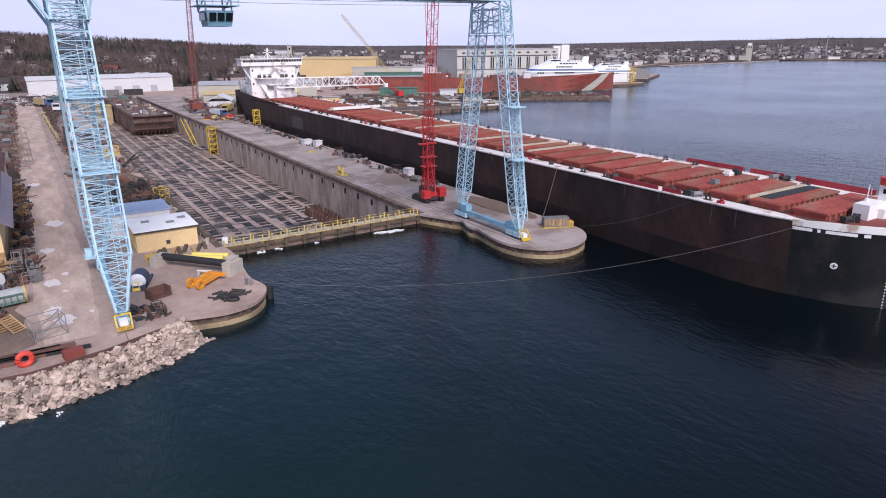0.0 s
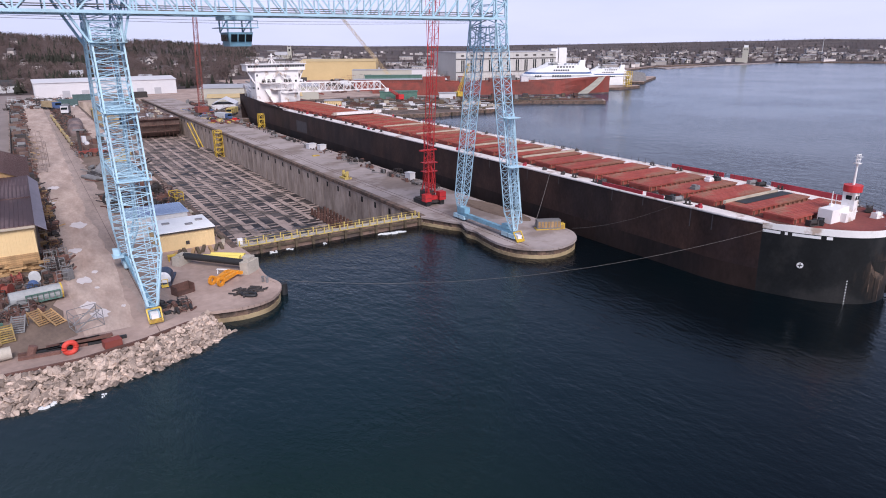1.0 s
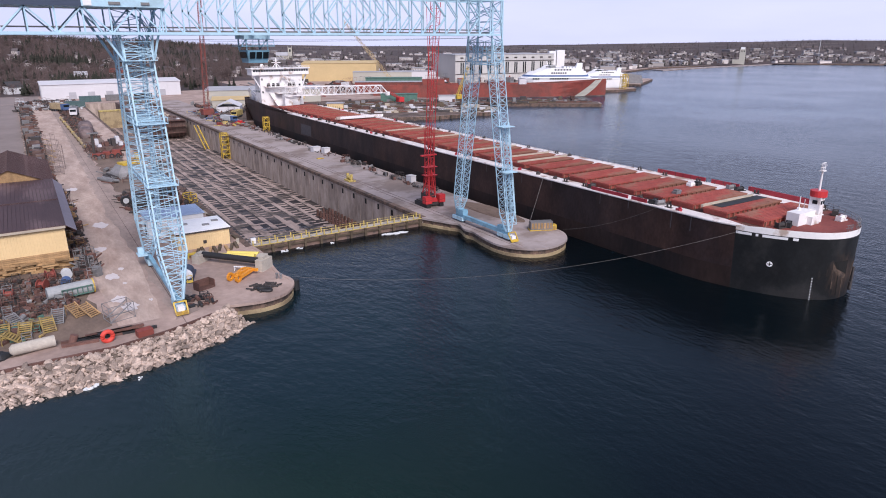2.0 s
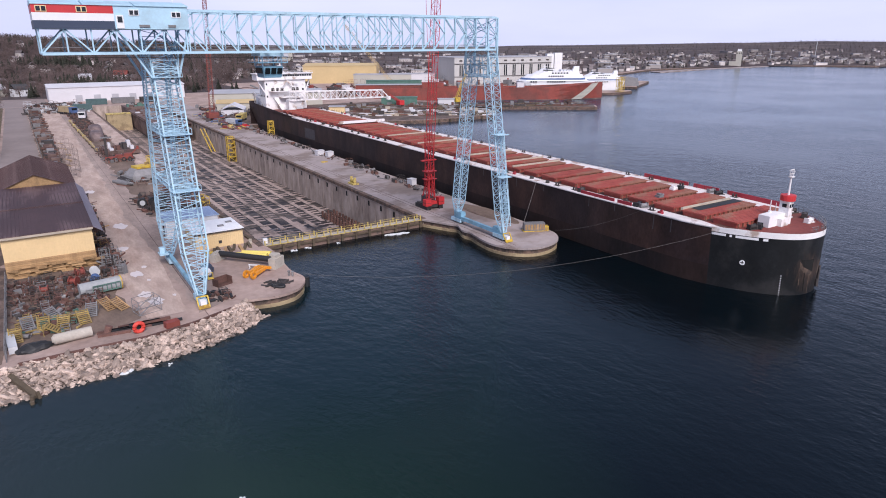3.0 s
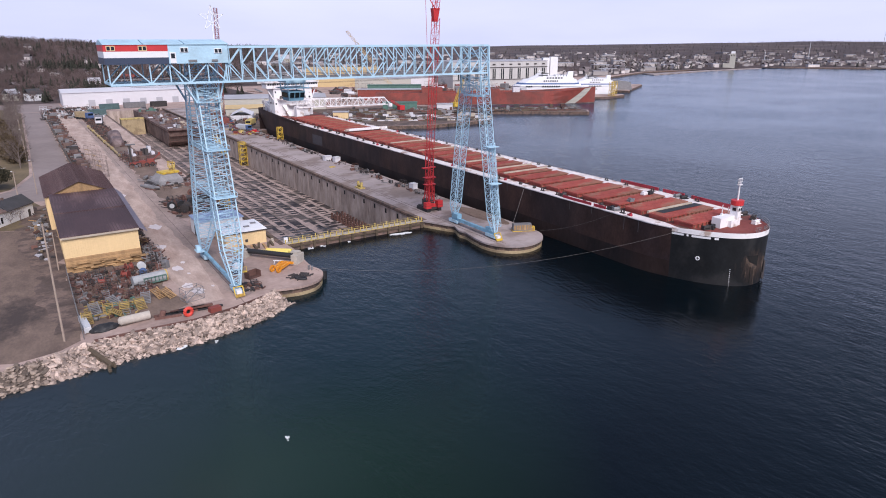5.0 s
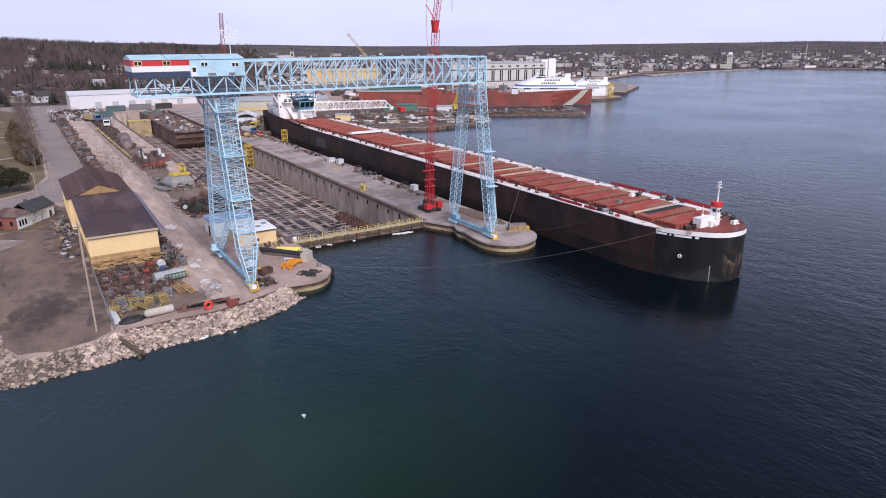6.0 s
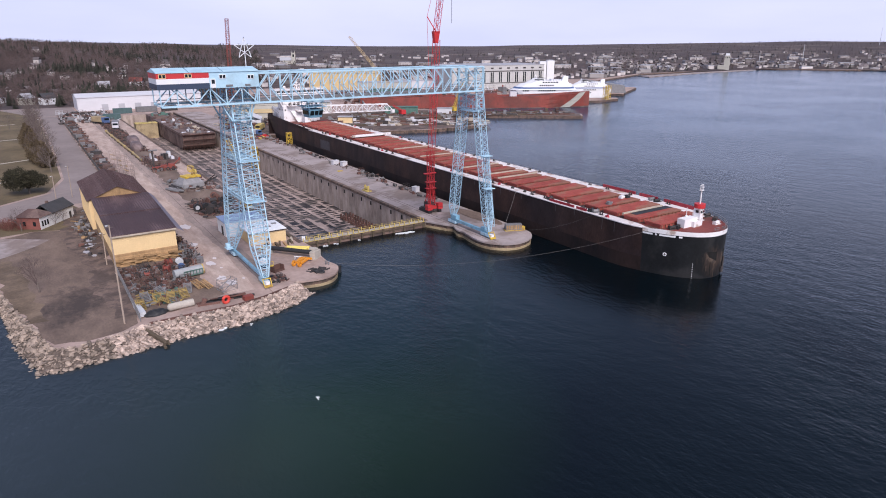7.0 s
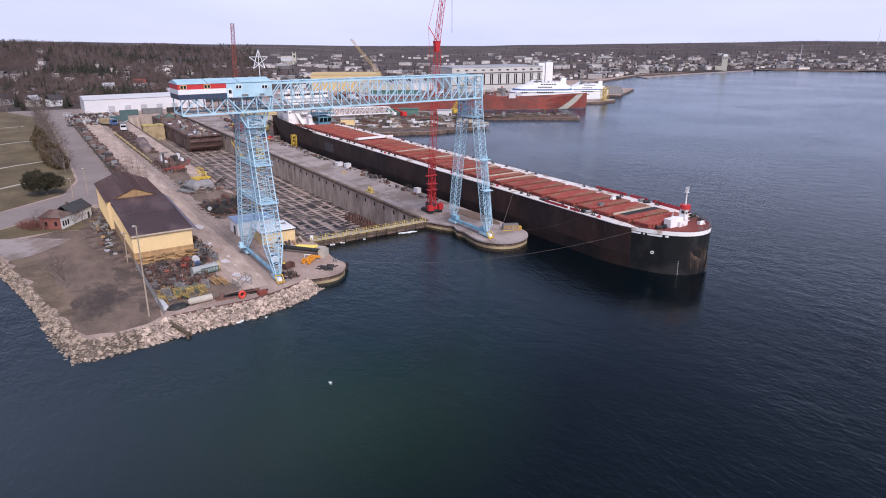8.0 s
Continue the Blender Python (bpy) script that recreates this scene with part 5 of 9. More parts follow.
# machine house with stripes
HZ0, HZ1 = 46.75, 50.25
house = part("machine_house", Shape().box(-11.8, 10.5, GY0 - 0.5, GY1 + 0.5, HZ0, HZ1), M_BLUE, gantry, "light blue machine house")
rf = Shape()
for a, b in ((-11.9, -5.2), (-5.0, 2.2), (2.4, 10.6)):
    rf.box(a, b, GY0 - 0.7, GY1 + 0.7, HZ1, HZ1 + 0.16)
    rf.add([(a, GY0 - 0.7, HZ1 + 0.16), (b, GY0 - 0.7, HZ1 + 0.16), (b, 104.4, HZ1 + 0.95), (a, 104.4, HZ1 + 0.95), (a, GY1 + 0.7, HZ1 + 0.16), (b, GY1 + 0.7, HZ1 + 0.16)], [(0, 1, 2, 3), (3, 2, 5, 4), (0, 3, 4), (1, 5, 2)])
part("house_roof", rf, M_BLUE, house)
hh = HZ1 - HZ0
for nm, m, za, zb in (("red_stripe", M_RED, 0.66, 1.0), ("white_stripe", M_WHITE, 0.34, 0.66), ("navy_stripe", M_NAVY, 0.0, 0.34)):
    part(nm, Shape().box(-11.86, -0.75, GY0 - 0.56, GY0 - 0.5, HZ0 + hh * za, HZ0 + hh * zb).box(-11.86, -11.8, GY0 - 0.5, GY1 + 0.5, HZ0 + hh * za, HZ0 + hh * zb), m, house)
for xx, zz in ((-10.6, 0.82), (-5.2, 0.82), (2.2, 0.72), (8.6, 0.66)):
    wdw = part("window", Shape().box(xx - 0.75, xx + 0.75, GY0 - 0.62, GY0 - 0.5, HZ0 + hh * zz - 0.45, HZ0 + hh * zz + 0.45), M_SHEDYEL if xx < 0 else M_WHITE, house)
    for dx in (-0.36, 0.36):
        part("pane", Shape().box(xx + dx - 0.28, xx + dx + 0.28, GY0 - 0.66, GY0 - 0.6, HZ0 + hh * zz - 0.33, HZ0 + hh * zz + 0.33), M_GLASS, wdw)
dr = part("door", Shape().box(-0.5, 0.6, GY0 - 0.62, GY0 - 0.5, HZ0 + 0.1, HZ0 + 2.1), M_WHITE, house)
part("pane", Shape().box(-0.3, 0.4, GY0 - 0.66, GY0 - 0.6, HZ0 + 1.0, HZ0 + 1.9), M_GLASS, dr)
for va, vb in ((2.8, 4.4), (7.2, 8.4)):
    part("vent", Shape().box(va, vb, GY0 - 0.66, GY0 - 0.5, HZ0 + 0.3, HZ0 + 0.7), M_GREY, house)
# operator cab and trolley
cab = part("trolley", Shape().box(22.8, 27.2, 101.6, 107, GZ0 - 0.8, GZ0 - 0.2), M_BLUE, gantry)
for hx in (23.2, 26.8):
    for hy in (102.0, 106.6):
        part("cab_hanger", Shape().beam((hx, hy, GZ0 - 0.8), (hx, hy, GZ0 - 2.6), 0.2), M_BLUE, gantry)
    part("cab_brace", Shape().beam((hx, 102.0, GZ0 - 0.8), (hx, 106.6, GZ0 - 2.6), 0.14), M_BLUE, gantry)
part("cab_walkway", Shape().box(22.2, 27.8, 101.2, 107.4, GZ0 - 2.0, GZ0 - 1.88), M_BLUESILL, gantry)
crl = Shape()
for hx in (22.3, 24.1, 25.9, 27.7):
    crl.beam((hx, 101.3, GZ0 - 1.9), (hx, 101.3, GZ0 - 0.9), 0.08)
for zz in (-1.4, -0.9):
    crl.beam((22.3, 101.3, GZ0 + zz), (27.7, 101.3, GZ0 + zz), 0.08)
part("walkway_rail", crl, M_BLUE, gantry)
oc = part("operator_cab", Shape().add([(23.5, 102.6, GZ0 - 4.7), (26.8, 102.6, GZ0 - 4.7), (26.8, 106.4, GZ0 - 4.7), (23.5, 106.4, GZ0 - 4.7), (23.2, 101.7, GZ0 - 2.6), (27.0, 101.7, GZ0 - 2.6), (27.0, 106.6, GZ0 - 2.6), (23.2, 106.6, GZ0 - 2.6)], [(0, 1, 5, 4), (1, 2, 6, 5), (2, 3, 7, 6), (3, 0, 4, 7), (4, 5, 6, 7), (3, 2, 1, 0)]), M_BLUESILL, gantry, "mid-blue operator cab with sloping windows")
for xx in (23.6, 24.75, 25.9):
    part("cab_window", Shape().add([(xx, 102.16, GZ0 - 4.0), (xx + 0.95, 102.16, GZ0 - 4.0), (xx + 0.95, 101.74, GZ0 - 2.9), (xx, 101.74, GZ0 - 2.9), (xx, 102.4, GZ0 - 4.0), (xx + 0.95, 102.4, GZ0 - 4.0), (xx + 0.95, 102.0, GZ0 - 2.9), (xx, 102.0, GZ0 - 2.9)], [(0, 1, 2, 3), (7, 6, 5, 4), (0, 4, 5, 1), (1, 5, 6, 2), (2, 6, 7, 3), (3, 7, 4, 0)]), M_GLASS, oc)
part("cab_window", Shape().box(23.1, 23.3, 102.6, 106, GZ0 - 3.9, GZ0 - 2.9), M_GLASS, oc)
# star on the roof
st = Shape()
sp = [(9.2 + 2.5 * math.sin(2 * math.pi * i / 5), 104.4, HZ1 + 5.0 + 2.5 * math.cos(2 * math.pi * i / 5)) for i in range(5)]
for i in range(5):
    st.beam(sp[i], sp[(i + 2) % 5], 0.13)
st.beam((9.2, 104.4, HZ1 + 0.7), (9.2, 104.4, HZ1 + 7.4), 0.13)
part("star", st, M_WHITE, gantry, "white five-pointed star frame")
# bogies with yellow buffers
for bx, ys in ((5.8, (93.2, 95.6, 119.6, 122)), (75, (95, 97, 113, 115))):
    for y in ys:
        bg = part("bogie", Shape().box(bx - 0.7, bx + 0.7, y - 1.1, y + 1.1, 0.45, 1.3), M_BLUE, gantry)
        for dy in (-0.6, 0.6):
            part("wheel", Shape().tube((bx - 0.3, y + dy, 0.52), (bx + 0.3, y + dy, 0.52), 0.42, 12), M_DKSTEEL, bg)
for bx, y, w in ((5.7, 91.6, 0.95), (75, 93.2, 0.95)):
    bf = Shape()
    for dx in (-w, w):
        bf.beam((bx + dx, y + 0.6, 2.0), (bx + dx * 0.95, y - 0.7, 0.3), 0.2)
    bf.beam((bx - w, y + 0.6, 2.0), (bx + w, y + 0.6, 2.0), 0.2).beam((bx - w, y - 0.7, 0.3), (bx + w, y - 0.7, 0.3), 0.2).box(bx - w, bx + w, y - 0.6, y - 0.3, 0.4, 0.7)
    part("buffer_frame", bf, M_YELLOW, gantry, "yellow buffer frame")
    part("motor", Shape().box(bx - 0.5, bx + 0.5, y - 0.3, y + 1.2, 0.5, 1.4), M_WHITE, gantry)
part("cable_box", Shape().box(3.8, 4.8, 119.8, 121.0, 2.6, 3.8).box(3.6, 5.4, 118.8, 121.6, 2.4, 2.6), M_BLUE, gantry)
part("ladder_cage", Shape().box(7.6, 8.6, 94.6, 95.6, 4.0, 4.1).beam((7.7, 94.7, 4), (7.7, 94.7, 5.2), 0.08).beam((8.5, 94.7, 4), (8.5, 94.7, 5.2), 0.08).beam((7.7, 94.7, 5.2), (8.5, 94.7, 5.2), 0.08), M_YELLOW, gantry)
# thin cables below the girder
for y, dz in ((101, -0.7), (107, -0.9)):
    pp = [(-8 + i * 4.2, y, GZ0 - 0.2 + dz * (0.5 + 0.6 * math.sin(math.pi * i / 19))) for i in range(20)]
    part("cable", Shape().sweep(pp, 0.028), M_DKSTEEL, gantry)

# ---- red tower crane on the pier ----
rc = thing("red_crane", 77.2, 131.8, Q, "tall red lattice-boom crane standing on the pier", "crane")
part("base", Shape().box(-2.4, 2.4, -2.6, 2.6, 0.5, 1.5), M_DKSTEEL, rc)
for dx in (-2.0, 2.0):
    part("crawler_track", Shape().box(dx - 0.6, dx + 0.6, -3.2, 3.2, 0, 1.1), M_TARP, rc)
for x0, x1, zt in ((-3.0, -1.2, 3.0), (1.2, 3.0, 3.3)):
    cw = part("counterweight", Shape().box(x0, x1, -3.4, -1.6, 1.2, zt), M_RED, rc, "red counterweight block")
    part("slab_joint", Shape().box(x0 - 0.02, x1 + 0.02, -3.43, -1.6, 2.0, 2.08), M_DKSTEEL, cw)
part("machinery_house", Shape().box(-1.1, 1.1, -1.4, 2.4, 1.5, 3.2), M_DKSTEEL, rc, "dark engine housing")
part("engine_hood", Shape().box(-0.9, 0.9, -2.8, -1.4, 1.4, 2.3), M_RED, rc)
for lx in (-1.0, 1.0):
    part("gantry_leg", Shape().beam((lx, -1.4, 3.0), (lx * 0.4, -0.6, 9.5), 0.28), M_RED, rc)
    part("gantry_leg", Shape().beam((lx, 1.8, 3.0), (lx * 0.4, -0.6, 9.5), 0.22), M_RED, rc)
for zz in (8.2, 10.4):
    part("service_platform", Shape().box(-1.9, 1.7, -1.6, 0.6, zz, zz + 0.12), M_RED, rc)
tower(rc, "back_mast", M_RED, (-0.3, -1.4, 3), (-0.2, -0.4, 21), 1.8, 1.7, 9, 0.13, 0.055)
tower(rc, "tower_boom", M_RED, (0.6, 1.6, 3), (0, -4.5, 57), 1.7, 1.7, 28, 0.125, 0.05)
hd = Shape()
hd.add([(-0.6, -4.6, 56), (0.6, -4.6, 56), (1.1, -5, 59.6), (-1.1, -5, 59.6), (-0.6, -3.4, 56), (0.6, -3.4, 56), (1.1, -3.4, 59.6), (-1.1, -3.4, 59.6)], [(0, 1, 2, 3), (4, 7, 6, 5), (0, 4, 5, 1), (3, 2, 6, 7), (0, 3, 7, 4), (1, 5, 6, 2)])
part("boom_head", hd, M_RED, rc)
tower(rc, "jib", M_RED, (0, -4.4, 59.5), (3.6, -7, 92), 1.4, 1.4, 20, 0.13, 0.055)
part("jib_strut", Shape().beam((0, -4.2, 59.5), (-2.6, -3.2, 64), 0.25).beam((-2.6, -3.2, 64), (3.6, -7, 92), 0.08).beam((-2.6, -3.2, 64), (0, -1, 22), 0.08), M_RED, rc)
part("walkway_ring", Shape().box(-3.0, 1.6, -1.5, -0.6, 13.5, 13.8), M_RED, rc)
part("hoist_rope", Shape().beam((3.8, -7.5, 92), (3.8, -7.5, 62), 0.09), M_DKSTEEL, rc)

# ---- buildings in the yard ----
def sheeted(x0, x1, y0, y1, z0, z1, pitch=0.5, d=0.035):
    """Four walls of ribbed metal sheet; the ribs stand out on the south and west sides."""
    pts = []
    n = int((x1 - x0) / pitch)
    for i in range(1, n):
        x = x0 + (x1 - x0) * i / n
        pts += [(x - 0.07, y0), (x - 0.05, y0 - d), (x + 0.05, y0 - d), (x + 0.07, y0)]
    pts = [(x0, y0)] + pts + [(x1, y0), (x1, y1), (x0, y1)]
    n = int((y1 - y0) / pitch)
    for i in range(n - 1, 0, -1):
        y = y0 + (y1 - y0) * i / n
        pts += [(x0, y + 0.07), (x0 - d, y + 0.05), (x0 - d, y - 0.05), (x0, y - 0.07)]
    return Shape().prism(pts, z0, z1)


shed = thing("storage_shed", -15.4, 128, Q, "long cream-yellow shed with a brown ribbed metal roof and timber skirting", "shed")
part("wall", sheeted(-8, 8, 0, 42, 3.3, 8.3), M_SHEDYEL, shed)
plank = Shape().box(-8.05, 8.05, -0.22, -0.02, 0, 0.33).data("base_plank")
for i in range(9):
    part("base_plank", plank, M_WOOD, shed).location = (0, 0, 0.02 + i * 0.37)
part("base_wall", Shape().box(-8, 8, 0, 42, 0, 3.3), M_WOOD, shed)
part("eaves_trim", Shape().box(-8.2, 8.2, -0.66, -0.58, 7.95, 8.4), M_TIMBER_PALE, shed, "pale eaves board")
for y0, y1, za, zb in ((-0.6, 20.5, 8.35, 9.1), (20.5, 42.0, 9.3, 10.0)):
    rp = Shape().add([(-8.3, y0, za), (8.3, y0, za), (8.3, y1, zb), (-8.3, y1, zb), (-8.3, y0, za + 0.2), (8.3, y0, za + 0.2), (8.3, y1, zb + 0.2), (-8.3, y1, zb + 0.2)], [(0, 1, 2, 3), (4, 5, 6, 7), (0, 1, 5, 4), (1, 2, 6, 5), (2, 3, 7, 6), (3, 0, 4, 7)])
    rp = part("roof", rp, M_ROOFBROWN, shed)
    rib = Shape().beam((0, y0, za + 0.24), (0, y1, zb + 0.24), 0.16, 0.12).data("roof_rib")
    for i in range(24):
        part("roof_rib", rib, M_ROOFBROWN, rp).location = (-8.1 + i * 0.7, 0, 0)
part("step_wall", Shape().box(-8, 8, 20.5, 42, 8.3, 9.3), M_DKSTEEL, shed)
part("side_roof", Shape().add([(8.3, -0.6, 8.4), (10.0, -0.6, 7.2), (10.0, 42, 8.4), (8.3, 42, 10.1), (8.3, -0.6, 8.55), (10.0, -0.6, 7.35), (10.0, 42, 8.55), (8.3, 42, 10.25)], [(0, 1, 2, 3), (4, 5, 6, 7), (0, 1, 5, 4), (1, 2, 6, 5), (2, 3, 7, 6), (3, 0, 4, 7)]), M_LEANTO, shed, "grey lean-to roof strip")
shed_b = thing("storage_shed", -15.8, 170.6, Q, "older shed with dark brown roof and bare timber gable", "shed")
part("wall", sheeted(-8.6, 8.6, 0, 34, 0, 9.4), M_SHEDYEL, shed_b)
part("timber_gable", Shape().add([(-8.6, -0.05, 9.4), (8.6, -0.05, 9.4), (0, -0.05, 13.0), (-8.6, 34, 9.4), (8.6, 34, 9.4), (0, 34, 13.0)], [(0, 1, 2), (3, 5, 4), (0, 2, 5, 3), (1, 4, 5, 2)]), M_WOOD, shed_b, "weathered timber gable")
for sg in (-1, 1):
    slab = Shape().add([(sg * 9.1, -0.5, 9.2), (0, -0.5, 13.0), (0, 34.5, 13.0), (sg * 9.1, 34.5, 9.2), (sg * 9.1, -0.5, 9.36), (0, -0.5, 13.16), (0, 34.5, 13.16), (sg * 9.1, 34.5, 9.36)], [(0, 1, 2, 3), (7, 6, 5, 4), (0, 4, 5, 1), (1, 5, 6, 2), (2, 6, 7, 3), (3, 7, 4, 0)])
    rp = part("roof", slab, M_ROOFBROWN, shed_b)
    rib = Shape().beam((sg * 9.1, 0, 9.4), (0, 0, 13.2), 0.1, 0.12).data("roof_rib")
    for i in range(32):
        part("roof_rib", rib, M_ROOFBROWN, rp).location = (0, 0.2 + i * 1.08, 0)

ysd = thing("equipment_shed", 12.3, 126.2, Q, "small cream-yellow metal shed with a flat white roof", "shed")
part("wall", sheeted(0, 10.6, 0, 10.5, 0, 3.6, 0.45), M_SHEDYEL, ysd)
part("roof", Shape().box(-0.3, 10.9, -0.3, 10.8, 3.6, 3.85), M_ROOFWHITE, ysd, "pale flat metal roof")
part("roof_trim", Shape().box(-0.34, 10.94, -0.36, -0.3, 3.45, 3.75), M_DKSTEEL, ysd)
part("vent", Shape().box(5.0, 5.7, -0.12, 0, 0.9, 1.6), M_DKSTEEL, ysd)
for vx, vy in ((2, 6), (6, 3.5), (8.5, 6)):
    part("roof_vent", Shape().box(vx, vx + 1.4, vy, vy + 0.9, 3.85, 4.1), M_GREY, ysd)
wsd = thing("equipment_shed", 8.6, 139, Q, "white shed with a pale blue ribbed roof", "shed")
part("wall", sheeted(0, 12, 0, 9, 0, 4.4, 0.6), M_WHITE, wsd)
rfw = part("roof", Shape().box(-0.3, 12.3, -0.3, 9.3, 4.4, 4.6), M_BLUEROOF, wsd, "pale blue ribbed roof")
rib = Shape().box(-0.05, 0.05, -0.3, 9.3, 4.6, 4.7).data("roof_rib")
for i in range(24):
    part("roof_rib", rib, M_BLUEROOF, rfw).location = (-0.1 + i * 0.52, 0, 0)
part("door", Shape().box(-0.12, 0, 2.5, 4.2, 0, 2.8), M_DKSTEEL, wsd)

# long white warehouse and other works buildings far up the yard
wh = thing("warehouse", 4, 572, Q, "long white metal warehouse with loading doors", "warehouse")
part("wall", Shape().box(0, 100, 0, 40, 0, 11), M_CLADWHITE, wh)
part("roof", Shape().gable(0, 100, 0, 40, 11, 13, 0.6, 0.3, "x"), M_CLADWHITE, wh)
for i in range(6):
    part("loading_door", Shape().box(18 + i * 13, 23 + i * 13, -0.3, 0, 0, 5), M_ROOFGREY, wh)
for i in range(12):
    part("wall_joint", Shape().box(i * 9 - 0.15, i * 9 + 0.15, -0.2, 0, 0, 11), M_CLADWHITE, wh)


def works(name, x, y, w, d, h, rz, wall, roof, label, hr=1.5, windows=0, zwin=0.5):
    t = thing(name, x, y, Q, label, "building", rz)
    part("wall", Shape().box(0, w, 0, d, 0, h), wall, t)
    part("roof", Shape().gable(0, w, 0, d, h, h + hr, 0.5, 0.3, "x") if hr else Shape().box(-0.4, w + 0.4, -0.4, d + 0.4, h, h + 0.5), roof, t)
    if hr:
        g = Shape()
        for xx in (0, w):
            g.add([(xx, 0, h), (xx, d, h), (xx, d / 2, h + hr)], [(0, 1, 2)])
        part("gable_wall", g, wall, t)
    for i in range(windows):
        xx = w * (i + 0.5) / windows
        part("window", Shape().box(xx - w * 0.1 / windows, xx + w * 0.1 / windows, -0.4, 0, h * zwin - h * 0.2, h * zwin + h * 0.2), M_GLASS, t)
    return t


works("works_hall", 100, 470, 80, 40, 9, -20, M_CLADBEIGE, M_ROOFGREY, "low grey-beige workshop hall with a pale roof")
works("works_hall", 96, 436, 60, 22, 5, -18, M_CLADBEIGE, M_CLADYEL, "low workshop with tan roof")
yb = works("works_hall", 256, 690, 82, 55, 19, -30, M_CLADYEL, M_CLADYEL, "large windowless ochre-yellow fabrication hall", hr=2)
part("big_door", Shape().box(-0.3, 0, 10, 40, 0, 15), M_CLADBEIGE, yb)
bb = works("assembly_hall", 382, 574, 122, 60, 28, -9, M_CLADGREY, M_ROOFGREY, "huge grey-beige ship assembly hall with slit windows", hr=0)
for i in range(11):
    for dx in (0, 2.4):
        part("window", Shape().box(6 + i * 10.9 + dx, 7.3 + i * 10.9 + dx, -0.4, 0, 9, 20.4), M_GLASS, bb)
    part("vent", Shape().box(5.8 + i * 10.9, 9.2 + i * 10.9, -0.5, 0, 24.2, 25.6), M_DKSTEEL, bb)
part("trim_band", Shape().box(0, 122, -0.5, 0, 21.2, 22.0), M_DKSTEEL, bb)
part("trim_band", Shape().box(0, 122, -0.45, 0, 8, 8.6), M_DKSTEEL, bb)
for i in range(24):
    part("wall_joint", Shape().box(2 + i * 5.1, 2.3 + i * 5.1, -0.2, 0, 0, 28), M_CLADGREY, bb)
wt = thing("silo_tower", 509, 570, Q, "twin white square silo tower", "tower", -30)
part("shaft", Shape().box(0, 8, 0, 10, 0, 31), M_WHITE, wt)
part("shaft", Shape().box(9, 18, 0, 10, 0, 32), M_WHITE, wt)

# red hull under repair and white ferries behind
U = Vector((0.867, -0.498, 0))
rsh = thing("repair_ship", 395, 372, 0, "rust-red ship hull under repair at the far quay", "ship", math.degrees(math.atan2(-0.498, 0.867)))
RED_HALF = [(-190, 10.6), (-40, 10.6), (-26, 10.2), (-18, 9.2), (-11, 7.2), (-5, 4.4), (-1.5, 1.8), (3.4, 0.25)]
RED_TOP = [(-190, 10.8), (-60, 11.0), (-26, 12.2), (-10, 13.4), (3.4, 14.6)]


def red_point(x, u, sg=-1, off=0.0):
    """A place on the repair hull's side: along it and from its foot (0) to its rail (1)."""
    lean = 1.0 if x < -26 else 0.72 + 0.28 * u
    return (x, 11 + sg * (table(RED_HALF, x) * lean + off), -1 + (table(RED_TOP, x) + 1) * u)


rb = Shape()
rxs = [-190, -150, -110, -80, -60, -40, -26, -18, -11, -5, -1.5, 3.4]
for sg in (-1, 1):
    rb.add([red_point(x, u, sg) for x in rxs for u in (0, 0.34, 0.67, 1)], [(4 * i + j, 4 * i + j + 1, 4 * i + 5 + j, 4 * i + 4 + j) for i in range(len(rxs) - 1) for j in range(3)])
rb.add([(red_point(x, 1, sg)[0], red_point(x, 1, sg)[1], red_point(x, 1, sg)[2] - 1.1) for x in rxs for sg in (-1, 1)], [(2 * i, 2 * i + 2, 2 * i + 3, 2 * i + 1) for i in range(len(rxs) - 1)])
part("hull", rb, M_REDHULL, rsh, smooth=False)
stripe = Shape()
stripe.add([red_point(xa + (xb - xa) * k, u, -1, 0.45) for u, xa, xb in ((0.14, -25, -16), (0.36, -20.5, -11.5), (0.58, -16, -7), (0.8, -11.5, -3.5), (1.0, -7.5, -0.5)) for k in (0, 0.34, 0.67, 1)], [(4 * i + j, 4 * i + j + 1, 4 * i + 5 + j, 4 * i + 4 + j) for i in range(4) for j in range(3)])
part("primer_band", stripe, M_CLADBEIGE, rsh, "pale primer stripe")
wlb = Shape().add([red_point(x, u, -1, 0.06) for x in rxs for u in (0.03, 0.17)], [(2 * i, 2 * i + 1, 2 * i + 3, 2 * i + 2) for i in range(len(rxs) - 1)])
part("waterline_band", wlb, M_BARGE, rsh)
bwk = Shape()
for i in range(60):
    x = -186 + i * 3.0
    p = Vector(red_point(x, 1))
    bwk.beam(p, p + Vector((0, 0, 1.0)), 0.14)
part("rail_posts", bwk, M_DKSTEEL, rsh)
for x, w, d, h, m in ((-150, 18, 10, 4, M_REDHULL), (-120, 8, 7, 3, M_GREY), (-96, 14, 9, 2.4, M_REDHULL), (-70, 6, 6, 3.6, M_CLADWHITE)):
    part("deck_house", Shape().box(x, x + w, 11 - d / 2, 11 + d / 2, 9.6, 10.8 + h), m, rsh)


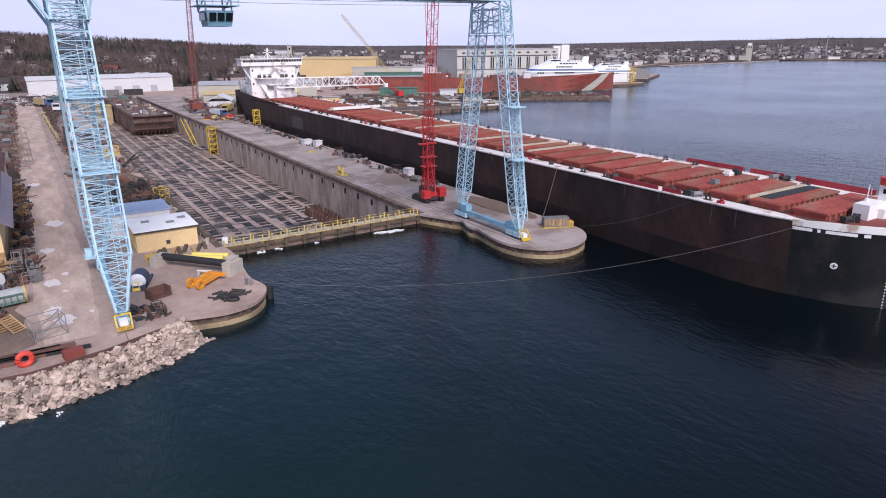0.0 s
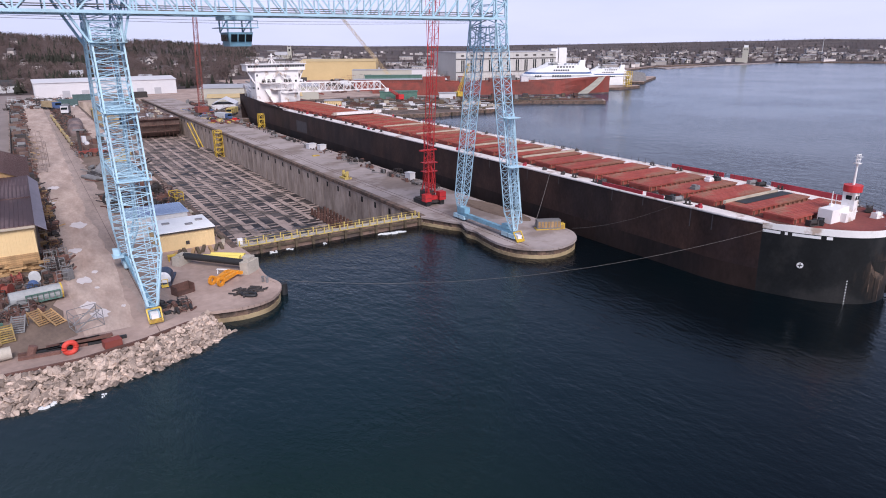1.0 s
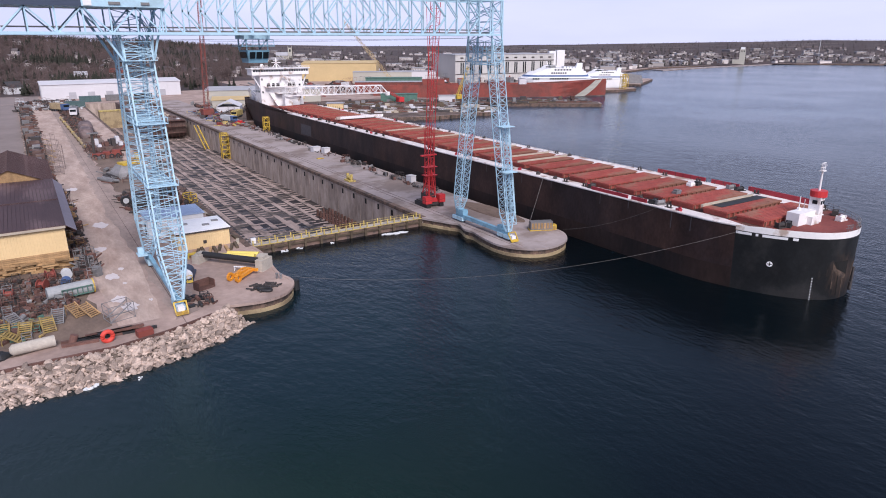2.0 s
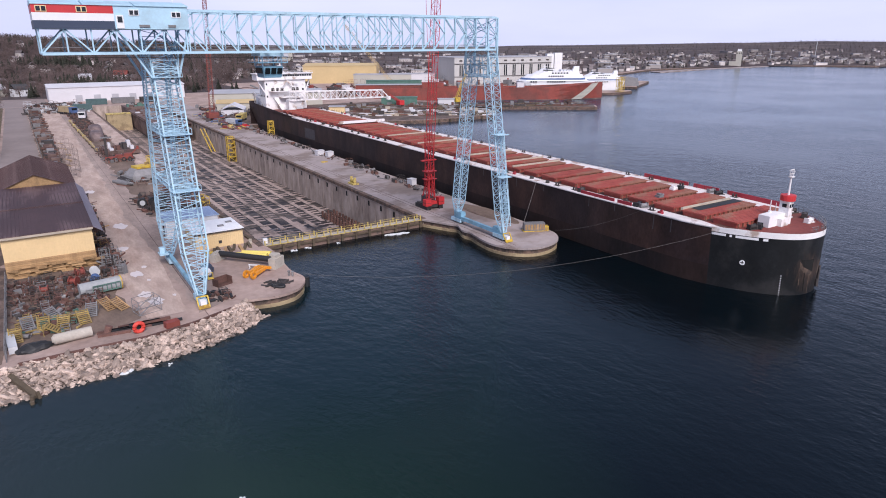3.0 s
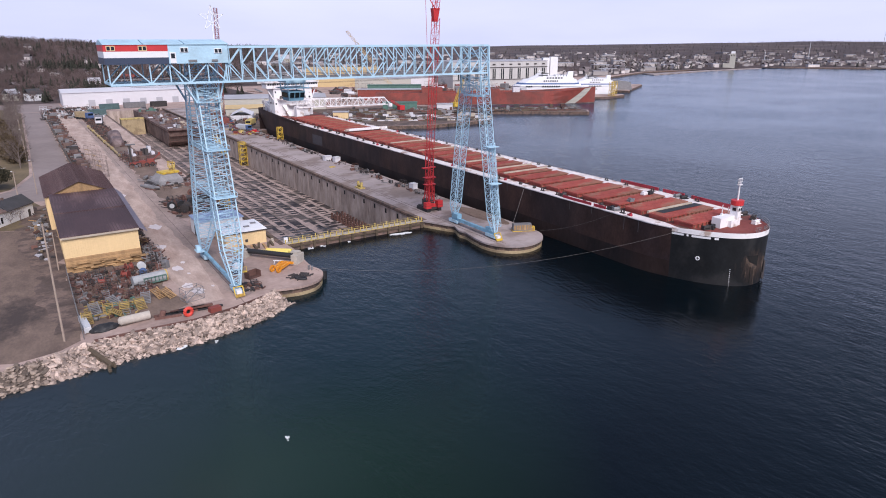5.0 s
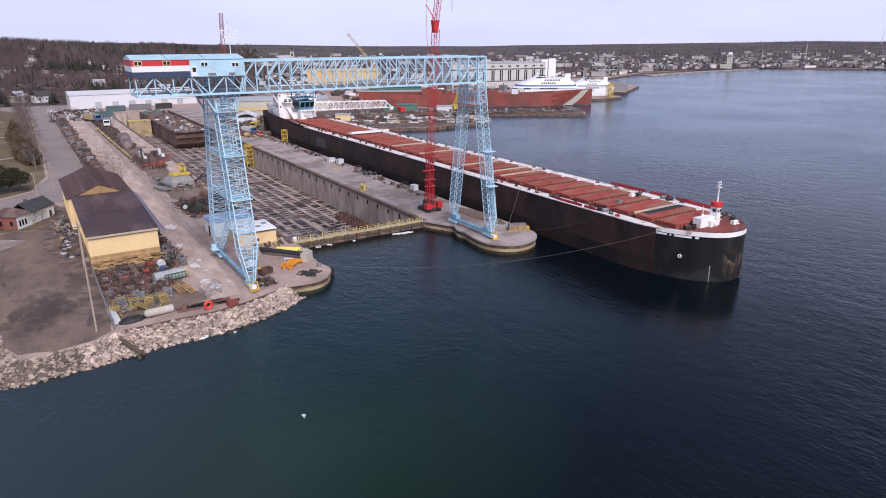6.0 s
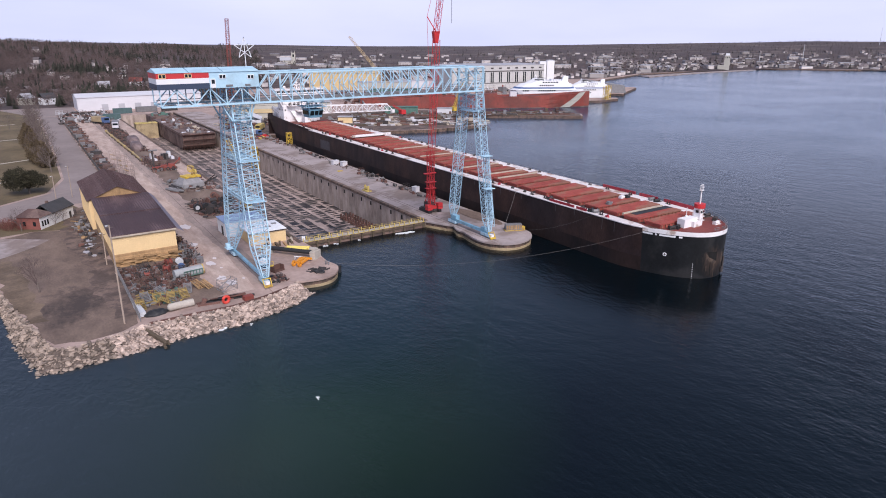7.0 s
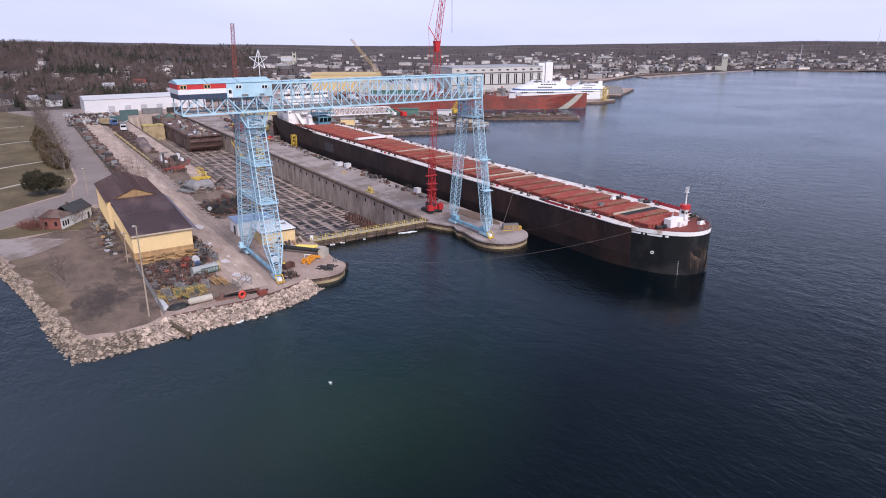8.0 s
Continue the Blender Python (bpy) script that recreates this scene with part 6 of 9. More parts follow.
def ferry(x, y, s, rz, label):
    """A sleek ferry: raked tiers, a blue band and rows of dark windows."""
    f = thing("ferry", x, y, 0, label, "ferry", rz)

    def tier(name, xa0, xb0, xa1, xb1, w, z0, z1, m):
        """A tier with raked ends, its corners drawn in at bow and stern."""
        v = []
        for z, xa, xb, ww in ((z0, xa0, xb0, w), (z1, xa1, xb1, w * 0.96)):
            v += [(px * s, py * s, z * s) for px, py in ((xa, -ww * 0.25), (xa + 5, -ww * 0.85), (xa + 10, -ww), (xb - 7, -ww), (xb - 2, -ww * 0.7), (xb, 0), (xb - 2, ww * 0.7), (xb - 7, ww), (xa + 10, ww), (xa + 5, ww * 0.85), (xa, ww * 0.25))]
        n = 11
        return part(name, Shape().add(v, [(i, (i + 1) % n, n + (i + 1) % n, n + i) for i in range(n)] + [tuple(range(n - 1, -1, -1)), tuple(range(n, 2 * n))]), m, f)

    tier("hull", 8, 62, 0, 66, 12, 0, 13.6, M_WHITE)
    tier("rail_deck", 1.5, 65, 2.5, 64, 12.2, 13.6, 14.9, M_WHITE)
    tier("blue_stripe", 3.5, 63, 5, 62, 11.9, 14.9, 16.3, M_BLUEPAINT)
    tier("deck_tier", 6, 61.5, 10.5, 60, 11.6, 16.3, 19.2, M_WHITE)
    tier("deck_tier", 14, 58, 19, 56, 10.4, 19.2, 21.9, M_WHITE)
    tier("bridge", 20, 34, 23, 33, 9.2, 21.9, 24.2, M_WHITE)
    part("bridge_window", Shape().box(22.4 * s, 31 * s, -9.3 * s, -9.1 * s, 22.6 * s, 23.5 * s), M_GLASS, f)
    for z, x0, n, st in ((18.0, 27, 7, 2.0), (13.4, 26, 8, 2.1), (13.4, 11, 3, 2.1), (9.6, 27, 5, 2.0), (20.6, 30, 6, 2.6)):
        for i in range(n):
            ww = 12.25 if 13 < z < 14 else 12.0 if z < 13 else 11.6 if z < 19 else 10.4
            part("window", Shape().box((x0 + i * st) * s, (x0 + i * st + st * 0.62) * s, -ww * s - 0.08, -ww * s + 0.6, (z - 0.55) * s, (z + 0.55) * s), M_GLASS, f)
    for i in range(5):
        part("roof_vent", Shape().box((39 + i * 2.6) * s, (40.4 + i * 2.6) * s, -7 * s, 3 * s, 21.9 * s, (23.3 - 0.1 * i) * s), M_WHITE, f)
    part("funnel", Shape().add([(50 * s, -2.5 * s, 21 * s), (56 * s, -2.5 * s, 21 * s), (56 * s, 2.5 * s, 21 * s), (50 * s, 2.5 * s, 21 * s), (52 * s, -1.8 * s, 26 * s), (56.5 * s, -1.8 * s, 26 * s), (56.5 * s, 1.8 * s, 26 * s), (52 * s, 1.8 * s, 26 * s)], [(0, 1, 5, 4), (1, 2, 6, 5), (2, 3, 7, 6), (3, 0, 4, 7), (4, 5, 6, 7)]), M_WHITE, f)
    part("mast", Shape().beam((26 * s, 0, 24 * s), (24.6 * s, 0, 27.6 * s), 0.5 * s).beam((23.6 * s, 0, 26 * s), (28.4 * s, 0, 26 * s), 0.3 * s), M_WHITE, f)
    return f


ferry(363, 446, 1.0, -30, "white ferry with a blue band behind the red hull")
ferry(437, 452, 0.78, -30, "second white ferry moored beyond")
stk = thing("floating_dock", 489, 480, Q, "grey sloping floating dock wall at the harbour mouth", "dock", -35)
part("wall", Shape().add([(0, 0, 0), (52, 0, 0), (52, 12, 0), (0, 12, 0), (3, 0, 15), (50, 0, 8), (50, 12, 8), (3, 12, 15)], [(0, 1, 5, 4), (1, 2, 6, 5), (2, 3, 7, 6), (3, 0, 4, 7), (4, 5, 6, 7), (3, 2, 1, 0)]), M_GREY, stk)

# barge inside the dock
barge = thing("barge", 56.3, 379, -8.3, "rusty brown barge hull in the far end of the dock", "barge")
bh = Shape()
prof = [(4.5, 1.0), (1.6, 3.2), (0.3, 6.0), (0.0, 8.6), (0.0, 11.0)]
for (ya, za), (yb_, zb) in zip(prof, prof[1:]):
    bh.add([(-10, ya, za), (10, ya, za), (10, yb_, zb), (-10, yb_, zb)], [(0, 1, 2, 3)])
side = prof + [(100, 11.0), (100, 1.0)]
for x in (-10, 10):
    bh.add([(x, y, z) for y, z in side], [tuple(range(len(side)))])
bh.add([(-10, 0, 11), (10, 0, 11), (10, 100, 11), (-10, 100, 11), (-10, 100, 1), (10, 100, 1), (-10, 4.5, 1), (10, 4.5, 1)], [(0, 1, 2, 3), (3, 2, 5, 4), (4, 5, 7, 6)])
part("hull", bh, M_BARGE, barge)
for i in range(14):
    part("support_block", Shape().box(-9 + (i % 2) * 16, -7 + (i % 2) * 16, 6 + (i // 2) * 14, 8 + (i // 2) * 14, 0, 1), M_TIMBER, barge)
for i in range(16):
    for x in (-10.12, 10.0):
        part("side_frame", Shape().box(x, x + 0.12, 4 + i * 6, 4.3 + i * 6, 2, 11), M_BARGE, barge)
part("rubbing_band", Shape().box(-10.3, 10.3, -0.25, 100, 9.4, 9.9), M_RUST, barge)
rb_ = random.Random(12)
for i in range(60):
    x, y = rb_.uniform(-9, 7), rb_.uniform(1, 94)
    w, d, h = rb_.uniform(0.6, 3), rb_.uniform(0.8, 5), rb_.uniform(0.3, 1.8)
    part("deck_box", Shape().box(x, x + w, y, y + d, 11, 11 + h), rb_.choice([M_BARGE, M_GREY, M_RUST, M_CLADWHITE, M_BARGE, M_TIMBER_PALE]), barge)
for i in range(11):
    x = -10 + i * 2
    scf = Shape().beam((x, -1.4, 0), (x, -1.4, 11.8), 0.14)
    for z in (4, 7.4, 10.6):
        scf.box(x - 0.1, x + (2 if i < 10 else 0.1), -1.9, -0.4, z, z + 0.1)
    part("scaffold", scf, M_RUST, barge, "rusty scaffolding on the barge end")
blk = thing("dock_block", 30.5, 455, -8.3, "tan concrete block standing in the dock", "concrete block")
part("body", Shape().box(0, 14.5, 0, 8, 0, 10.6), M_TAN, blk)
part("top_rail", Shape().box(-0.2, 14.7, -0.2, 8.2, 10.6, 11.0), M_DIRTYYEL, blk)
for i in range(8):
    part("rib", Shape().box(0.5 + i * 1.85, 0.8 + i * 1.85, -0.2, 0, 0, 10.5), M_TAN, blk)
sec = thing("hull_section", 56, 488, -8.3, "dark steel hull section with loose gear on top", "hull section")
part("body", Shape().box(-9, 9, 0, 28, 0, 11.4), M_BARGE, sec)
for i in range(22):
    x, y = rb_.uniform(-8.5, 6), rb_.uniform(0.5, 25)
    part("deck_box", Shape().box(x, x + rb_.uniform(0.8, 3), y, y + rb_.uniform(0.8, 4), 11.4, 11.4 + rb_.uniform(0.4, 2.4)), rb_.choice([M_DKSTEEL, M_GREY, M_BARGE, M_GREEN]), sec)
for i, (x, y, w, m, lb) in enumerate(((14, 492, 12, M_TEAL, "dull teal container at the head of the yard"), (26, 534, 14, M_TEAL, "dull teal container by the warehouse"), (44, 538, 16, M_GREY, "grey site container by the warehouse"), (64, 536, 12, M_DKSTEEL, "dark container by the warehouse"))):
    cn = thing("container", x, y, Q, lb, "container", rz=-6 + i * 4, group="yard containers")
    part("body", sheeted(0, w, 0, 5, 0.15, 4.2, 0.9, 0.06), m, cn)
    part("base_rail", Shape().box(0, w, -0.1, 5.1, 0, 0.15), M_DKSTEEL, cn)

# ---- rubble bank along the water ----
SHORE = [(15.5, 87.2), (11, 83.4), (4, 80.2), (-5.6, 78.0), (-14, 77.8), (-22, 77.2), (-30, 75.6), (-37.5, 74.6), (-43.2, 75.6), (-46.4, 88), (-49.0, 113), (-53.4, 134), (-63.5, 174), (-100, 236)]
bank = thing("rubble_bank", 0, 0, 0, "sloping bank of broken pale limestone rubble at the waterline", "rubble bank", kind="structure")
# the bed's dark colour carries the shade of the gaps between stones
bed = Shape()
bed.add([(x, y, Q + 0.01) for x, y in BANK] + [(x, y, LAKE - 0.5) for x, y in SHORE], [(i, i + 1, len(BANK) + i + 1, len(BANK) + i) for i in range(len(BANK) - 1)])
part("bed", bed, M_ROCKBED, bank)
rr = random.Random(21)


def rock_shape(r):
    """A broken angular block."""
    bm = bmesh.new()
    bmesh.ops.create_icosphere(bm, subdivisions=1, radius=1)
    for v in bm.verts:
        v.co *= 0.45 + 0.44 / max(abs(v.co.x), abs(v.co.y), abs(v.co.z))
        v.co *= 1 + r.uniform(-0.2, 0.16)
        v.co.x *= 1.12
        v.co.z *= 0.85
    return bm


rock_meshes = []
for i in range(9):
    me = mesh_of(rock_shape(rr), "rock")
    me.materials.append(M_ROCK)
    rock_meshes.append(me)


def bank_point(u, v):
    i = min(len(BANK) - 2, int(u))
    k = u - i
    a = Vector(BANK[i]).lerp(Vector(BANK[i + 1]), k)
    b = Vector(SHORE[i]).lerp(Vector(SHORE[i + 1]), k)
    p = a.lerp(b, v)
    return p.x, p.y, (Q + 0.1) * (1 - v) + (LAKE - 0.35) * v


lengths = [math.hypot(BANK[i + 1][0] - BANK[i][0], BANK[i + 1][1] - BANK[i][1]) for i in range(len(BANK) - 1)]


def bank_u(lo, hi):
    seg = rr.choices(range(lo, hi), weights=lengths[lo:hi])[0]
    return seg + rr.random()


for i in range(300):
    x, y, z = bank_point(bank_u(0, 6), rr.uniform(0.06, 1.0))
    ob = part("rock", rock_meshes[i % 9], M_ROCK, bank)
    s = rr.uniform(0.36, 0.62) * (1.3 if rr.random() < 0.25 else 0.85)
    ob.matrix_basis = pose(x, y, z + 0.1, rr.uniform(-45, 45), rr.uniform(-45, 45), rr.uniform(0, 360)) @ Matrix.Diagonal((s * rr.uniform(0.8, 1.8), s, s * rr.uniform(0.45, 1), 1))
raw = [([tuple(v.co) for v in me.vertices], [tuple(p.vertices) for p in me.polygons]) for me in rock_meshes]
for nm, lo, hi, n, stone in (("loose_rocks", 0, 6, 3000, M_ROCK), ("old_rocks", 6, len(BANK) - 2, 4200, M_ROCKOLD)):
    rest = Shape()
    for i in range(n):
        x, y, z = bank_point(bank_u(lo, hi), rr.uniform(-0.04, 1.05))
        s = rr.uniform(0.1, 0.32) if rr.random() < 0.87 else rr.uniform(0.32, 0.62)
        lie = 60 if lo == 0 else 28
        m = pose(x, y, z + 0.06, rr.uniform(-lie, lie), rr.uniform(-lie, lie), rr.uniform(0, 360)) @ Matrix.Diagonal((s * rr.uniform(0.7, 1.8), s, s * rr.uniform(0.5, 1), 1))
        vs, fs = raw[i % 9]
        rest.add([m @ Vector(v) for v in vs], fs)
    rme = bpy.data.meshes.new(nm)
    rme.from_pydata(rest.v, [], rest.f)
    tagged(part(nm, rme, stone, bank), kind="stuff")

# red-brown timber kerb along the top of the bank, old piles at its end
kerb = Shape()
for (x0, y0), (x1, y1) in zip(BANK[1:6], BANK[2:6]):
    kerb.beam((x0, y0 + 0.8, Q + 0.2), (x1, y1 + 0.8, Q + 0.2), 0.4)
tagged(part("bank_kerb", kerb, M_RUST), "rusty steel kerb along the bank top", "kerb", kind="structure")
for x, y, h, l in ((-22.2, 79.5, 1.6, 0), (-21.2, 76.4, 1.2, 8), (-20.8, 75.3, 0.9, -6)):
    lone("pile", Shape().tube((0, 0, -2), (math.sin(radians(l)) * 2, 0, h), 0.3, 9), M_TIMBER, x, y, 0, "dark timber pile at the water's edge", "pile", group="old piles")
lone("fallen_timber", Shape().beam((0, -3.4, 0.35), (0, 2.6, 1.9), 0.75, 0.5).beam((0.3, -3.6, -0.4), (0.2, -3.3, 1.0), 0.4), M_TIMBER, -22.0, 79.6, LAKE, "old dark timber baulk lying down the rubble bank", "timber baulk", rz=28)

# ---- fence and poles ----
M_POLE = mat("pale_pole_timber", (0.34, 0.27, 0.22), 0.9, var=0.2, scale=0.8)
fence = thing("fence", -23.6, 86.5, Q, "grey chain-link fence between yard and open ground", "fence", kind="structure")
fpost = Shape().tube((0, 0, 0), (0, 0, 2.2), 0.06, 6).data("post")
for i in range(15):
    part("post", fpost, M_GREY, fence).location = (0, i * 2.8, 0)
for z in (0.15, 1.1, 2.15):
    part("rail", Shape().beam((0, 0, z), (0, 39.5, z), 0.05), M_GREY, fence)
wire = Shape()
for i in range(130):
    wire.beam((0, i * 0.3, 0.15), (0, min(39.5, i * 0.3 + 2.0), 2.15), 0.022)
    wire.beam((0, i * 0.3, 2.15), (0, min(39.5, i * 0.3 + 2.0), 0.15), 0.022)
tagged(part("wire_mesh", wire, M_GREY, fence), kind="stuff")
fence_b = thing("fence", -11.6, 214, Q, "dark fence beside the road with scrap behind it", "fence", kind="structure")
for i in range(72):
    part("post", fpost, M_DKSTEEL, fence_b).location = (-0.01 * i, i * 4.1, 0)
part("panel", Shape().add([(0, 0, 0.1), (-0.72, 292, 0.1), (-0.72, 292, 1.9), (0, 0, 1.9), (0.06, 0, 0.1), (-0.66, 292, 0.1), (-0.66, 292, 1.9), (0.06, 0, 1.9)], [(0, 1, 2, 3), (4, 7, 6, 5), (0, 4, 5, 1), (3, 2, 6, 7)]), M_DKSTEEL, fence_b)


def pole(x, y, h, label="weathered timber utility pole", r=0.17):
    p = thing("utility_pole", x, y, Q, label, "utility pole", group="utility poles")
    part("shaft", Shape().tube((0, 0, 0), (0.15, 0, h), r, 9, r * 0.65), M_POLE, p)
    part("cross_arm", Shape().beam((-0.8, 0, h - 0.5), (0.9, 0, h - 0.5), 0.12), M_BARK, p)
    part("lamp", Shape().box(-0.6, -0.1, -0.15, 0.15, h - 0.2, h - 0.02), M_GALV, p)


pole(-26.6, 87.6, 21.7, r=0.2)
pole(-25.0, 131, 9)
pole(-26.2, 225, 12)
pole(-31.8, 217.8, 10)
for i in range(6):
    pole(-27.5 - i * 0.3, 300 + i * 42, 10)

# ---- west dock head: pipes, blocks, gear ----
pipe = thing("steel_pipe", 19.2, 111.8, Q, "long black steel pipe resting on concrete blocks", "pipe", rz=-51)
part("shell", Shape().tube((-6.5, 0, 1.5), (6.5, 0, 1.5), 0.62, 18), M_TARP, pipe)
for i, (x, y, rz) in enumerate(((14.6, 117.0, -51), (23.8, 105.8, -51))):
    lone("concrete_block", Shape().box(-0.8, 0.8, -1.7, 1.7, 0, 2.2 if i else 1.7).box(-0.5, 0.5, -0.9, 0.9, 2.2 if i else 1.7, 2.8 if i else 2.0), M_CONC, x, y, Q, "pale concrete block holding the pipe end", "concrete block", rz=rz, group="concrete blocks")
lone("pontoon", Shape().tube((-3.6, 0, 0.6), (3.6, 0, 0.6), 0.6, 16).tube((-2.6, 1.4, 0.6), (3.9, 1.4, 0.6), 0.6, 16), M_FLOAT, 21.2, 114.6, Q, "two bright yellow pipe floats lying together", "pipe float", rz=-38, smooth=False)
lone("concrete_block", Shape().box(-0.9, 0.9, -0.8, 0.8, 0, 1.4), M_CONC, 25.0, 110.6, Q, "pale concrete block at the dock head", "concrete block", rz=-40, group="concrete blocks")
grap = thing("lifting_clevis", 18.9, 103.4, Q, "orange-yellow steel lifting gear with two ring eyes", "lifting gear", rz=35)
for dy in (-0.9, 0.9):
    ring = Shape()
    for i in range(14):
        a, b = 2 * math.pi * i / 14, 2 * math.pi * (i + 1) / 14
        ring.beam((-2.2 + 0.62 * math.cos(a), dy, 0.75 + 0.62 * math.sin(a)), (-2.2 + 0.62 * math.cos(b), dy, 0.75 + 0.62 * math.sin(b)), 0.42)
    part("ring_eye", ring, M_ORANGE, grap)
    part("arm", Shape().beam((-1.6, dy, 0.75), (2.6, dy * 0.4, 0.8), 0.55), M_ORANGE, grap)
part("cross_bar", Shape().beam((2.4, -1.6, 0.9), (2.6, 1.8, 0.7), 0.5).beam((0.6, 1.6, 0.5), (3.4, 2.4, 0.5), 0.45), M_ORANGE, grap)
lone("trestle", Shape().box(-1.2, 1.2, -0.15, 0.15, 0.7, 0.85).beam((-1, -0.3, 0), (-1, 0, 0.8), 0.1).beam((1, -0.3, 0), (1, 0, 0.8), 0.1).beam((-1, 0.3, 0), (-1, 0, 0.8), 0.1).beam((1, 0.3, 0), (1, 0, 0.8), 0.1), M_WHITE, 19.6, 107.4, Q, "small white steel trestle", "trestle", rz=-40)
chn = Shape()
rc_ = random.Random(5)
for i in range(46):
    x, y = rc_.gauss(0, 1.3), rc_.gauss(0, 0.9)
    chn.beam((x, y, rc_.uniform(0, 0.4)), (x + rc_.uniform(-1.6, 1.6), y + rc_.uniform(-1.2, 1.2), rc_.uniform(0, 0.35)), rc_.uniform(0.12, 0.3))
lone("chain_heap", chn, M_DKSTEEL, 20.6, 96.2, Q, "heap of dark chain and rope on the dock head", "chain heap", kind="stuff")
tyre_f = Shape()
tyre_f.sweep([(1.3 * math.cos(2 * math.pi * i / 20), 0.6 * math.sin(2 * math.pi * i / 20), 0.3) for i in range(21)], 0.26, 8)
lone("tyre_fender", tyre_f, M_TARP, 20.2, 94.4, Q, "black rubber tyre fender lying flat", "tyre fender", rz=-50)
lone("fender", Shape().tube((0, 0, -1.4), (0, 0, 1.2), 0.7, 12), M_TARP, 26.9, 97.4, 1.2, "black rubber fender hung on the wall", "fender")
for x, y in ((24.6, 98.6), (24.1, 99.3)):
    lone("bollard", Shape().tube((0, 0, 0), (0, 0, 0.9), 0.2, 10).tube((0, 0, 0.8), (0, 0, 1.0), 0.3, 10), M_GREY, x, y, Q + 0.05, "short pale mooring bollard", "bollard", group="bollards")
tk = thing("tank", 10.6, 109.5, Q, "dark blue horizontal tank with a white domed end", "tank", rz=72)
part("shell", Shape().tube((-3.5, 0, 1.4), (-0.6, 0, 1.4), 1.25, 20), M_NAVY, tk)
part("end_cap", Shape().tube((-3.5, 0, 1.45), (-4.0, 0, 1.45), 1.2, 20, 0.8), M_WHITE, tk, "white tank end")
part("skid", Shape().box(-4.1, 3, -1.1, 1.1, 0, 0.35).box(-4.05, -3.6, -1.1, 1.1, 0.3, 0.9), M_NAVY, tk)
lone("scrap_bin", Shape().box(-1.6, 1.6, -0.9, 0.9, 0, 0.15).box(-1.6, -1.5, -0.9, 0.9, 0, 1.5).box(1.5, 1.6, -0.9, 0.9, 0, 1.5).box(-1.6, 1.6, 0.8, 0.9, 0, 1.5), M_RUST, 11.6, 101.6, Q, "rusty open steel bin", "bin", rz=20)
lone("steel_plate", Shape().box(-1.6, 1.6, -0.5, 0.5, 0, 0.25), M_TARP, 9.6, 97.4, Q, "black steel trough on the ground", "trough", rz=-60)
for i in range(9):
    lone("timber_baulk", Shape().box(-1.9, 1.9, -0.3, 0.3, 0, 0.5), M_TIMBER if i % 3 else M_WOOD, 14.2 + i * 1.15, 122.2 + (i % 3) * 0.7, Q, "dark squared timber baulk", "timber baulk", rz=62 + (i * 37 % 25), group="timber baulks")
for i in range(12):
    lone("timber_baulk", Shape().box(-0.35, 0.35, -1.6, 1.6, 0, 0.45), M_TIMBER_PALE if i % 4 == 0 else M_TIMBER, 24.4 + (i % 2) * 0.5, 126 + i * 3.7, Q, "weathered baulk beside the dock edge", "timber baulk", rz=(i * 47 % 30) - 15, group="dock edge baulks")
lone("yellow_stand", Shape().box(-0.9, 0.9, -0.6, 0.6, 0.9, 1.05).beam((-0.8, -0.5, 0), (-0.8, -0.5, 1), 0.14).beam((0.8, -0.5, 0), (0.8, -0.5, 1), 0.14).beam((-0.8, 0.5, 0), (-0.8, 0.5, 1), 0.14).beam((0.8, 0.5, 0), (0.8, 0.5, 1), 0.14), M_YELLOW, 13.6, 120, Q, "small yellow steel stand", "stand")
lone("sign_box", Shape().box(-0.5, 0.5, -0.3, 0.3, 0, 1.3), M_WHITE, 27.0, 123.0, Q, "white cabinet beside the dock gate", "cabinet")

# ---- yard south of the sheds ----
gt = thing("tank", -8.6, 110, Q, "grey cylindrical tank with a green framed panel, lying on the ground", "tank", rz=8)
part("shell", Shape().tube((-3.6, 0, 1.25), (3.4, 0, 1.25), 1.2, 20), M_TANKGREY, gt)
part("end_ring", Shape().tube((3.4, 0, 1.25), (3.6, 0, 1.25), 1.28, 20), M_YELLOW, gt)
gp = part("panel_frame", Shape().box(-1.6, 3.2, -1.42, -1.18, 0.5, 0.62).box(-1.6, 3.2, -1.42, -1.18, 1.75, 1.87), M_GREEN, gt, "green steel frame")
for i in range(7):
    part("bar", Shape().box(-1.6 + i * 0.78, -1.48 + i * 0.78, -1.4, -1.2, 0.5, 1.87), M_GREEN, gp)
lone("tank", Shape().tube((-2.6, 0, 0.85), (2.6, 0, 0.85), 0.82, 20).tube((-3.0, 0, 0.85), (-2.6, 0, 0.85), 0.4, 20, 0.82), M_CONC, -14.6, 89.6, Q, "dirty white cylindrical tank lying by the bank", "tank", rz=4)
lone("drum", Shape().tube((0, 0, 0), (0.5, 0.1, 1.2), 0.55, 12), M_RUST, -10.0, 89.4, Q, "rust-red steel drum beside the tank", "drum")
tp = bmesh.new()
bmesh.ops.create_icosphere(tp, subdivisions=3, radius=1)
for v in tp.verts:
    n_ = noise.noise(v.co * 2.3) * 0.25
    v.co = Vector((v.co.x * (2.6 + n_), v.co.y * (1.5 + n_), max(0, v.co.z) * (1.0 + n_)))
lone("rubber_hose", mesh_of(tp, "rubber_hose"), M_TARP, -20.0, 89.4, Q, "thick black rubber hose coiled in a heap", "hose", rz=10)
by = Shape()
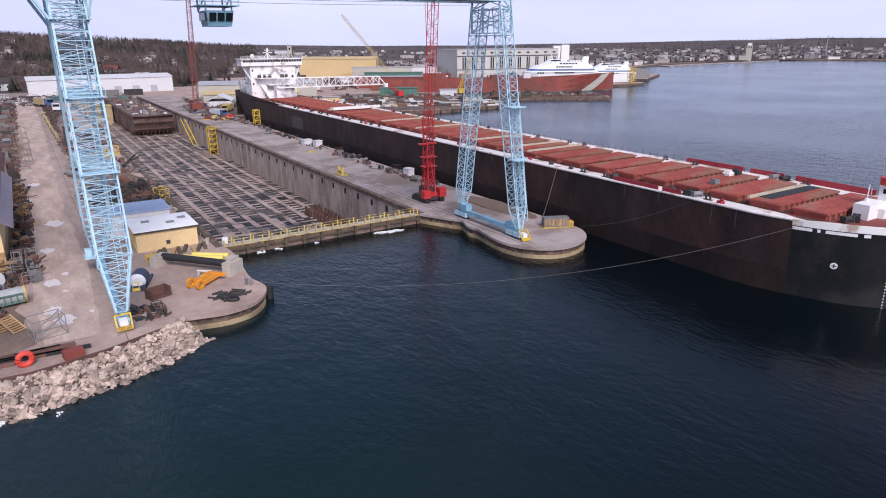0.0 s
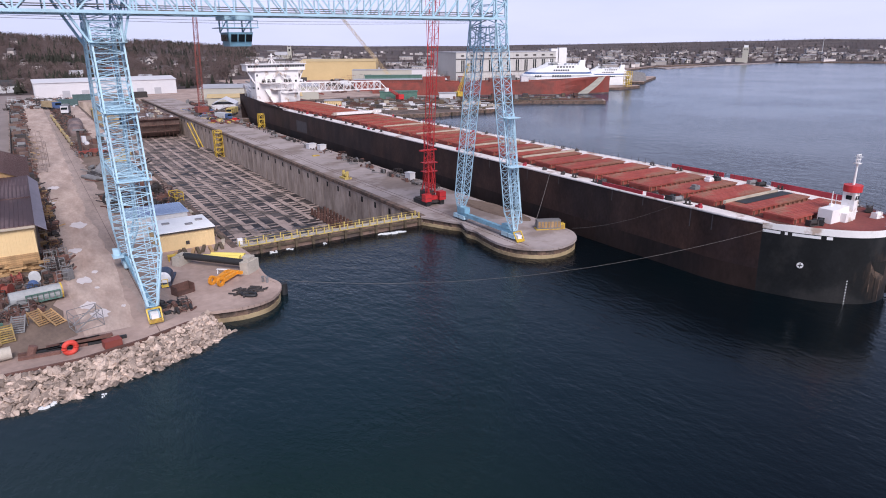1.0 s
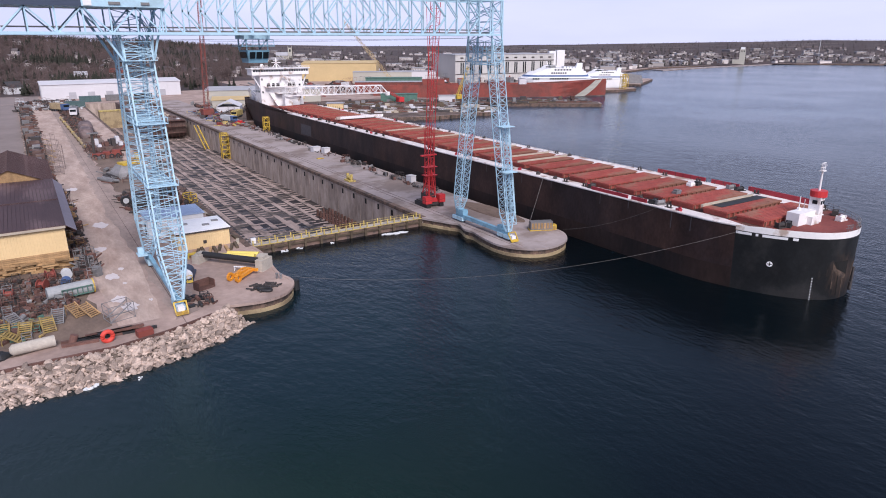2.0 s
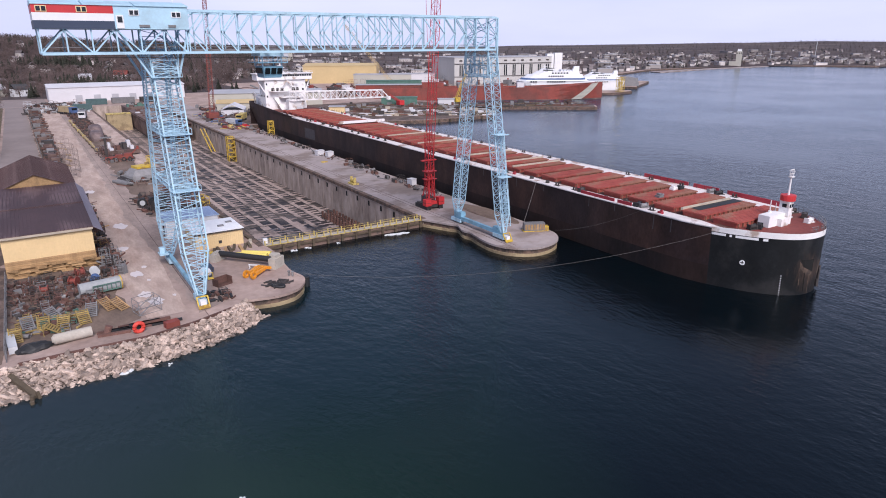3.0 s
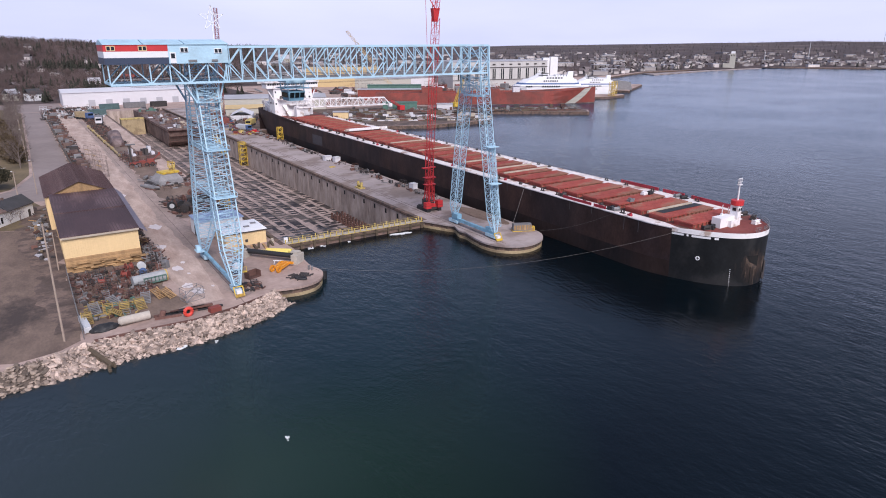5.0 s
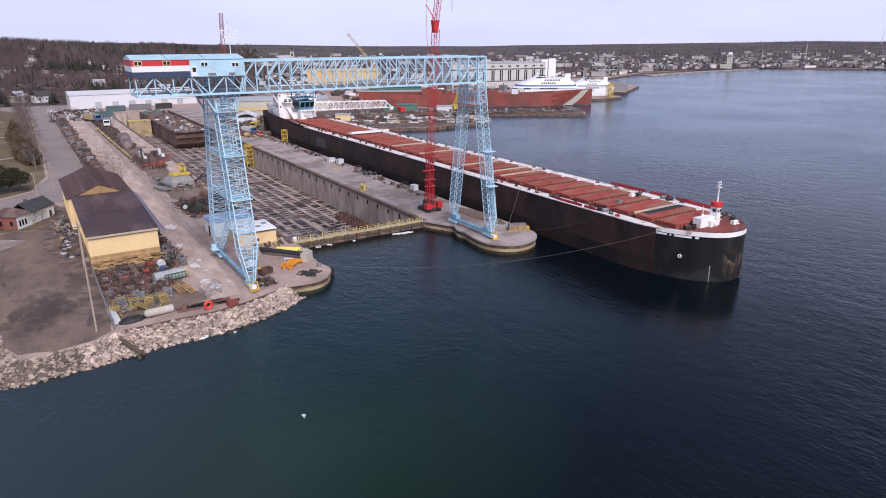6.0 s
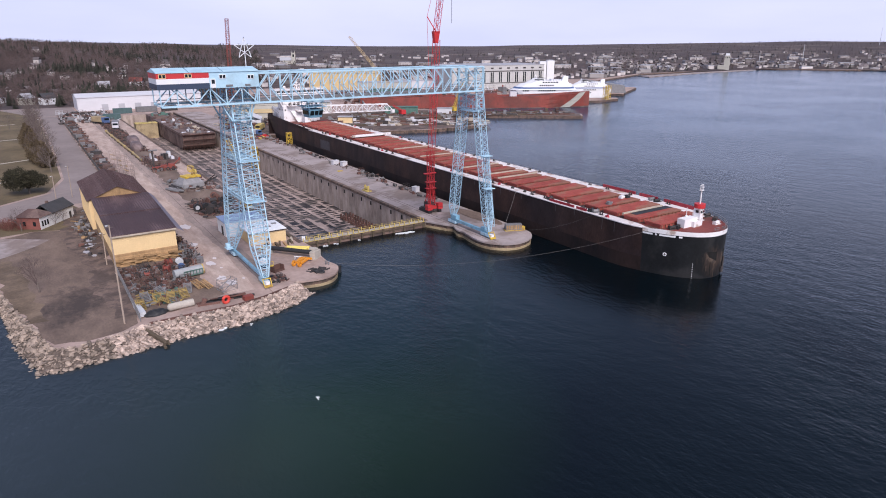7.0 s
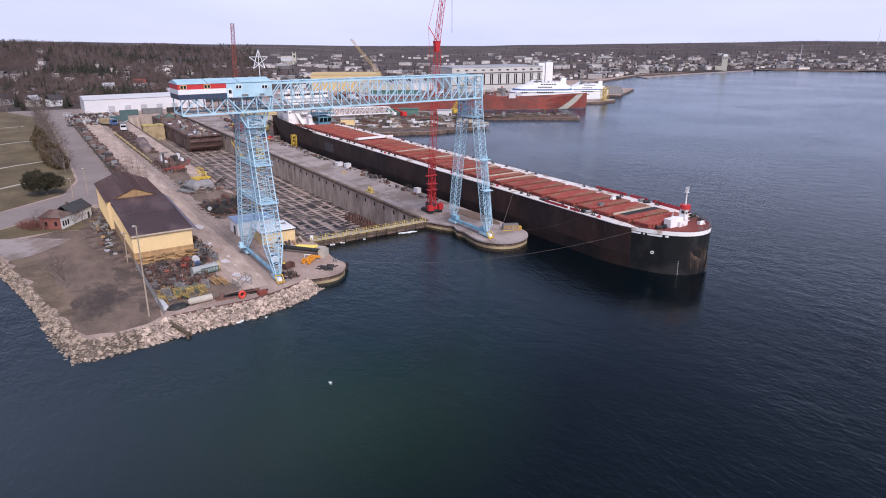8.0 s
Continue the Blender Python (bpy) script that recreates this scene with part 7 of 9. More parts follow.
by.sweep([(0.72 * math.cos(math.pi * (i / 12 + 0.04)), 0.0, 1.05 + 0.72 * math.sin(math.pi * (i / 12 + 0.04))) for i in range(25)], 0.33, 10)
lone("ring_buoy", by, M_BUOY, -5.5, 86.9, Q - 0.1, "bright orange-red ring buoy standing upright", "ring buoy", rz=12)
lone("drum", Shape().box(-1.1, 1.1, -0.7, 0.7, 0, 1.0), M_REDHULL, -0.6, 86.6, Q, "dull red steel box by the bank", "steel box", rz=10)
for i in range(11):
    lone("timber_baulk", Shape().box(-2.4, 2.4, -0.25, 0.25, 0, 0.4), M_TARP if i % 2 else M_RUST, -9 + (i % 6) * 1.6, 88.3 + (i // 6) * 1.2 + (i * 13 % 7) * 0.14, Q + (i // 6) * 0.05, "dark baulk lying along the bank", "timber baulk", rz=(i * 53 % 26) - 8, group="dark baulks")


def rack(x, y, rz, m, w=1.7, d=2.7, h=1.05, tilt=0, label="yellow steel stair frame standing in the yard"):
    r = thing("yard_stairs", x, y, Q, label, "stairs", rz=rz, group="yard stairs")
    for sx in (-w / 2, w / 2):
        part("side_rail", Shape().beam((sx, -d / 2, 0.1), (sx, d / 2, 0.1 + h * 1.6), 0.16), m, r)
        part("leg", Shape().beam((sx, d / 2, 0), (sx, d / 2, 0.1 + h * 1.6), 0.12), m, r)
    for i in range(8):
        k = (i + 0.5) / 8
        part("tread", Shape().box(-w / 2, w / 2, -d / 2 + d * k - 0.16, -d / 2 + d * k + 0.16, h * 1.6 * k, h * 1.6 * k + 0.1), m, r)


for x, y, rz, m in ((-20.6, 98.6, 8, M_GREY), (-18.4, 97.0, -4, M_OLDYEL), (-15.6, 96.2, -12, M_OLDYEL), (-12.6, 96.6, 6, M_OLDYEL), (-8.6, 100.6, 30, M_WOOD), (-11.2, 99.4, -10, M_GREY), (-16.8, 100.8, 35, M_GREY), (-17.0, 94.0, 70, M_OLDYEL), (-22.3, 94.2, 2, M_OLDYEL), (-6.8, 99.6, 38, M_WOOD)):
    rack(x, y, rz, m, label="yellow steel stair frame standing in the yard" if m in (M_OLDYEL,) else "grey steel stair frame standing in the yard" if m is M_GREY else "timber stair frame leaning in the yard")
lone("steel_trough", Shape().box(-0.6, 0.6, -3.4, 3.4, 0, 1.1), M_GALV, -22.9, 92.6, Q, "pale grey steel trough beside the fence", "trough", rz=4)
wf = thing("scaffold", -2.9, 95.6, Q, "light grey open scaffold frame", "scaffold", rz=14)
for sx in (-1.9, 1.9):
    for sy in (-1.4, 1.4):
        part("standard", Shape().beam((sx, sy, 0), (sx, sy, 2.6), 0.08), M_GREY, wf)
for z in (0.1, 1.3, 2.6):
    for sy in (-1.4, 1.4):
        part("ledger", Shape().beam((-1.9, sy, z), (1.9, sy, z), 0.07), M_GREY, wf)
    for sx in (-1.9, 1.9):
        part("transom", Shape().beam((sx, -1.4, z), (sx, 1.4, z), 0.07), M_GREY, wf)
for pa, pb in (((-1.9, -1.4, 0.2), (1.6, -1.2, 2.4)), ((-1.4, 1.4, 0.2), (1.9, 1.2, 2.4))):
    part("diagonal", Shape().beam(pa, pb, 0.14), M_GREY, wf)


def scrap(name, x0, x1, y0, y1, n, seed, mats, h=1.2, label="", size=1.0, z=None):
    """Heaps of mixed steel scrap, one heap for each material."""
    r = random.Random(seed)
    root = thing(name, (x0 + x1) / 2, (y0 + y1) / 2, Q if z is None else z, label, "scrap", kind="stuff")
    for m in mats:
        sh = Shape()
        for i in range(n // len(mats)):
            x, y = r.uniform(x0, x1) - (x0 + x1) / 2, r.uniform(y0, y1) - (y0 + y1) / 2
            k = r.random()
            if k < 0.4:
                a, l = r.uniform(0, math.pi), r.uniform(0.8, 3.2) * size
                zz = r.uniform(0.05, h * 0.8)
                sh.beam((x, y, r.uniform(0.05, 0.3)), (x + l * math.cos(a), y + l * math.sin(a), zz), r.uniform(0.08, 0.3) * size)
            elif k < 0.7:
                w, d, hh = r.uniform(0.3, 1.6) * size, r.uniform(0.3, 1.6) * size, r.uniform(0.15, h)
                sh.box(x - w / 2, x + w / 2, y - d / 2, y + d / 2, 0, hh, r.uniform(0, 90))
            elif k < 0.88:
                a, l, rad = r.uniform(0, math.pi), r.uniform(0.5, 1.8) * size, r.uniform(0.2, 0.55) * size
                sh.tube((x, y, rad), (x + l * math.cos(a), y + l * math.sin(a), rad + r.uniform(0, 0.3)), rad, 9)
            else:
                w = r.uniform(0.8, 2.0) * size
                hh = r.uniform(0.6, 1.6) * h
                for sx in (-w / 2, w / 2):
                    for sy in (-w / 2, w / 2):
                        sh.beam((x + sx, y + sy, 0), (x + sx, y + sy, hh), 0.08)
                for zz in (hh * 0.5, hh):
                    sh.beam((x - w / 2, y - w / 2, zz), (x + w / 2, y - w / 2, zz), 0.08).beam((x - w / 2, y + w / 2, zz), (x + w / 2, y + w / 2, zz), 0.08)
                    sh.beam((x - w / 2, y - w / 2, zz), (x - w / 2, y + w / 2, zz), 0.08).beam((x + w / 2, y - w / 2, zz), (x + w / 2, y + w / 2, zz), 0.08)
        tagged(part("scrap_pieces", sh, m, root), kind="stuff")
    return root


scrap("scrap_heap", -23, -8, 103.5, 123.5, 480, 31, [M_RUST, M_DKSTEEL, M_GREY, M_RUST, M_DKSTEEL, M_BARGE, M_RUST], 1.1, "dense heap of rusty and grey machine scrap before the shed", 0.75)
scrap("scrap_heap", -29.5, -24.9, 142, 198, 55, 36, [M_DKSTEEL, M_TIMBER, M_RUST, M_DKSTEEL, M_GREY], 0.9, "dark timber and steel left beside the shed wall", 0.9)
scrap("cable_heap", 7.4, 11.2, 93, 98, 34, 52, [M_TARP, M_DKSTEEL, M_RUST], 0.6, "dark cables and rusty bars beside the crane foot", 0.7)
scrap("scrap_heap", -22.5, -13, 94, 103, 90, 32, [M_OLDYEL, M_GREEN, M_GREY, M_RUST], 0.9, "small yellow and green steel scrap among the frames", 0.8)
scrap("scrap_heap", -6.9, -3.6, 118, 136, 120, 33, [M_DKSTEEL, M_RUST, M_GREY], 1.8, "dark machine parts stacked along the shed wall", 0.9)
scrap("scrap_heap", -6.5, -3.8, 137, 205, 190, 34, [M_RUST, M_WOOD, M_DKSTEEL], 1.3, "rusty plate and timber stacked along the shed side", 0.9)
def pier_stock(x0, y0, along, across, rz, n, seed, mats, label, lmin=2.0, lmax=11.0, name="pier_stock"):
    """Long stacks of timber, pipe and plate laid side by side along a pier."""
    r = random.Random(seed)
    root = thing(name, x0, y0, Q, label, "steel stock", rz=rz, kind="stuff")
    for m in mats:
        sh = Shape()
        for i in range(n // len(mats)):
            x, y = r.uniform(0, along), across * r.random()
            l, w, h = r.uniform(lmin, lmax), r.uniform(0.15, 0.8), r.uniform(0.15, 1.2)
            if r.random() < 0.07:
                l, w, h = r.uniform(1.5, 4), r.uniform(1.5, 3), r.uniform(1.2, 3.2)
            sh.box(x, x + l, y, y + w, 0, h, r.uniform(-7, 7))
        tagged(part("stock_pieces", sh, m, root), kind="stuff")
    return root


pier_stock(-11.2, 206, 2.6, 124, 0, 620, 61, [M_RUST, M_DKSTEEL, M_RUST, M_BARGE, M_DKSTEEL, M_GREY], "long row of rusty bar and plate stock beside the road fence", 1.2, 4.2, "steel_stock")
pier_stock(-12.4, 330, 4.0, 172, 0, 420, 62, [M_RUST, M_DKSTEEL, M_BARGE, M_GREY], "steel stock farther up the yard", 1.5, 5.0, "steel_stock")
scrap("scrap_heap", -10.6, -5.2, 206, 500, 200, 35, [M_RUST, M_DKSTEEL, M_RUST, M_GREY], 1.3, "loose rusty scrap among the stock by the road fence", 1.1)
scrap("scrap_heap", 8.5, 24, 166, 190, 260, 37, [M_DKSTEEL, M_RUST, M_DKSTEEL], 1.7, "dark winch drums and machine parts by the dock edge", 1.2)
scrap("scrap_heap", 9, 24, 208, 236, 90, 38, [M_DKSTEEL, M_GREY, M_RUST], 1.4, "dark steel frames lying by the dock edge", 1.3)
scrap("scrap_heap", 8.5, 19, 258, 300, 420, 39, [M_BARGE, M_RUST, M_DKSTEEL, M_RUST, M_GREY], 1.6, "red-brown machinery and deck sections by the dock", 0.75)
scrap("scrap_heap", 8.6, 17.5, 322, 470, 620, 40, [M_RUST, M_DKSTEEL, M_BARGE, M_DKSTEEL, M_RUST], 1.3, "mixed steel stock along the upper dock edge", 0.85)
sheet("dock_path", ragged([(18.6, 240), (24.6, 240), (24.8, 470), (18.2, 470)], 4.0, 0.8), M_TRACK, 0.032, "pale worn path along the dock edge", "dirt track")
scrap("scrap_heap", -14, 24, 480, 560, 380, 41, [M_RUST, M_DKSTEEL, M_GREY, M_DKSTEEL, M_GALV], 2.2, "vehicles and steel stock at the head of the yard", 1.6)
scrap("quay_clutter", 84.6, 89.0, 140, 345, 170, 42, [M_DKSTEEL, M_RUST, M_GREY, M_DKSTEEL], 1.2, "clutter of cable, timber and gear along the ship's side", 1.1, Q + 0.02)
scrap("quay_clutter", 76, 89, 330, 420, 190, 43, [M_DKSTEEL, M_RUST, M_BLUEPAINT, M_REDHULL, M_DIRTYYEL, M_GREY, M_DKSTEEL], 1.8, "vehicles and coloured gear at the far pier", 1.8, Q + 0.02)
scrap("quay_clutter", 88, 125, 395, 470, 140, 44, [M_DKSTEEL, M_RUST, M_GREY], 2.6, "dark plant parked by the low workshop", 2.4)
pier_stock(130, 372, 118, 34, -29, 900, 45, [M_RUST, M_DKSTEEL, M_GREY, M_TIMBER, M_TIMBER_PALE, M_CLADWHITE], "brown timber and steel stock on the near pier")
pier_stock(175, 408, 172, 24, -28, 800, 46, [M_RUST, M_DKSTEEL, M_TIMBER, M_GREY], "steel stock along the long pier")
pier_stock(105, 395, 70, 40, -29, 330, 48, [M_DKSTEEL, M_RUST, M_GREY, M_TIMBER], "dark plant and stock behind the ship")
sheet("pier_planking", [(92, 352), (130, 338), (190, 314.5), (237, 315.5), (244.5, 328), (170, 384.5), (262, 365), (330.5, 315.5), (339.5, 326), (299, 361), (236, 440), (150, 446), (92, 430)], M_MUD, 0.03, "dark muddy planking of the harbour piers", "pier")
scrap("far_yard_clutter", 180, 460, 480, 640, 300, 47, [M_RUST, M_DKSTEEL, M_GREY, M_CLADWHITE, M_REDHULL], 6.0, "containers and plant in the far shipyard", 5.0)
dng = Shape()
rd = random.Random(17)
for i in range(46):
    x, z = rd.uniform(-8, 7), rd.choice((0, 0.45, 0.9, 1.35, 1.8))
    dng.box(x, x + rd.uniform(0.8, 3.0), -rd.uniform(0.5, 1.3), -0.24, z, z + rd.uniform(0.2, 0.4))
tagged(lone("timber_stack", dng, M_WOOD, -15.4, 128, Q, "stacked brown dunnage timber against the shed front", "timber stack"), kind="stuff")
for x, y, m, r_ in ((-11.2, 121.5, M_REDHULL, 1.0), (-12.6, 116.2, M_REDHULL, 1.0), (-8.6, 121.0, M_GALV, 0.9), (-9.0, 116.6, M_BLUEPAINT, 0.8), (-17.6, 114.5, M_REDHULL, 0.9)):
    lone("cable_reel", Shape().tube((-0.7, 0, r_), (-0.55, 0, r_), r_, 16).tube((0.55, 0, r_), (0.7, 0, r_), r_, 16).tube((-0.6, 0, r_), (0.6, 0, r_), r_ * 0.6, 16), m, x, y, Q, "large cable reel standing among the scrap", "cable reel", rz=(x * 31) % 180, group="cable reels")

# winch drums by the dock edge, hopper, platforms
for i, (x, y, m) in enumerate(((15.8, 184.2, M_RUST), (20.6, 183, M_DKSTEEL), (12.2, 171.4, M_DKSTEEL), (18.4, 190, M_RUST))):
    dm_ = thing("winch_drum", x, y, Q, "heavy steel winch drum with flanges", "winch drum", rz=20 + i * 23, group="winch drums")
    part("barrel", Shape().tube((-1.6, 0, 1.4), (1.6, 0, 1.4), 0.8, 14), M_DKSTEEL, dm_)
    for sx in (-1.7, 1.7):
        part("flange", Shape().tube((sx - 0.12, 0, 1.4), (sx + 0.12, 0, 1.4), 1.4, 18), m, dm_)
hop = thing("hopper", 15.6, 219, Q, "grey hopper-shaped steel base with a yellow cab on top", "hopper", rz=15)
part("body", Shape().add([(-5, -3.6, 0), (5, -3.6, 0), (5, 3.6, 0), (-5, 3.6, 0), (-4.6, -3.4, 1.8), (4.6, -3.4, 1.8), (4.6, 3.4, 1.8), (-4.6, 3.4, 1.8), (-3.0, -2.2, 4.0), (3.0, -2.2, 4.0), (3.0, 2.2, 4.0), (-3.0, 2.2, 4.0)], [(a + k, (a + 1) % 4 + k, (a + 1) % 4 + 4 + k, a + 4 + k) for k in (0, 4) for a in range(4)] + [(8, 9, 10, 11), (3, 2, 1, 0)]), M_GREY, hop)
part("cover", Shape().box(-2.4, 4.0, -2.5, 2.5, 4.0, 4.7), M_YELLOW, hop, "yellow cover plate")
part("side_fender", Shape().tube((-5.6, -4.2, 0.7), (-5.2, 4.6, 0.7), 0.6, 12).tube((-7.0, -3.6, 0.6), (-6.4, 4.0, 0.6), 0.5, 12), M_DKSTEEL, hop, "dark pipes along its foot")
part("conveyor", Shape().beam((4.6, -2.0, 0.8), (9.4, -5.5, 3.6), 0.9, 0.5).beam((6.2, -0.5, 0.6), (8.6, -5.4, 4.4), 0.35), M_DKSTEEL, hop, "dark conveyor arm")
part("post", Shape().box(2.6, 3.4, -0.6, 0.4, 4.7, 6.8).box(1.6, 3.4, 0.4, 0.8, 4.7, 5.6), M_DIRTYYEL, hop)
lone("steel_pipe", Shape().tube((-4.5, 0, 0.5), (4.5, 0, 0.5), 0.5, 12).tube((-4.5, 1.5, 0.5), (4.5, 1.5, 0.5), 0.5, 12), M_GREY, 9.4, 214, Q, "two grey pipes lying side by side", "pipe", rz=112)
plat = thing("deck_section", 17.0, 283, Q, "red-brown steel deck section with gear on top", "deck section", rz=4)
part("deck_plate", Shape().box(-6, 6, -8, 8, 0.5, 2.2), M_BARGE, plat)
for i in range(8):
    part("deck_gear", Shape().box(-5 + (i % 4) * 2.6, -3.6 + (i % 4) * 2.6, -6 + (i // 4) * 6, -3 + (i // 4) * 6, 2.2, 3 + (i * 7 % 5) * 0.5), (M_CLADWHITE, M_RUST, M_DKSTEEL, M_CLADWHITE)[i % 4], plat)
for lx, ly, sx, sy, sz in ((13.0, 334, 3.2, 9.0, 4.2), (14.6, 356, 3.4, 10.0, 4.6)):
    dom = bmesh.new()
    bmesh.ops.create_uvsphere(dom, u_segments=24, v_segments=14, radius=1)
    for v in dom.verts:
        c = v.co.copy()
        v.co = Vector((sx * math.copysign(abs(c.x) ** 0.6, c.x), sy * math.copysign(abs(c.y) ** 0.6, c.y), max(0, c.z) ** 0.75 * sz + noise.noise(c * 2.4 + Vector((lx, 0, 0))) * 0.45))
    lone("covered_load", mesh_of(dom, "covered_load"), M_TARPBROWN, lx, ly, Q, "brown tarpaulin pulled over a long load by the dock", "covered load", rz=-4, group="covered loads", smooth=True)
yr = thing("dredge_pipe", 8.6, 290, Q, "long dirty-yellow steel pipe on low trestles along the track", "pipe")
for k in range(5):
    part("pipe_length", Shape().tube((-0.28 * k, 25 * k, 1.15), (-0.28 * (k + 1), 25 * k + 24.6, 1.15), 0.55, 12), M_PIPEYEL, yr)
    part("flange", Shape().tube((-0.28 * (k + 1), 25 * k + 24.55, 1.15), (-0.28 * (k + 1), 25 * k + 25, 1.15), 0.75, 12), M_DIRTYYEL, yr)
for k in range(11):
    part("trestle", Shape().box(-0.7 - 0.13 * k, 0.7 - 0.13 * k, 2 + k * 12 - 0.2, 2 + k * 12 + 0.2, 0, 0.62), M_TIMBER, yr)
# wheeled crane with an upright mast beside it
wc = thing("yard_crane", 13.6, 262, Q, "rusty red wheeled yard crane with a dark upright mast", "crane", rz=-12)
part("chassis", Shape().box(-4.6, 5.2, -1.4, 1.4, 1.0, 1.9).box(2.2, 5.0, -1.2, 1.2, 1.9, 3.0).box(-1.0, 1.6, -1.1, 1.1, 1.9, 2.5), M_REDHULL, wc)
for sx in (-3.6, -1.4, 2.0, 4.2):
    for sy in (-1.35, 1.35):
        wh = part("wheel", Shape().tube((sx, sy - 0.3, 0.85), (sx, sy + 0.3, 0.85), 0.85, 14), M_TARP, wc)
        part("rim", Shape().tube((sx, sy - 0.33, 0.85), (sx, sy + 0.33, 0.85), 0.42, 10), M_RUST, wh)
part("mast", Shape().box(-4.3, -3.5, -0.5, 0.5, 1.9, 9.2), M_DKSTEEL, wc, "dark upright mast")
part("mast_head", Shape().box(-5.4, -1.6, -0.9, 0.9, 9.2, 9.6), M_GREY, wc)
part("ladder", Shape().beam((-3.3, -0.3, 1.9), (-3.3, -0.3, 9.2), 0.08).beam((-3.3, 0.3, 1.9), (-3.3, 0.3, 9.2), 0.08), M_RUST, wc)
part("outrigger", Shape().beam((4.6, 0, 2.4), (7.2, 0.3, 5.0), 0.4).box(6.9, 7.7, -0.4, 0.6, 4.4, 5.6), M_REDHULL, wc)
# row of large dark wheels on an axle frame
bogie = thing("wheel_bogie", 13.4, 178, Q, "row of heavy dark wheels on a rusty axle frame", "bogie", rz=3)
part("frame_beam", Shape().box(-5.6, 5.8, -0.5, 0.5, 1.0, 1.7).box(-5.0, 5.2, -1.4, -1.0, 0.7, 1.2), M_RUST, bogie)
for k, m in enumerate((M_GALV, M_TARP, M_TARP, M_DKSTEEL)):
    wh = part("wheel", Shape().tube((-4.6 + k * 3.0, -1.9, 1.3), (-4.6 + k * 3.0, -1.0, 1.3), 1.3, 18), M_TARP, bogie)
    part("hub", Shape().tube((-4.6 + k * 3.0, -2.0, 1.3), (-4.6 + k * 3.0, -1.9, 1.3), 0.75, 14), m, wh)
scaffold_tower = thing("scaffold_tower", -2.6, 246, Q, "tall open scaffold tower of thin rusty tube beside the track", "scaffold", group="scaffold towers")
for sx in (-1.5, 1.5):
    for sy in (-2, 2):
        part("standard", Shape().tube((sx, sy, 0), (sx, sy, 8.2), 0.055, 6), M_SCAFF, scaffold_tower)
for z in (0.25, 2.2, 4.2, 6.2, 8.0):
    for sx in (-1.5, 1.5):
        part("ledger", Shape().tube((sx, -2, z), (sx, 2, z), 0.05, 6), M_SCAFF, scaffold_tower)
    for sy in (-2, 2):
        part("transom", Shape().tube((-1.5, sy, z), (1.5, sy, z), 0.05, 6), M_SCAFF, scaffold_tower)
for z in (0.25, 4.2):
    part("diagonal", Shape().tube((-1.5, -2, z), (-1.5, 2, z + 2), 0.045, 6).tube((-1.5, -2, z + 2), (1.5, -2, z), 0.045, 6), M_SCAFF, scaffold_tower)
for z in (4.25, 6.25):
    part("board", Shape().box(-1.4, -0.6, -2.1, 2.1, z, z + 0.06), M_WOOD, scaffold_tower)
for i, (x, y) in enumerate(((-3.0, 262), (-4.0, 236), (-3.8, 280))):
    copy_thing(scaffold_tower, pose(x, y, Q, 0, 0, 5 + 7 * i))


def lorry(x, y, rz, cabm, boxm, label, s=1.0):
    t = thing("lorry", x, y, Q, label, "lorry", rz)
    part("cab", Shape().box(-1.2 * s, 1.2 * s, -4.6 * s, -2.8 * s, 0.7 * s, 2.9 * s), cabm, t)
    part("load_body", Shape().box(-1.3 * s, 1.3 * s, -2.5 * s, 4.6 * s, 0.9 * s, 3.0 * s), boxm, t)
    part("windscreen", Shape().box(-1.0 * s, 1.0 * s, -4.66 * s, -4.6 * s, 1.8 * s, 2.6 * s), M_GLASS, t)
    for sx in (-1.15, 1.15):
        for sy in (-3.7, 2.2, 3.6):
            part("wheel", Shape().tube((sx * s - 0.2, sy * s, 0.55 * s), (sx * s + 0.2, sy * s, 0.55 * s), 0.55 * s, 12), M_TARP, t)


lorry(10, 470, 25, M_BLUEPAINT, M_TAN, "blue lorry with a tan body at the head of the yard", 1.7)
lorry(15.6, 437, -8, M_CLADWHITE, M_GREY, "white lorry with a grey body by the yard track", 1.6)
lorry(94, 372, -30, M_DIRTYYEL, M_DIRTYYEL, "yellow mobile crane carrier at the far pier", 1.4)
lorry(84, 352, 20, M_BLUEPAINT, M_GALV, "blue flatbed lorry on the pier", 1.2)
lone("pickup", Shape().box(-1, 1, -2.6, 2.6, 0.5, 1.3).box(-0.9, 0.9, -0.9, 0.9, 1.3, 2.0), M_RED, 86, 338, Q + 0.02, "red pickup on the pier", "pickup", rz=30)

# yellow stair towers against the dock wall, access towers, cages
def stair_tower(x, y, z, h, w, m, label, lean=0):
    t = thing("stair_tower", x, y, z, label, "stair tower", group="yellow stair towers")
    ch, br = lattice((0, 0, 0), (lean, 0, h), w, w, max(3, int(h / 2.2)), 0.28, 0.16)
    part("frame", ch, m, t)
    tagged(part("bracing", br, m, t), kind="stuff")
    for i in range(int(h / 2.2)):
        part("landing", Shape().box(-w / 2, w / 2, -w / 2, w / 2, 2.2 * i + 2.1, 2.2 * i + 2.2), m, t)


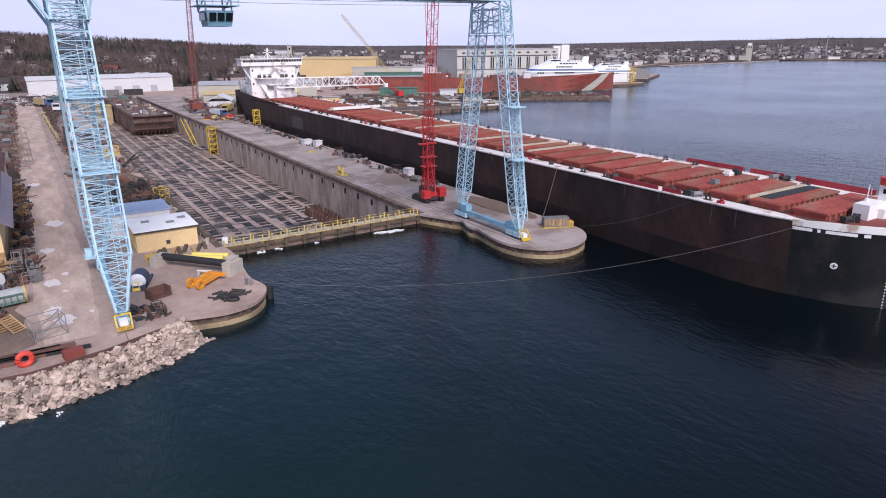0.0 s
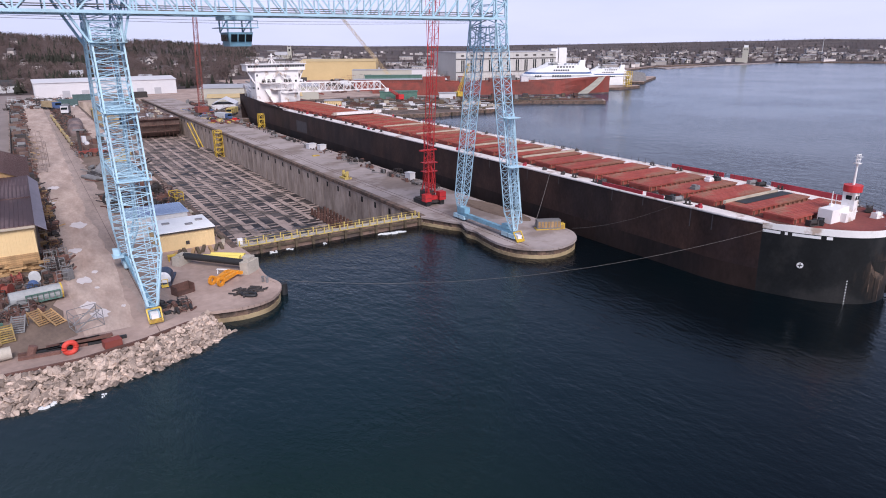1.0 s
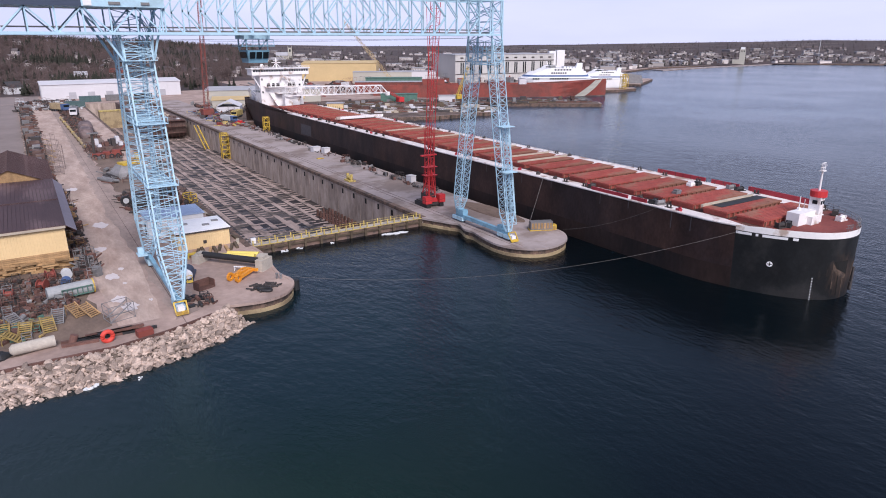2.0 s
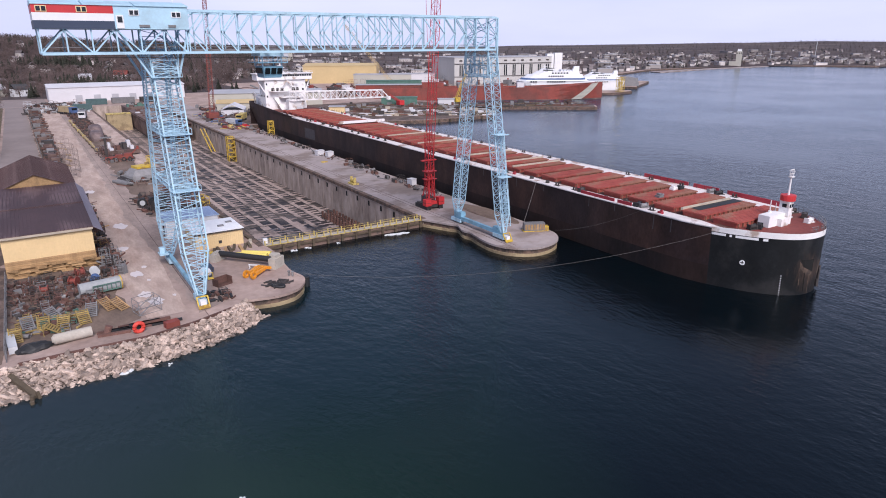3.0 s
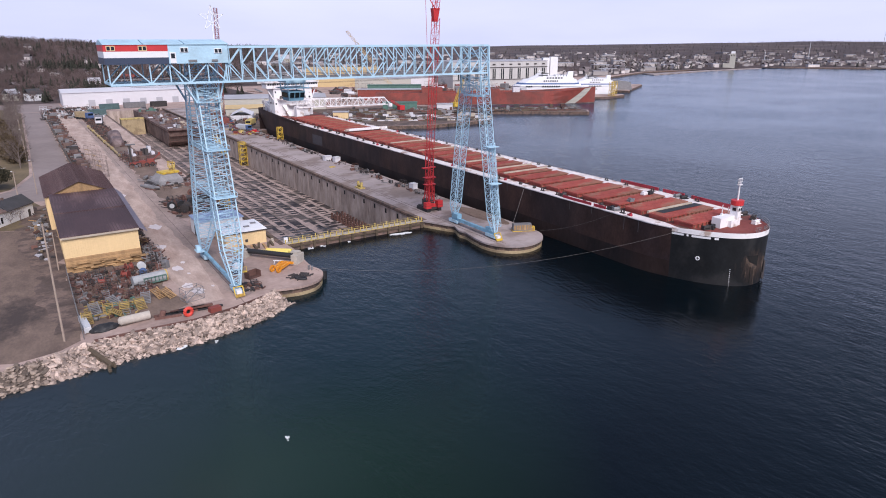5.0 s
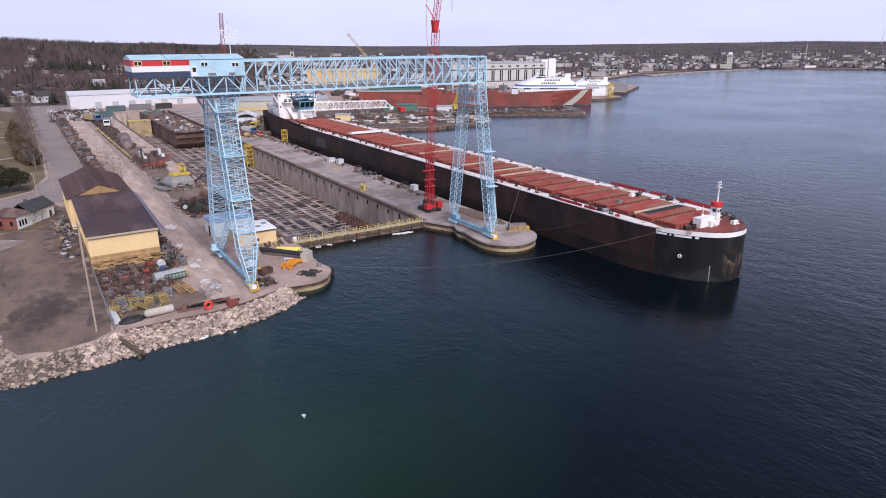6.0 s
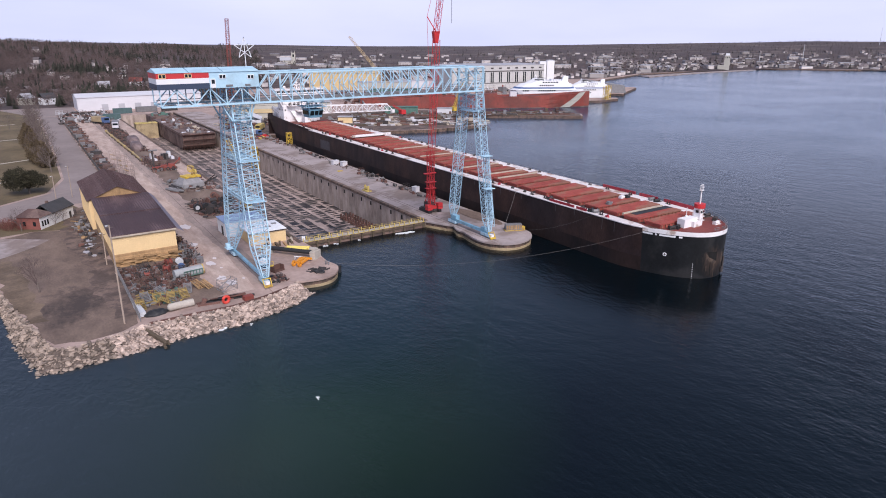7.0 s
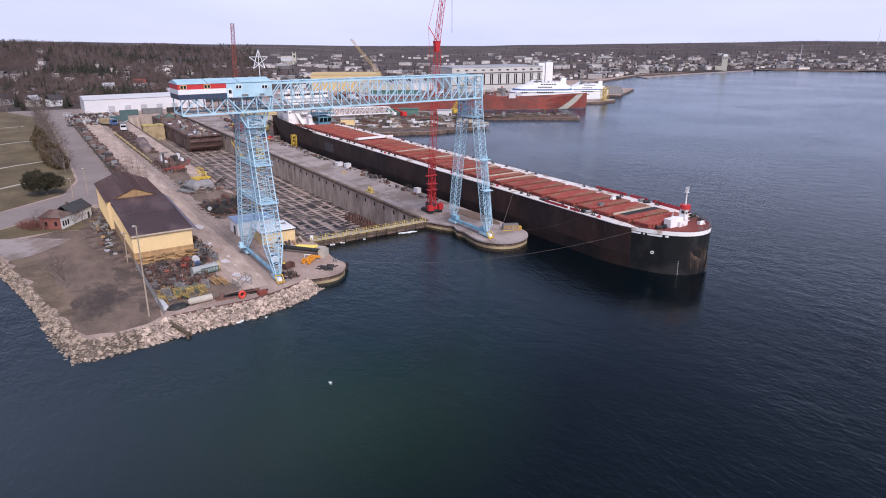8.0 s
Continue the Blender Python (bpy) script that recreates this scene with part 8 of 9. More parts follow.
stair_tower(67.2, 299.5, -8.3, 12, 3.2, M_YELLOW, "yellow steel stair tower standing on the dock floor")
lone("stair_flight", Shape().beam((-0.9, 0, 0), (-3.4, 9, 11.4), 0.4).beam((0.9, 0, 0), (-1.6, 9, 11.4), 0.4).beam((-0.9, 0, 3), (-0.4, 3.5, 3), 0.2).box(-1, 1, 3, 3.6, 3.6, 3.7).box(-2, 0.2, 6, 6.6, 7.5, 7.6), M_YELLOW, 66.6, 333, -8.3, "steep yellow stair flight against the dock wall", "stairs")
stair_tower(88.6, 302, Q, 7.0, 2.4, M_YELLOW, "yellow access tower beside the ship's hull")
for x, y, rz in ((24.2, 170.5, 12), (23.4, 252, 0)):
    cg = thing("work_cage", x, y, Q, "yellow steel work cage by the dock edge", "work cage", rz=rz, group="work cages")
    for sx in (-1.1, 1.1):
        for sy in (-1.8, 1.8):
            part("post", Shape().beam((sx, sy, 0), (sx, sy, 2.4), 0.18), M_YELLOW, cg)
    for z in (0.15, 1.2, 2.4):
        part("hoop", Shape().beam((-1.1, -1.8, z), (1.1, -1.8, z), 0.15).beam((-1.1, 1.8, z), (1.1, 1.8, z), 0.15).beam((-1.1, -1.8, z), (-1.1, 1.8, z), 0.15).beam((1.1, -1.8, z), (1.1, 1.8, z), 0.15), M_YELLOW, cg)
    part("floor", Shape().box(-1.1, 1.1, -1.8, 1.8, 0.1, 0.2), M_YELLOW, cg)
yw = thing("capstan", 72.6, 172, Q + 0.02, "yellow capstan winch on the dock coping", "capstan")
part("drum", Shape().tube((0, -1.2, 1.2), (0, 1.2, 1.2), 0.6, 14), M_DIRTYYEL, yw)
part("base", Shape().box(-1.1, 1.1, -2.0, 2.0, 0, 0.5).box(-0.4, 0.4, -1.5, -1.2, 0.5, 2.3).box(-0.4, 0.4, 1.2, 1.5, 0.5, 2.3), M_DIRTYYEL, yw)
for x, y, w in ((85.2, 231, 3.2), (87.4, 226, 2.6), (88.0, 160, 2.0)):
    lone("site_box", Shape().box(-w / 2, w / 2, -1.2, 1.2, 0.1, 2.0).box(-w / 2 - 0.1, w / 2 + 0.1, -1.3, 1.3, 2.0, 2.15), M_CLADWHITE, x, y, Q + 0.02, "dirty white equipment box by the ship", "equipment box", rz=8, group="equipment boxes")
lone("yellow_mat", Shape().box(-1.2, 1.2, -0.8, 0.8, 0, 0.25), M_YELLOW, 80.5, 215, Q + 0.02, "flat yellow pallet on the pier", "pallet")
gen = thing("generator", 86.4, 97.2, Q + 0.02, "weathered grey skid-mounted machine at the pier head", "generator", rz=-25)
part("casing", Shape().box(-2.6, 2.6, -0.9, 0.9, 0.2, 2.1), M_GREY, gen)
for i in range(7):
    part("louvre", Shape().box(-2.4 + i * 0.72, -1.9 + i * 0.72, -0.98, -0.9, 0.5, 1.8), M_WOOD, gen)
part("skid", Shape().box(-2.8, 2.8, -1, 1, 0, 0.2).box(2.6, 3.6, -0.7, 0.7, 0, 1.2), M_YELLOW, gen)
md = bmesh.new()
bmesh.ops.create_uvsphere(md, u_segments=26, v_segments=12, radius=1)
for v in md.verts:
    v.co = Vector((v.co.x * 3.0, v.co.y * 13, max(0, v.co.z) * 1.1 + noise.noise(v.co * 3) * 0.25))
lone("gravel_mound", mesh_of(md, "gravel_mound"), M_SOIL, 86.6, 117, Q - 0.1, "low mound of brown gravel and weeds on the pier", "mound", rz=3, smooth=True)
# keel blocks stored on the dock floor by the wall
kb = Shape().box(-0.5, 0.5, -0.4, 0.4, 0, 0.5).box(-0.3, 0.3, -0.25, 0.25, 0.5, 2.0).data("keel_block")
kroot = thing("keel_blocks", 65.5, 128, -8.3, "rows of dark timber keel blocks stored on the dock floor", "keel block", kind="structure")
for i in range(20):
    for j in range(3):
        ob = part("keel_block", kb, M_RUST, kroot)
        ob.location = (-2.4 + j * 2.0, 3 + i * 2.4, 0)

# puddles on the yard
pr = random.Random(3)
for i, (x, y, s) in enumerate(((-1.5, 117, 1.6), (0.5, 121, 0.7), (-2.0, 104, 1.5), (-0.8, 99.5, 1.7), (-3, 132, 1.0), (0.6, 158, 2.2), (-1.4, 137, 1.5), (2.6, 101, 0.5), (0, 112, 0.5), (-3.6, 186, 1.5), (-2, 206, 2.0))):
    pts = [(x + s * 0.75 * math.cos(a * math.pi / 8) * pr.uniform(0.7, 1.2), y + s * 1.35 * math.sin(a * math.pi / 8) * pr.uniform(0.6, 1.25)) for a in range(16)]
    tagged(part("puddle", mesh_of(filled(pts, Q + 0.06 + i * 0.001), "puddle"), M_PUDDLE), "pale shallow puddle on the dirt track", "puddle", kind="structure")

for i, (x, y, w) in enumerate(((-27.4, 152.5, 2.0), (-28.4, 146.4, 1.2), (-26.8, 158.4, 1.5), (-27.0, 141.5, 0.8))):
    pts = [(x + w * 0.8 * math.cos(a * math.pi / 7) * pr.uniform(0.55, 1.2), y + w * 1.5 * math.sin(a * math.pi / 7) * pr.uniform(0.55, 1.2)) for a in range(14)]
    tagged(part("snow_patch", mesh_of(filled(pts, Q + 0.09 + i * 0.001), "snow_patch"), M_SNOW), "dirty pale patch of old snow beside the shed", "snow patch", kind="structure")

# ---- mooring lines ----
def rope(p, q, sag, r, label, n=26):
    sh = Shape()
    p, q = Vector(p), Vector(q)
    pts = [p.lerp(q, i / n) - Vector((0, 0, sag * 4 * (i / n) * (1 - i / n))) for i in range(n + 1)]
    base = Vector((p.x, p.y, p.z))
    sh.sweep([a - base for a in pts], r)
    lone("mooring_line", sh, M_ROPE, *base, label, "mooring line", group="mooring lines")


rope((26.2, 97.2, 3.2), (95.0, 53.4, 11.6), 3.8, 0.026, "pale mooring line from dock head to ship's bow")
rope((89, 92.5, 3.4), (93.4, 70.5, 12.6), 1.0, 0.022, "mooring line from pier head to ship")
rope((84, 99, 3.0), (93.4, 105, 12.9), 0.3, 0.05, "steep mooring line from pier to ship's rail")
for x, y, w in ((60.6, 119.2, 4.4), (57.6, 119.8, 1.8), (33.0, 120.7, 1.6), (36.5, 120.6, 1.2), (44, 120.4, 0.8), (-2.6, 40.5, 0.55), (-8.5, 78.0, 1.9), (-3.0, 76.9, 0.6)):
    fl = Shape()
    for i in range(7):
        fx_, fy_, fr_ = pr.uniform(-w / 2, w / 2), pr.uniform(-0.5, 0.5), pr.uniform(0.12, 0.26) * w
        fl.prism([(fx_ + fr_ * math.cos(a * math.pi / 4) * pr.uniform(0.7, 1.3), fy_ + fr_ * 0.6 * math.sin(a * math.pi / 4)) for a in range(8)], -0.05 - i * 0.003, 0.10 + i * 0.012)
    lone("ice_floe", fl, M_ICE, x, y, LAKE, "melting white ice floating on the dark water", "ice", kind="stuff")

# ---- house by the road, park trees ----
hs = thing("house", -38.2, 179.6, Q, "white house with black shingle roof and red-boarded wing", "house", rz=53)
part("wall", Shape().box(6.2, 17, 0, 6.4, 0, 4.0), M_WHITE, hs)
part("roof", Shape().gable(6.2, 17, 0, 6.4, 4.0, 6.3, 0.4, 0.2, "x"), M_ROOFDARK, hs, "black shingle roof")
part("gable_wall", Shape().add([(17, 0, 4.0), (17, 6.4, 4.0), (17, 3.2, 6.1), (16.9, 0, 4.0), (16.9, 6.4, 4.0), (16.9, 3.2, 6.1)], [(0, 1, 2), (3, 5, 4)]), M_WHITE, hs)
wing = part("wing_wall", Shape().box(0, 6.2, 0, 7.6, 0, 3.9), M_BRICKRED, hs, "red-boarded wing")
part("side_wall", Shape().box(-0.05, 6.2, -0.08, 0, 0, 3.95), M_WHITE, wing, "white-painted side")
part("wing_roof", Shape().add([(-0.4, -0.4, 3.9), (6.6, -0.4, 3.9), (6.6, 8.0, 3.9), (-0.4, 8.0, 3.9), (3.1, 2.4, 6.0), (3.1, 5.4, 6.0)], [(0, 1, 4), (1, 2, 5, 4), (2, 3, 5), (3, 0, 4, 5), (3, 2, 1, 0)]), M_BARGE, wing, "hipped brown roof")
for i in range(3):
    part("window", Shape().box(0.7 + i * 1.25, 1.4 + i * 1.25, -0.14, -0.08, 0.9, 2.6), M_GLASS, hs)
for yy in (1.4, 4.8):
    part("window", Shape().box(-0.11, -0.05, yy, yy + 0.9, 1.1, 2.5), M_GLASS, hs)
part("door", Shape().box(14.6, 15.6, -0.08, 0, 0, 2.2), M_DKSTEEL, hs)
part("chimney", Shape().box(9, 9.7, 3, 3.7, 5.4, 7.1), M_BARGE, hs)
scrap("junk", -28.4, -25.3, 158, 184, 60, 51, [M_GREY, M_DKSTEEL, M_WOOD, M_DKSTEEL], 1.2, "pale loose junk beside the shed", 0.9)


def limbs(sh, p, d, l, r, depth, rng, leafy):
    q = p + d * l
    sh.tube(p, q, r, 5, r * 0.65)
    if depth == 0:
        return
    for i in range(rng.choice((2, 3, 3))):
        dd = (d + Vector((rng.uniform(-1, 1), rng.uniform(-1, 1), rng.uniform(-0.25, 0.6))) * 0.75).normalized()
        limbs(sh, q, dd, l * rng.uniform(0.6, 0.82), r * 0.6, depth - 1, rng, leafy)


def bare_tree(x, y, h, seed, label, m=M_BARK):
    rng = random.Random(seed)
    t = thing("tree", x, y, Q, label, "tree", group="bare trees")
    tr = Shape().tube((0, 0, -0.1), (0, 0, h * 0.3), h * 0.022, 7, h * 0.016)
    part("trunk", tr, M_BARK, t)
    cr_ = Shape()
    for i in range(5):
        d = Vector((rng.uniform(-1, 1), rng.uniform(-1, 1), rng.uniform(0.7, 1.4))).normalized()
        limbs(cr_, Vector((0, 0, h * rng.uniform(0.18, 0.3))), d, h * 0.26, h * 0.010, 3, rng, False)
    part("crown", cr_, m, t)
    tw_ = Shape()
    for i in range(420):
        a, rad, z = rng.uniform(0, 6.28), h * 0.36 * rng.random() ** 0.5, h * rng.uniform(0.3, 1.0)
        rad *= 1.15 - abs(z / h - 0.6) * 1.2
        p = Vector((rad * math.cos(a), rad * math.sin(a), z))
        d = Vector((math.cos(a) * 0.5 + rng.uniform(-0.4, 0.4), math.sin(a) * 0.5 + rng.uniform(-0.4, 0.4), rng.uniform(0.2, 1))) * h * 0.075
        sd = Vector((rng.uniform(-1, 1), rng.uniform(-1, 1), 0)) * h * 0.0045
        tw_.add([p - sd, p + sd, p + d], [(0, 1, 2)])
    tagged(part("twig_crown", tw_, M_TWIG, t), kind="stuff")


bare_tree(-41.0, 118, 9, 1, "small bare tree on the open ground", M_TWIG)
rt = random.Random(77)
for i in range(26):
    bare_tree(-30.5 + rt.uniform(-4, 1.5), 286 + i * 10 + rt.uniform(-3, 3), rt.uniform(11, 16), 100 + i, "bare brown tree in the row beside the road")
for i, (x, y) in enumerate(((-45, 470), (-60, 520), (-75, 560), (-52, 600), (-95, 480), (-100, 580), (-120, 440))):
    bare_tree(x, y, rt.uniform(9, 14), 200 + i, "bare tree on the park lawn")
bush = thing("evergreen_tree", -39.6, 240.5, Q, "broad dark evergreen tree with a rounded crown on the lawn", "tree")
bsh = Shape()
rb2 = random.Random(9)
lumps = [(rb2.uniform(-7.0, 7.0), rb2.uniform(-4.4, 4.4), rb2.uniform(4.0, 8.4), rb2.uniform(1.7, 2.9)) for k in range(26)]
lumps = [(lx * (1.25 - lz / 15), ly * (1.25 - lz / 15), lz, lr) for lx, ly, lz, lr in lumps]
for i in range(13000):
    lx, ly, lz, lr = lumps[i % len(lumps)]
    n_ = Vector((rb2.gauss(0, 1), rb2.gauss(0, 1), rb2.gauss(0, 0.8))).normalized()
    p = Vector((lx, ly, lz)) + n_ * lr * rb2.uniform(0.72, 1.08)
    if p.z < 2.4:
        continue
    s1, s2 = (Vector((rb2.uniform(-1, 1), rb2.uniform(-1, 1), rb2.uniform(-1, 1))).normalized() * 0.5 for k in range(2))
    bsh.add([p, p + s1, p + s2], [(0, 1, 2)])
tagged(part("foliage", bsh, M_YEW, bush), kind="stuff")
part("trunk", Shape().tube((0, 0, 0), (0, 0, 3), 0.3, 8, 0.2), M_BARK, bush)
hr2 = random.Random(14)
for i in range(13):
    hg = Shape()
    for j in range(2600):
        a, rad, z = hr2.uniform(0, 6.28), 4.6 * hr2.random() ** 0.4, hr2.uniform(0.3, 11.5)
        rad *= max(0.12, 1.1 - abs(z - 3.6) / 7.2)
        p = Vector((rad * math.cos(a), rad * math.sin(a), z))
        s1, s2 = (Vector((hr2.uniform(-1, 1), hr2.uniform(-1, 1), hr2.uniform(-1, 1))) * 0.62 for k in range(2))
        hg.add([p, p + s1, p + s2], [(0, 1, 2)])
    ct = thing("cedar_tree", -31.6 + hr2.uniform(-2.2, 1) - i * 0.25, 300 + i * 7.5 + hr2.uniform(-3, 3), Q, "dense olive-brown winter cedar beside the road", "tree", group="dry cedars")
    part("trunk", Shape().tube((0, 0, 0), (0, 0, 5), 0.22, 7, 0.08), M_BARK, ct)
    tagged(part("foliage", hg, M_HEDGE, ct), kind="stuff")
rbush = Shape()
for i in range(900):
    a, rad, z = rb2.uniform(0, 6.28), 3.8 * rb2.random() ** 0.5, rb2.uniform(0, 3.0)
    p = Vector((rad * math.cos(a), rad * math.sin(a), z * (1 - rad / 6)))
    d = Vector((math.cos(a) * 0.4, math.sin(a) * 0.4, 0.8)) * 0.9
    sd = Vector((rb2.uniform(-1, 1), rb2.uniform(-1, 1), 0)) * 0.05
    rbush.add([p - sd, p + sd, p + d], [(0, 1, 2)])
for x, y in ((-44.6, 184.5), (-46.2, 187), (-47.5, 190)):
    lone("shrub", rbush, M_REDTWIG, x, y, Q, "red-twigged leafless shrub beside the house", "shrub", group="red shrubs")

bare_tree(-43.4, 181.0, 7.5, 71, "bare tree in front of the red house", M_TWIG)
bare_tree(-34.0, 182.6, 5.0, 72, "bare bush beside the white house wall", M_TWIG)
bare_tree(-31.6, 186.0, 4.6, 73, "bare bush beside the white house wall", M_TWIG)

# ---- far red cranes ----
def lattice_crane(x, y, hb, tip, m, label, w=2.2, base=4.0):
    c = thing("crane", x, y, Q, label, "crane", group="far cranes")
    part("crawler", Shape().box(-base / 2, base / 2, -base / 2, base / 2, 0, 1.4), M_TARP, c)
    part("cab", Shape().box(-base / 2, base / 2, -base * 0.7, base * 0.5, 1.4, 4.6), m, c)
    tower(c, "boom", m, (0, 0, 3.5), (tip[0], tip[1], hb), w, w * 0.7, max(8, int(hb / 2.6)), 0.22, 0.1)
    part("stay", Shape().beam((0, -base * 0.6, 4.6), (tip[0], tip[1], hb), 0.1), M_DKSTEEL, c)


lattice_crane(80.5, 385, 70, (4, 6), M_REDHULL, "red lattice crane farther up the pier", 2.6, 6)
lattice_crane(300, 560, 60, (-42, 18), M_CLADYEL, "tan lattice crane in the far shipyard", 2.6, 7)
lattice_crane(215, 395, 8, (-7, 2), M_RED, "small red crane on the near pier", 1.6, 4)
lattice_crane(262, 392, 24, (8, -2), M_YELLOW, "small yellow crane on the pier", 1.8, 4)
for x, y, w, d, h, m, lb in ((205, 405, 26, 8, 6, M_GREEN, "green container stack on the pier"), (243, 388, 12, 5, 4.5, M_CLADWHITE, "white container on the pier"), (150, 372, 10, 6, 5, M_SHEDYEL, "yellow hut on the near pier"), (230, 500, 60, 12, 9, M_REDHULL, "dark red hull section on the slip"), (250, 520, 50, 10, 11, M_GREEN, "long green store in the far yard"), (280, 610, 60, 20, 12, M_CLADBEIGE, "pale store building in the yard"), (340, 640, 50, 20, 10, M_CLADWHITE, "pale store building in the yard"), (440, 590, 40, 18, 8, M_ROOFGREY, "grey low store in the far yard")):
    s_ = thing("store", x, y, Q, lb, "store", rz=-30)
    part("wall", Shape().box(0, w, 0, d, 0, h), m, s_)
    part("roof", Shape().box(-0.4, w + 0.4, -0.4, d + 0.4, h, h + 0.4), M_ROOFGREY if m is not M_GREEN else M_GREEN, s_)
for x, y in ((452, 405), (459, 409)):
    stair_tower(x, y, Q, 13, 4, M_YELLOW, "yellow steel tower on the far pier")
for i, x in enumerate((196, 204, 212, 220, 228, 236)):
    lone("pile", Shape().tube((0, 0, -3), (0, 0, 2.6), 0.5, 8), M_TIMBER, x, 312.4, 0, "timber pile along the near pier", "pile", group="pier piles")
tent = thing("tent", 98, 405, Q, "white ridge tent beside the ship's stern", "tent", rz=-20)
part("canopy", Shape().gable(-7, 7, 0, 22, 3.2, 6.4, 0.2, 0.1), M_CLADWHITE, tent)
part("side", Shape().box(-7, 7, 0, 22, 0, 3.1), M_CLADWHITE, tent)

# ---- woods and town on the hills ----
rw = random.Random(55)


class Wood:
    """Collects the small triangles of a whole wood's crowns as arrays."""

    def __init__(self):
        self.v = []

    def add(self, p, q, r):
        self.v.append(np.stack([p, q, r], 1).reshape(-1, 3))

    def data(self, name):
        v = np.concatenate(self.v).astype(np.float32)
        n = len(v) // 3
        me = bpy.data.meshes.new(name)
        me.vertices.add(3 * n)
        me.vertices.foreach_set("co", v.ravel())
        me.loops.add(3 * n)
        me.loops.foreach_set("vertex_index", np.arange(3 * n, dtype=np.int32))
        me.polygons.add(n)
        me.polygons.foreach_set("loop_start", np.arange(0, 3 * n, 3, dtype=np.int32))
        me.update(calc_edges=True)
        return me


def far_tree(wood, x, y, z, h, n, wide, conifer):
    """A leafless crown: a few loose lumps of fine twigs on a thin trunk; or a conifer of drooping boughs."""
    if conifer:
        k, a = np.random.rand(n), np.random.rand(n) * 6.283
        rad = h * 0.19 * (1 - k) + 0.25
        p = np.stack([x + rad * np.cos(a) * 0.4, y + rad * np.sin(a) * 0.4, z + h * (0.1 + 0.88 * k)], 1)
        q = p + np.stack([rad * np.cos(a + 0.8), rad * np.sin(a + 0.8), -h * 0.1 * np.ones_like(k)], 1)
        r = p + np.stack([rad * np.cos(a - 0.8), rad * np.sin(a - 0.8), h * (np.random.rand(n) * 0.1 - 0.1)], 1)
        wood.add(p, q, r)
        return
    lumps = 5
    la, lu = np.random.rand(lumps) * 6.283, np.random.rand(lumps)
    ld = h * wide * 0.6 * np.random.rand(lumps) ** 0.5 * (1 - 0.4 * lu)
    centre = np.stack([x + ld * np.cos(la), y + ld * np.sin(la), z + h * (0.34 + 0.44 * lu)], 1)
    size = h * (0.14 + 0.12 * np.random.rand(lumps))
    pick = np.random.randint(0, lumps, n)
    o = np.random.randn(n, 3)
    o /= np.linalg.norm(o, axis=1, keepdims=True)
    p = centre[pick] + o * (size[pick] * (0.55 + 0.55 * np.random.rand(n)))[:, None]
    e = np.random.randn(2, n, 3)
    e /= np.linalg.norm(e, axis=2, keepdims=True)
    w = h * (0.03 + 0.05 * np.random.rand(n))[:, None]
    wood.add(p, p + e[0] * w, p + e[1] * w)
    c = np.array([[x, y, z]])
    wood.add(c - (h * 0.02, 0, 0), c + (h * 0.02, 0, 0), c + (0, 0, h * 0.6))


twv, cnv = Wood(), Wood()


def conifer_share(x, y, r):
    """Conifers stand in groups and along the ridge."""
    return 0.04 + max(0.0, noise.noise(Vector((x / 90, y / 90, 3))) - 0.04) * 1.5 + (0.1 if r > 1200 else 0.0)


# the town's houses: where they stand, the wood opens towards the water
sites = []
for i in range(760):
    k = rw.random()
    if k < 0.09:
        b = rw.uniform(-12, 16)
        r = table(SHORE_R, b) + 60 + 480 * rw.random()
    elif k < 0.5:
        b = rw.uniform(15, 50)
        r = table(SHORE_R, b) + rw.uniform(10, 60) + 1300 * rw.random() ** 2.0
    else:
        b = rw.uniform(46, 76)
        r = table(SHORE_R, b) + rw.uniform(8, 60) + 800 * rw.random() ** 2.2
    big = b > 15 and rw.random() < (0.26 if b < 48 else 0.12)
    sites.append((b, r, big))
clearing = {}
for b, r, big in sites:
    clearing.setdefault(int(b), []).append((b, r, 26 if big else 8))


def in_clearing(b, r):
    for key in (int(b) - 1, int(b), int(b) + 1):
        for hb_, hr0, w in clearing.get(key, ()):
            if -22 < r - hr0 < 8 and abs(radians(b - hb_)) * r < w:
                return True
    return False


for i in range(21500):
    k = rw.random()
    if k < 0.46:
        b = rw.uniform(-15, 17)
        r = table(SHORE_R, b) + 5 + (1500 if b > 8 else 850) * rw.random() ** 1.2
    elif k < 0.7:
        b = rw.uniform(14, 50)
        r = table(SHORE_R, b) + 30 + 3000 * rw.random() ** 1.9
    else:
        b = rw.uniform(48, 76)
        r = table(SHORE_R, b) + 12 + 2900 * rw.random() ** 1.8
    x, y, z = r * math.sin(radians(b)), r * math.cos(radians(b)), terrain(b, r)
    if (15 < b < 47 and r < 900 and rw.random() < 0.55) or in_clearing(b, r):
        continue
    con = rw.random() < (conifer_share(x, y, r) if b < 17 else 0.12)
    h = rw.uniform(8, 16) if b < 17 else rw.uniform(7, 13)
    far_tree(cnv if con else twv, x, y, z - 0.5, h * (0.95 if con else 1.0), (130 if r < 1150 else 70) if b < 17 else (60 if r < 1500 else 28), 0.46, con)
for i in range(460):
    x, y = rw.uniform(-230, 165), rw.uniform(622, 715)
    if x < -10 and rw.random() < 0.35:
        continue
    con = rw.random() < 0.3
    far_tree(cnv if con else twv, x, y, Q - 0.3, rw.uniform(8, 14), 170, 0.42, con)
for nm, wood, m_, lb in (("woodland", twv, M_TWIG, "brown leafless woodland on the hills"), ("conifer_wood", cnv, M_CONIFER, "dark conifers among the bare woodland")):
    tagged(part(nm, wood.data(nm), m_), lb, "woodland", kind="stuff")
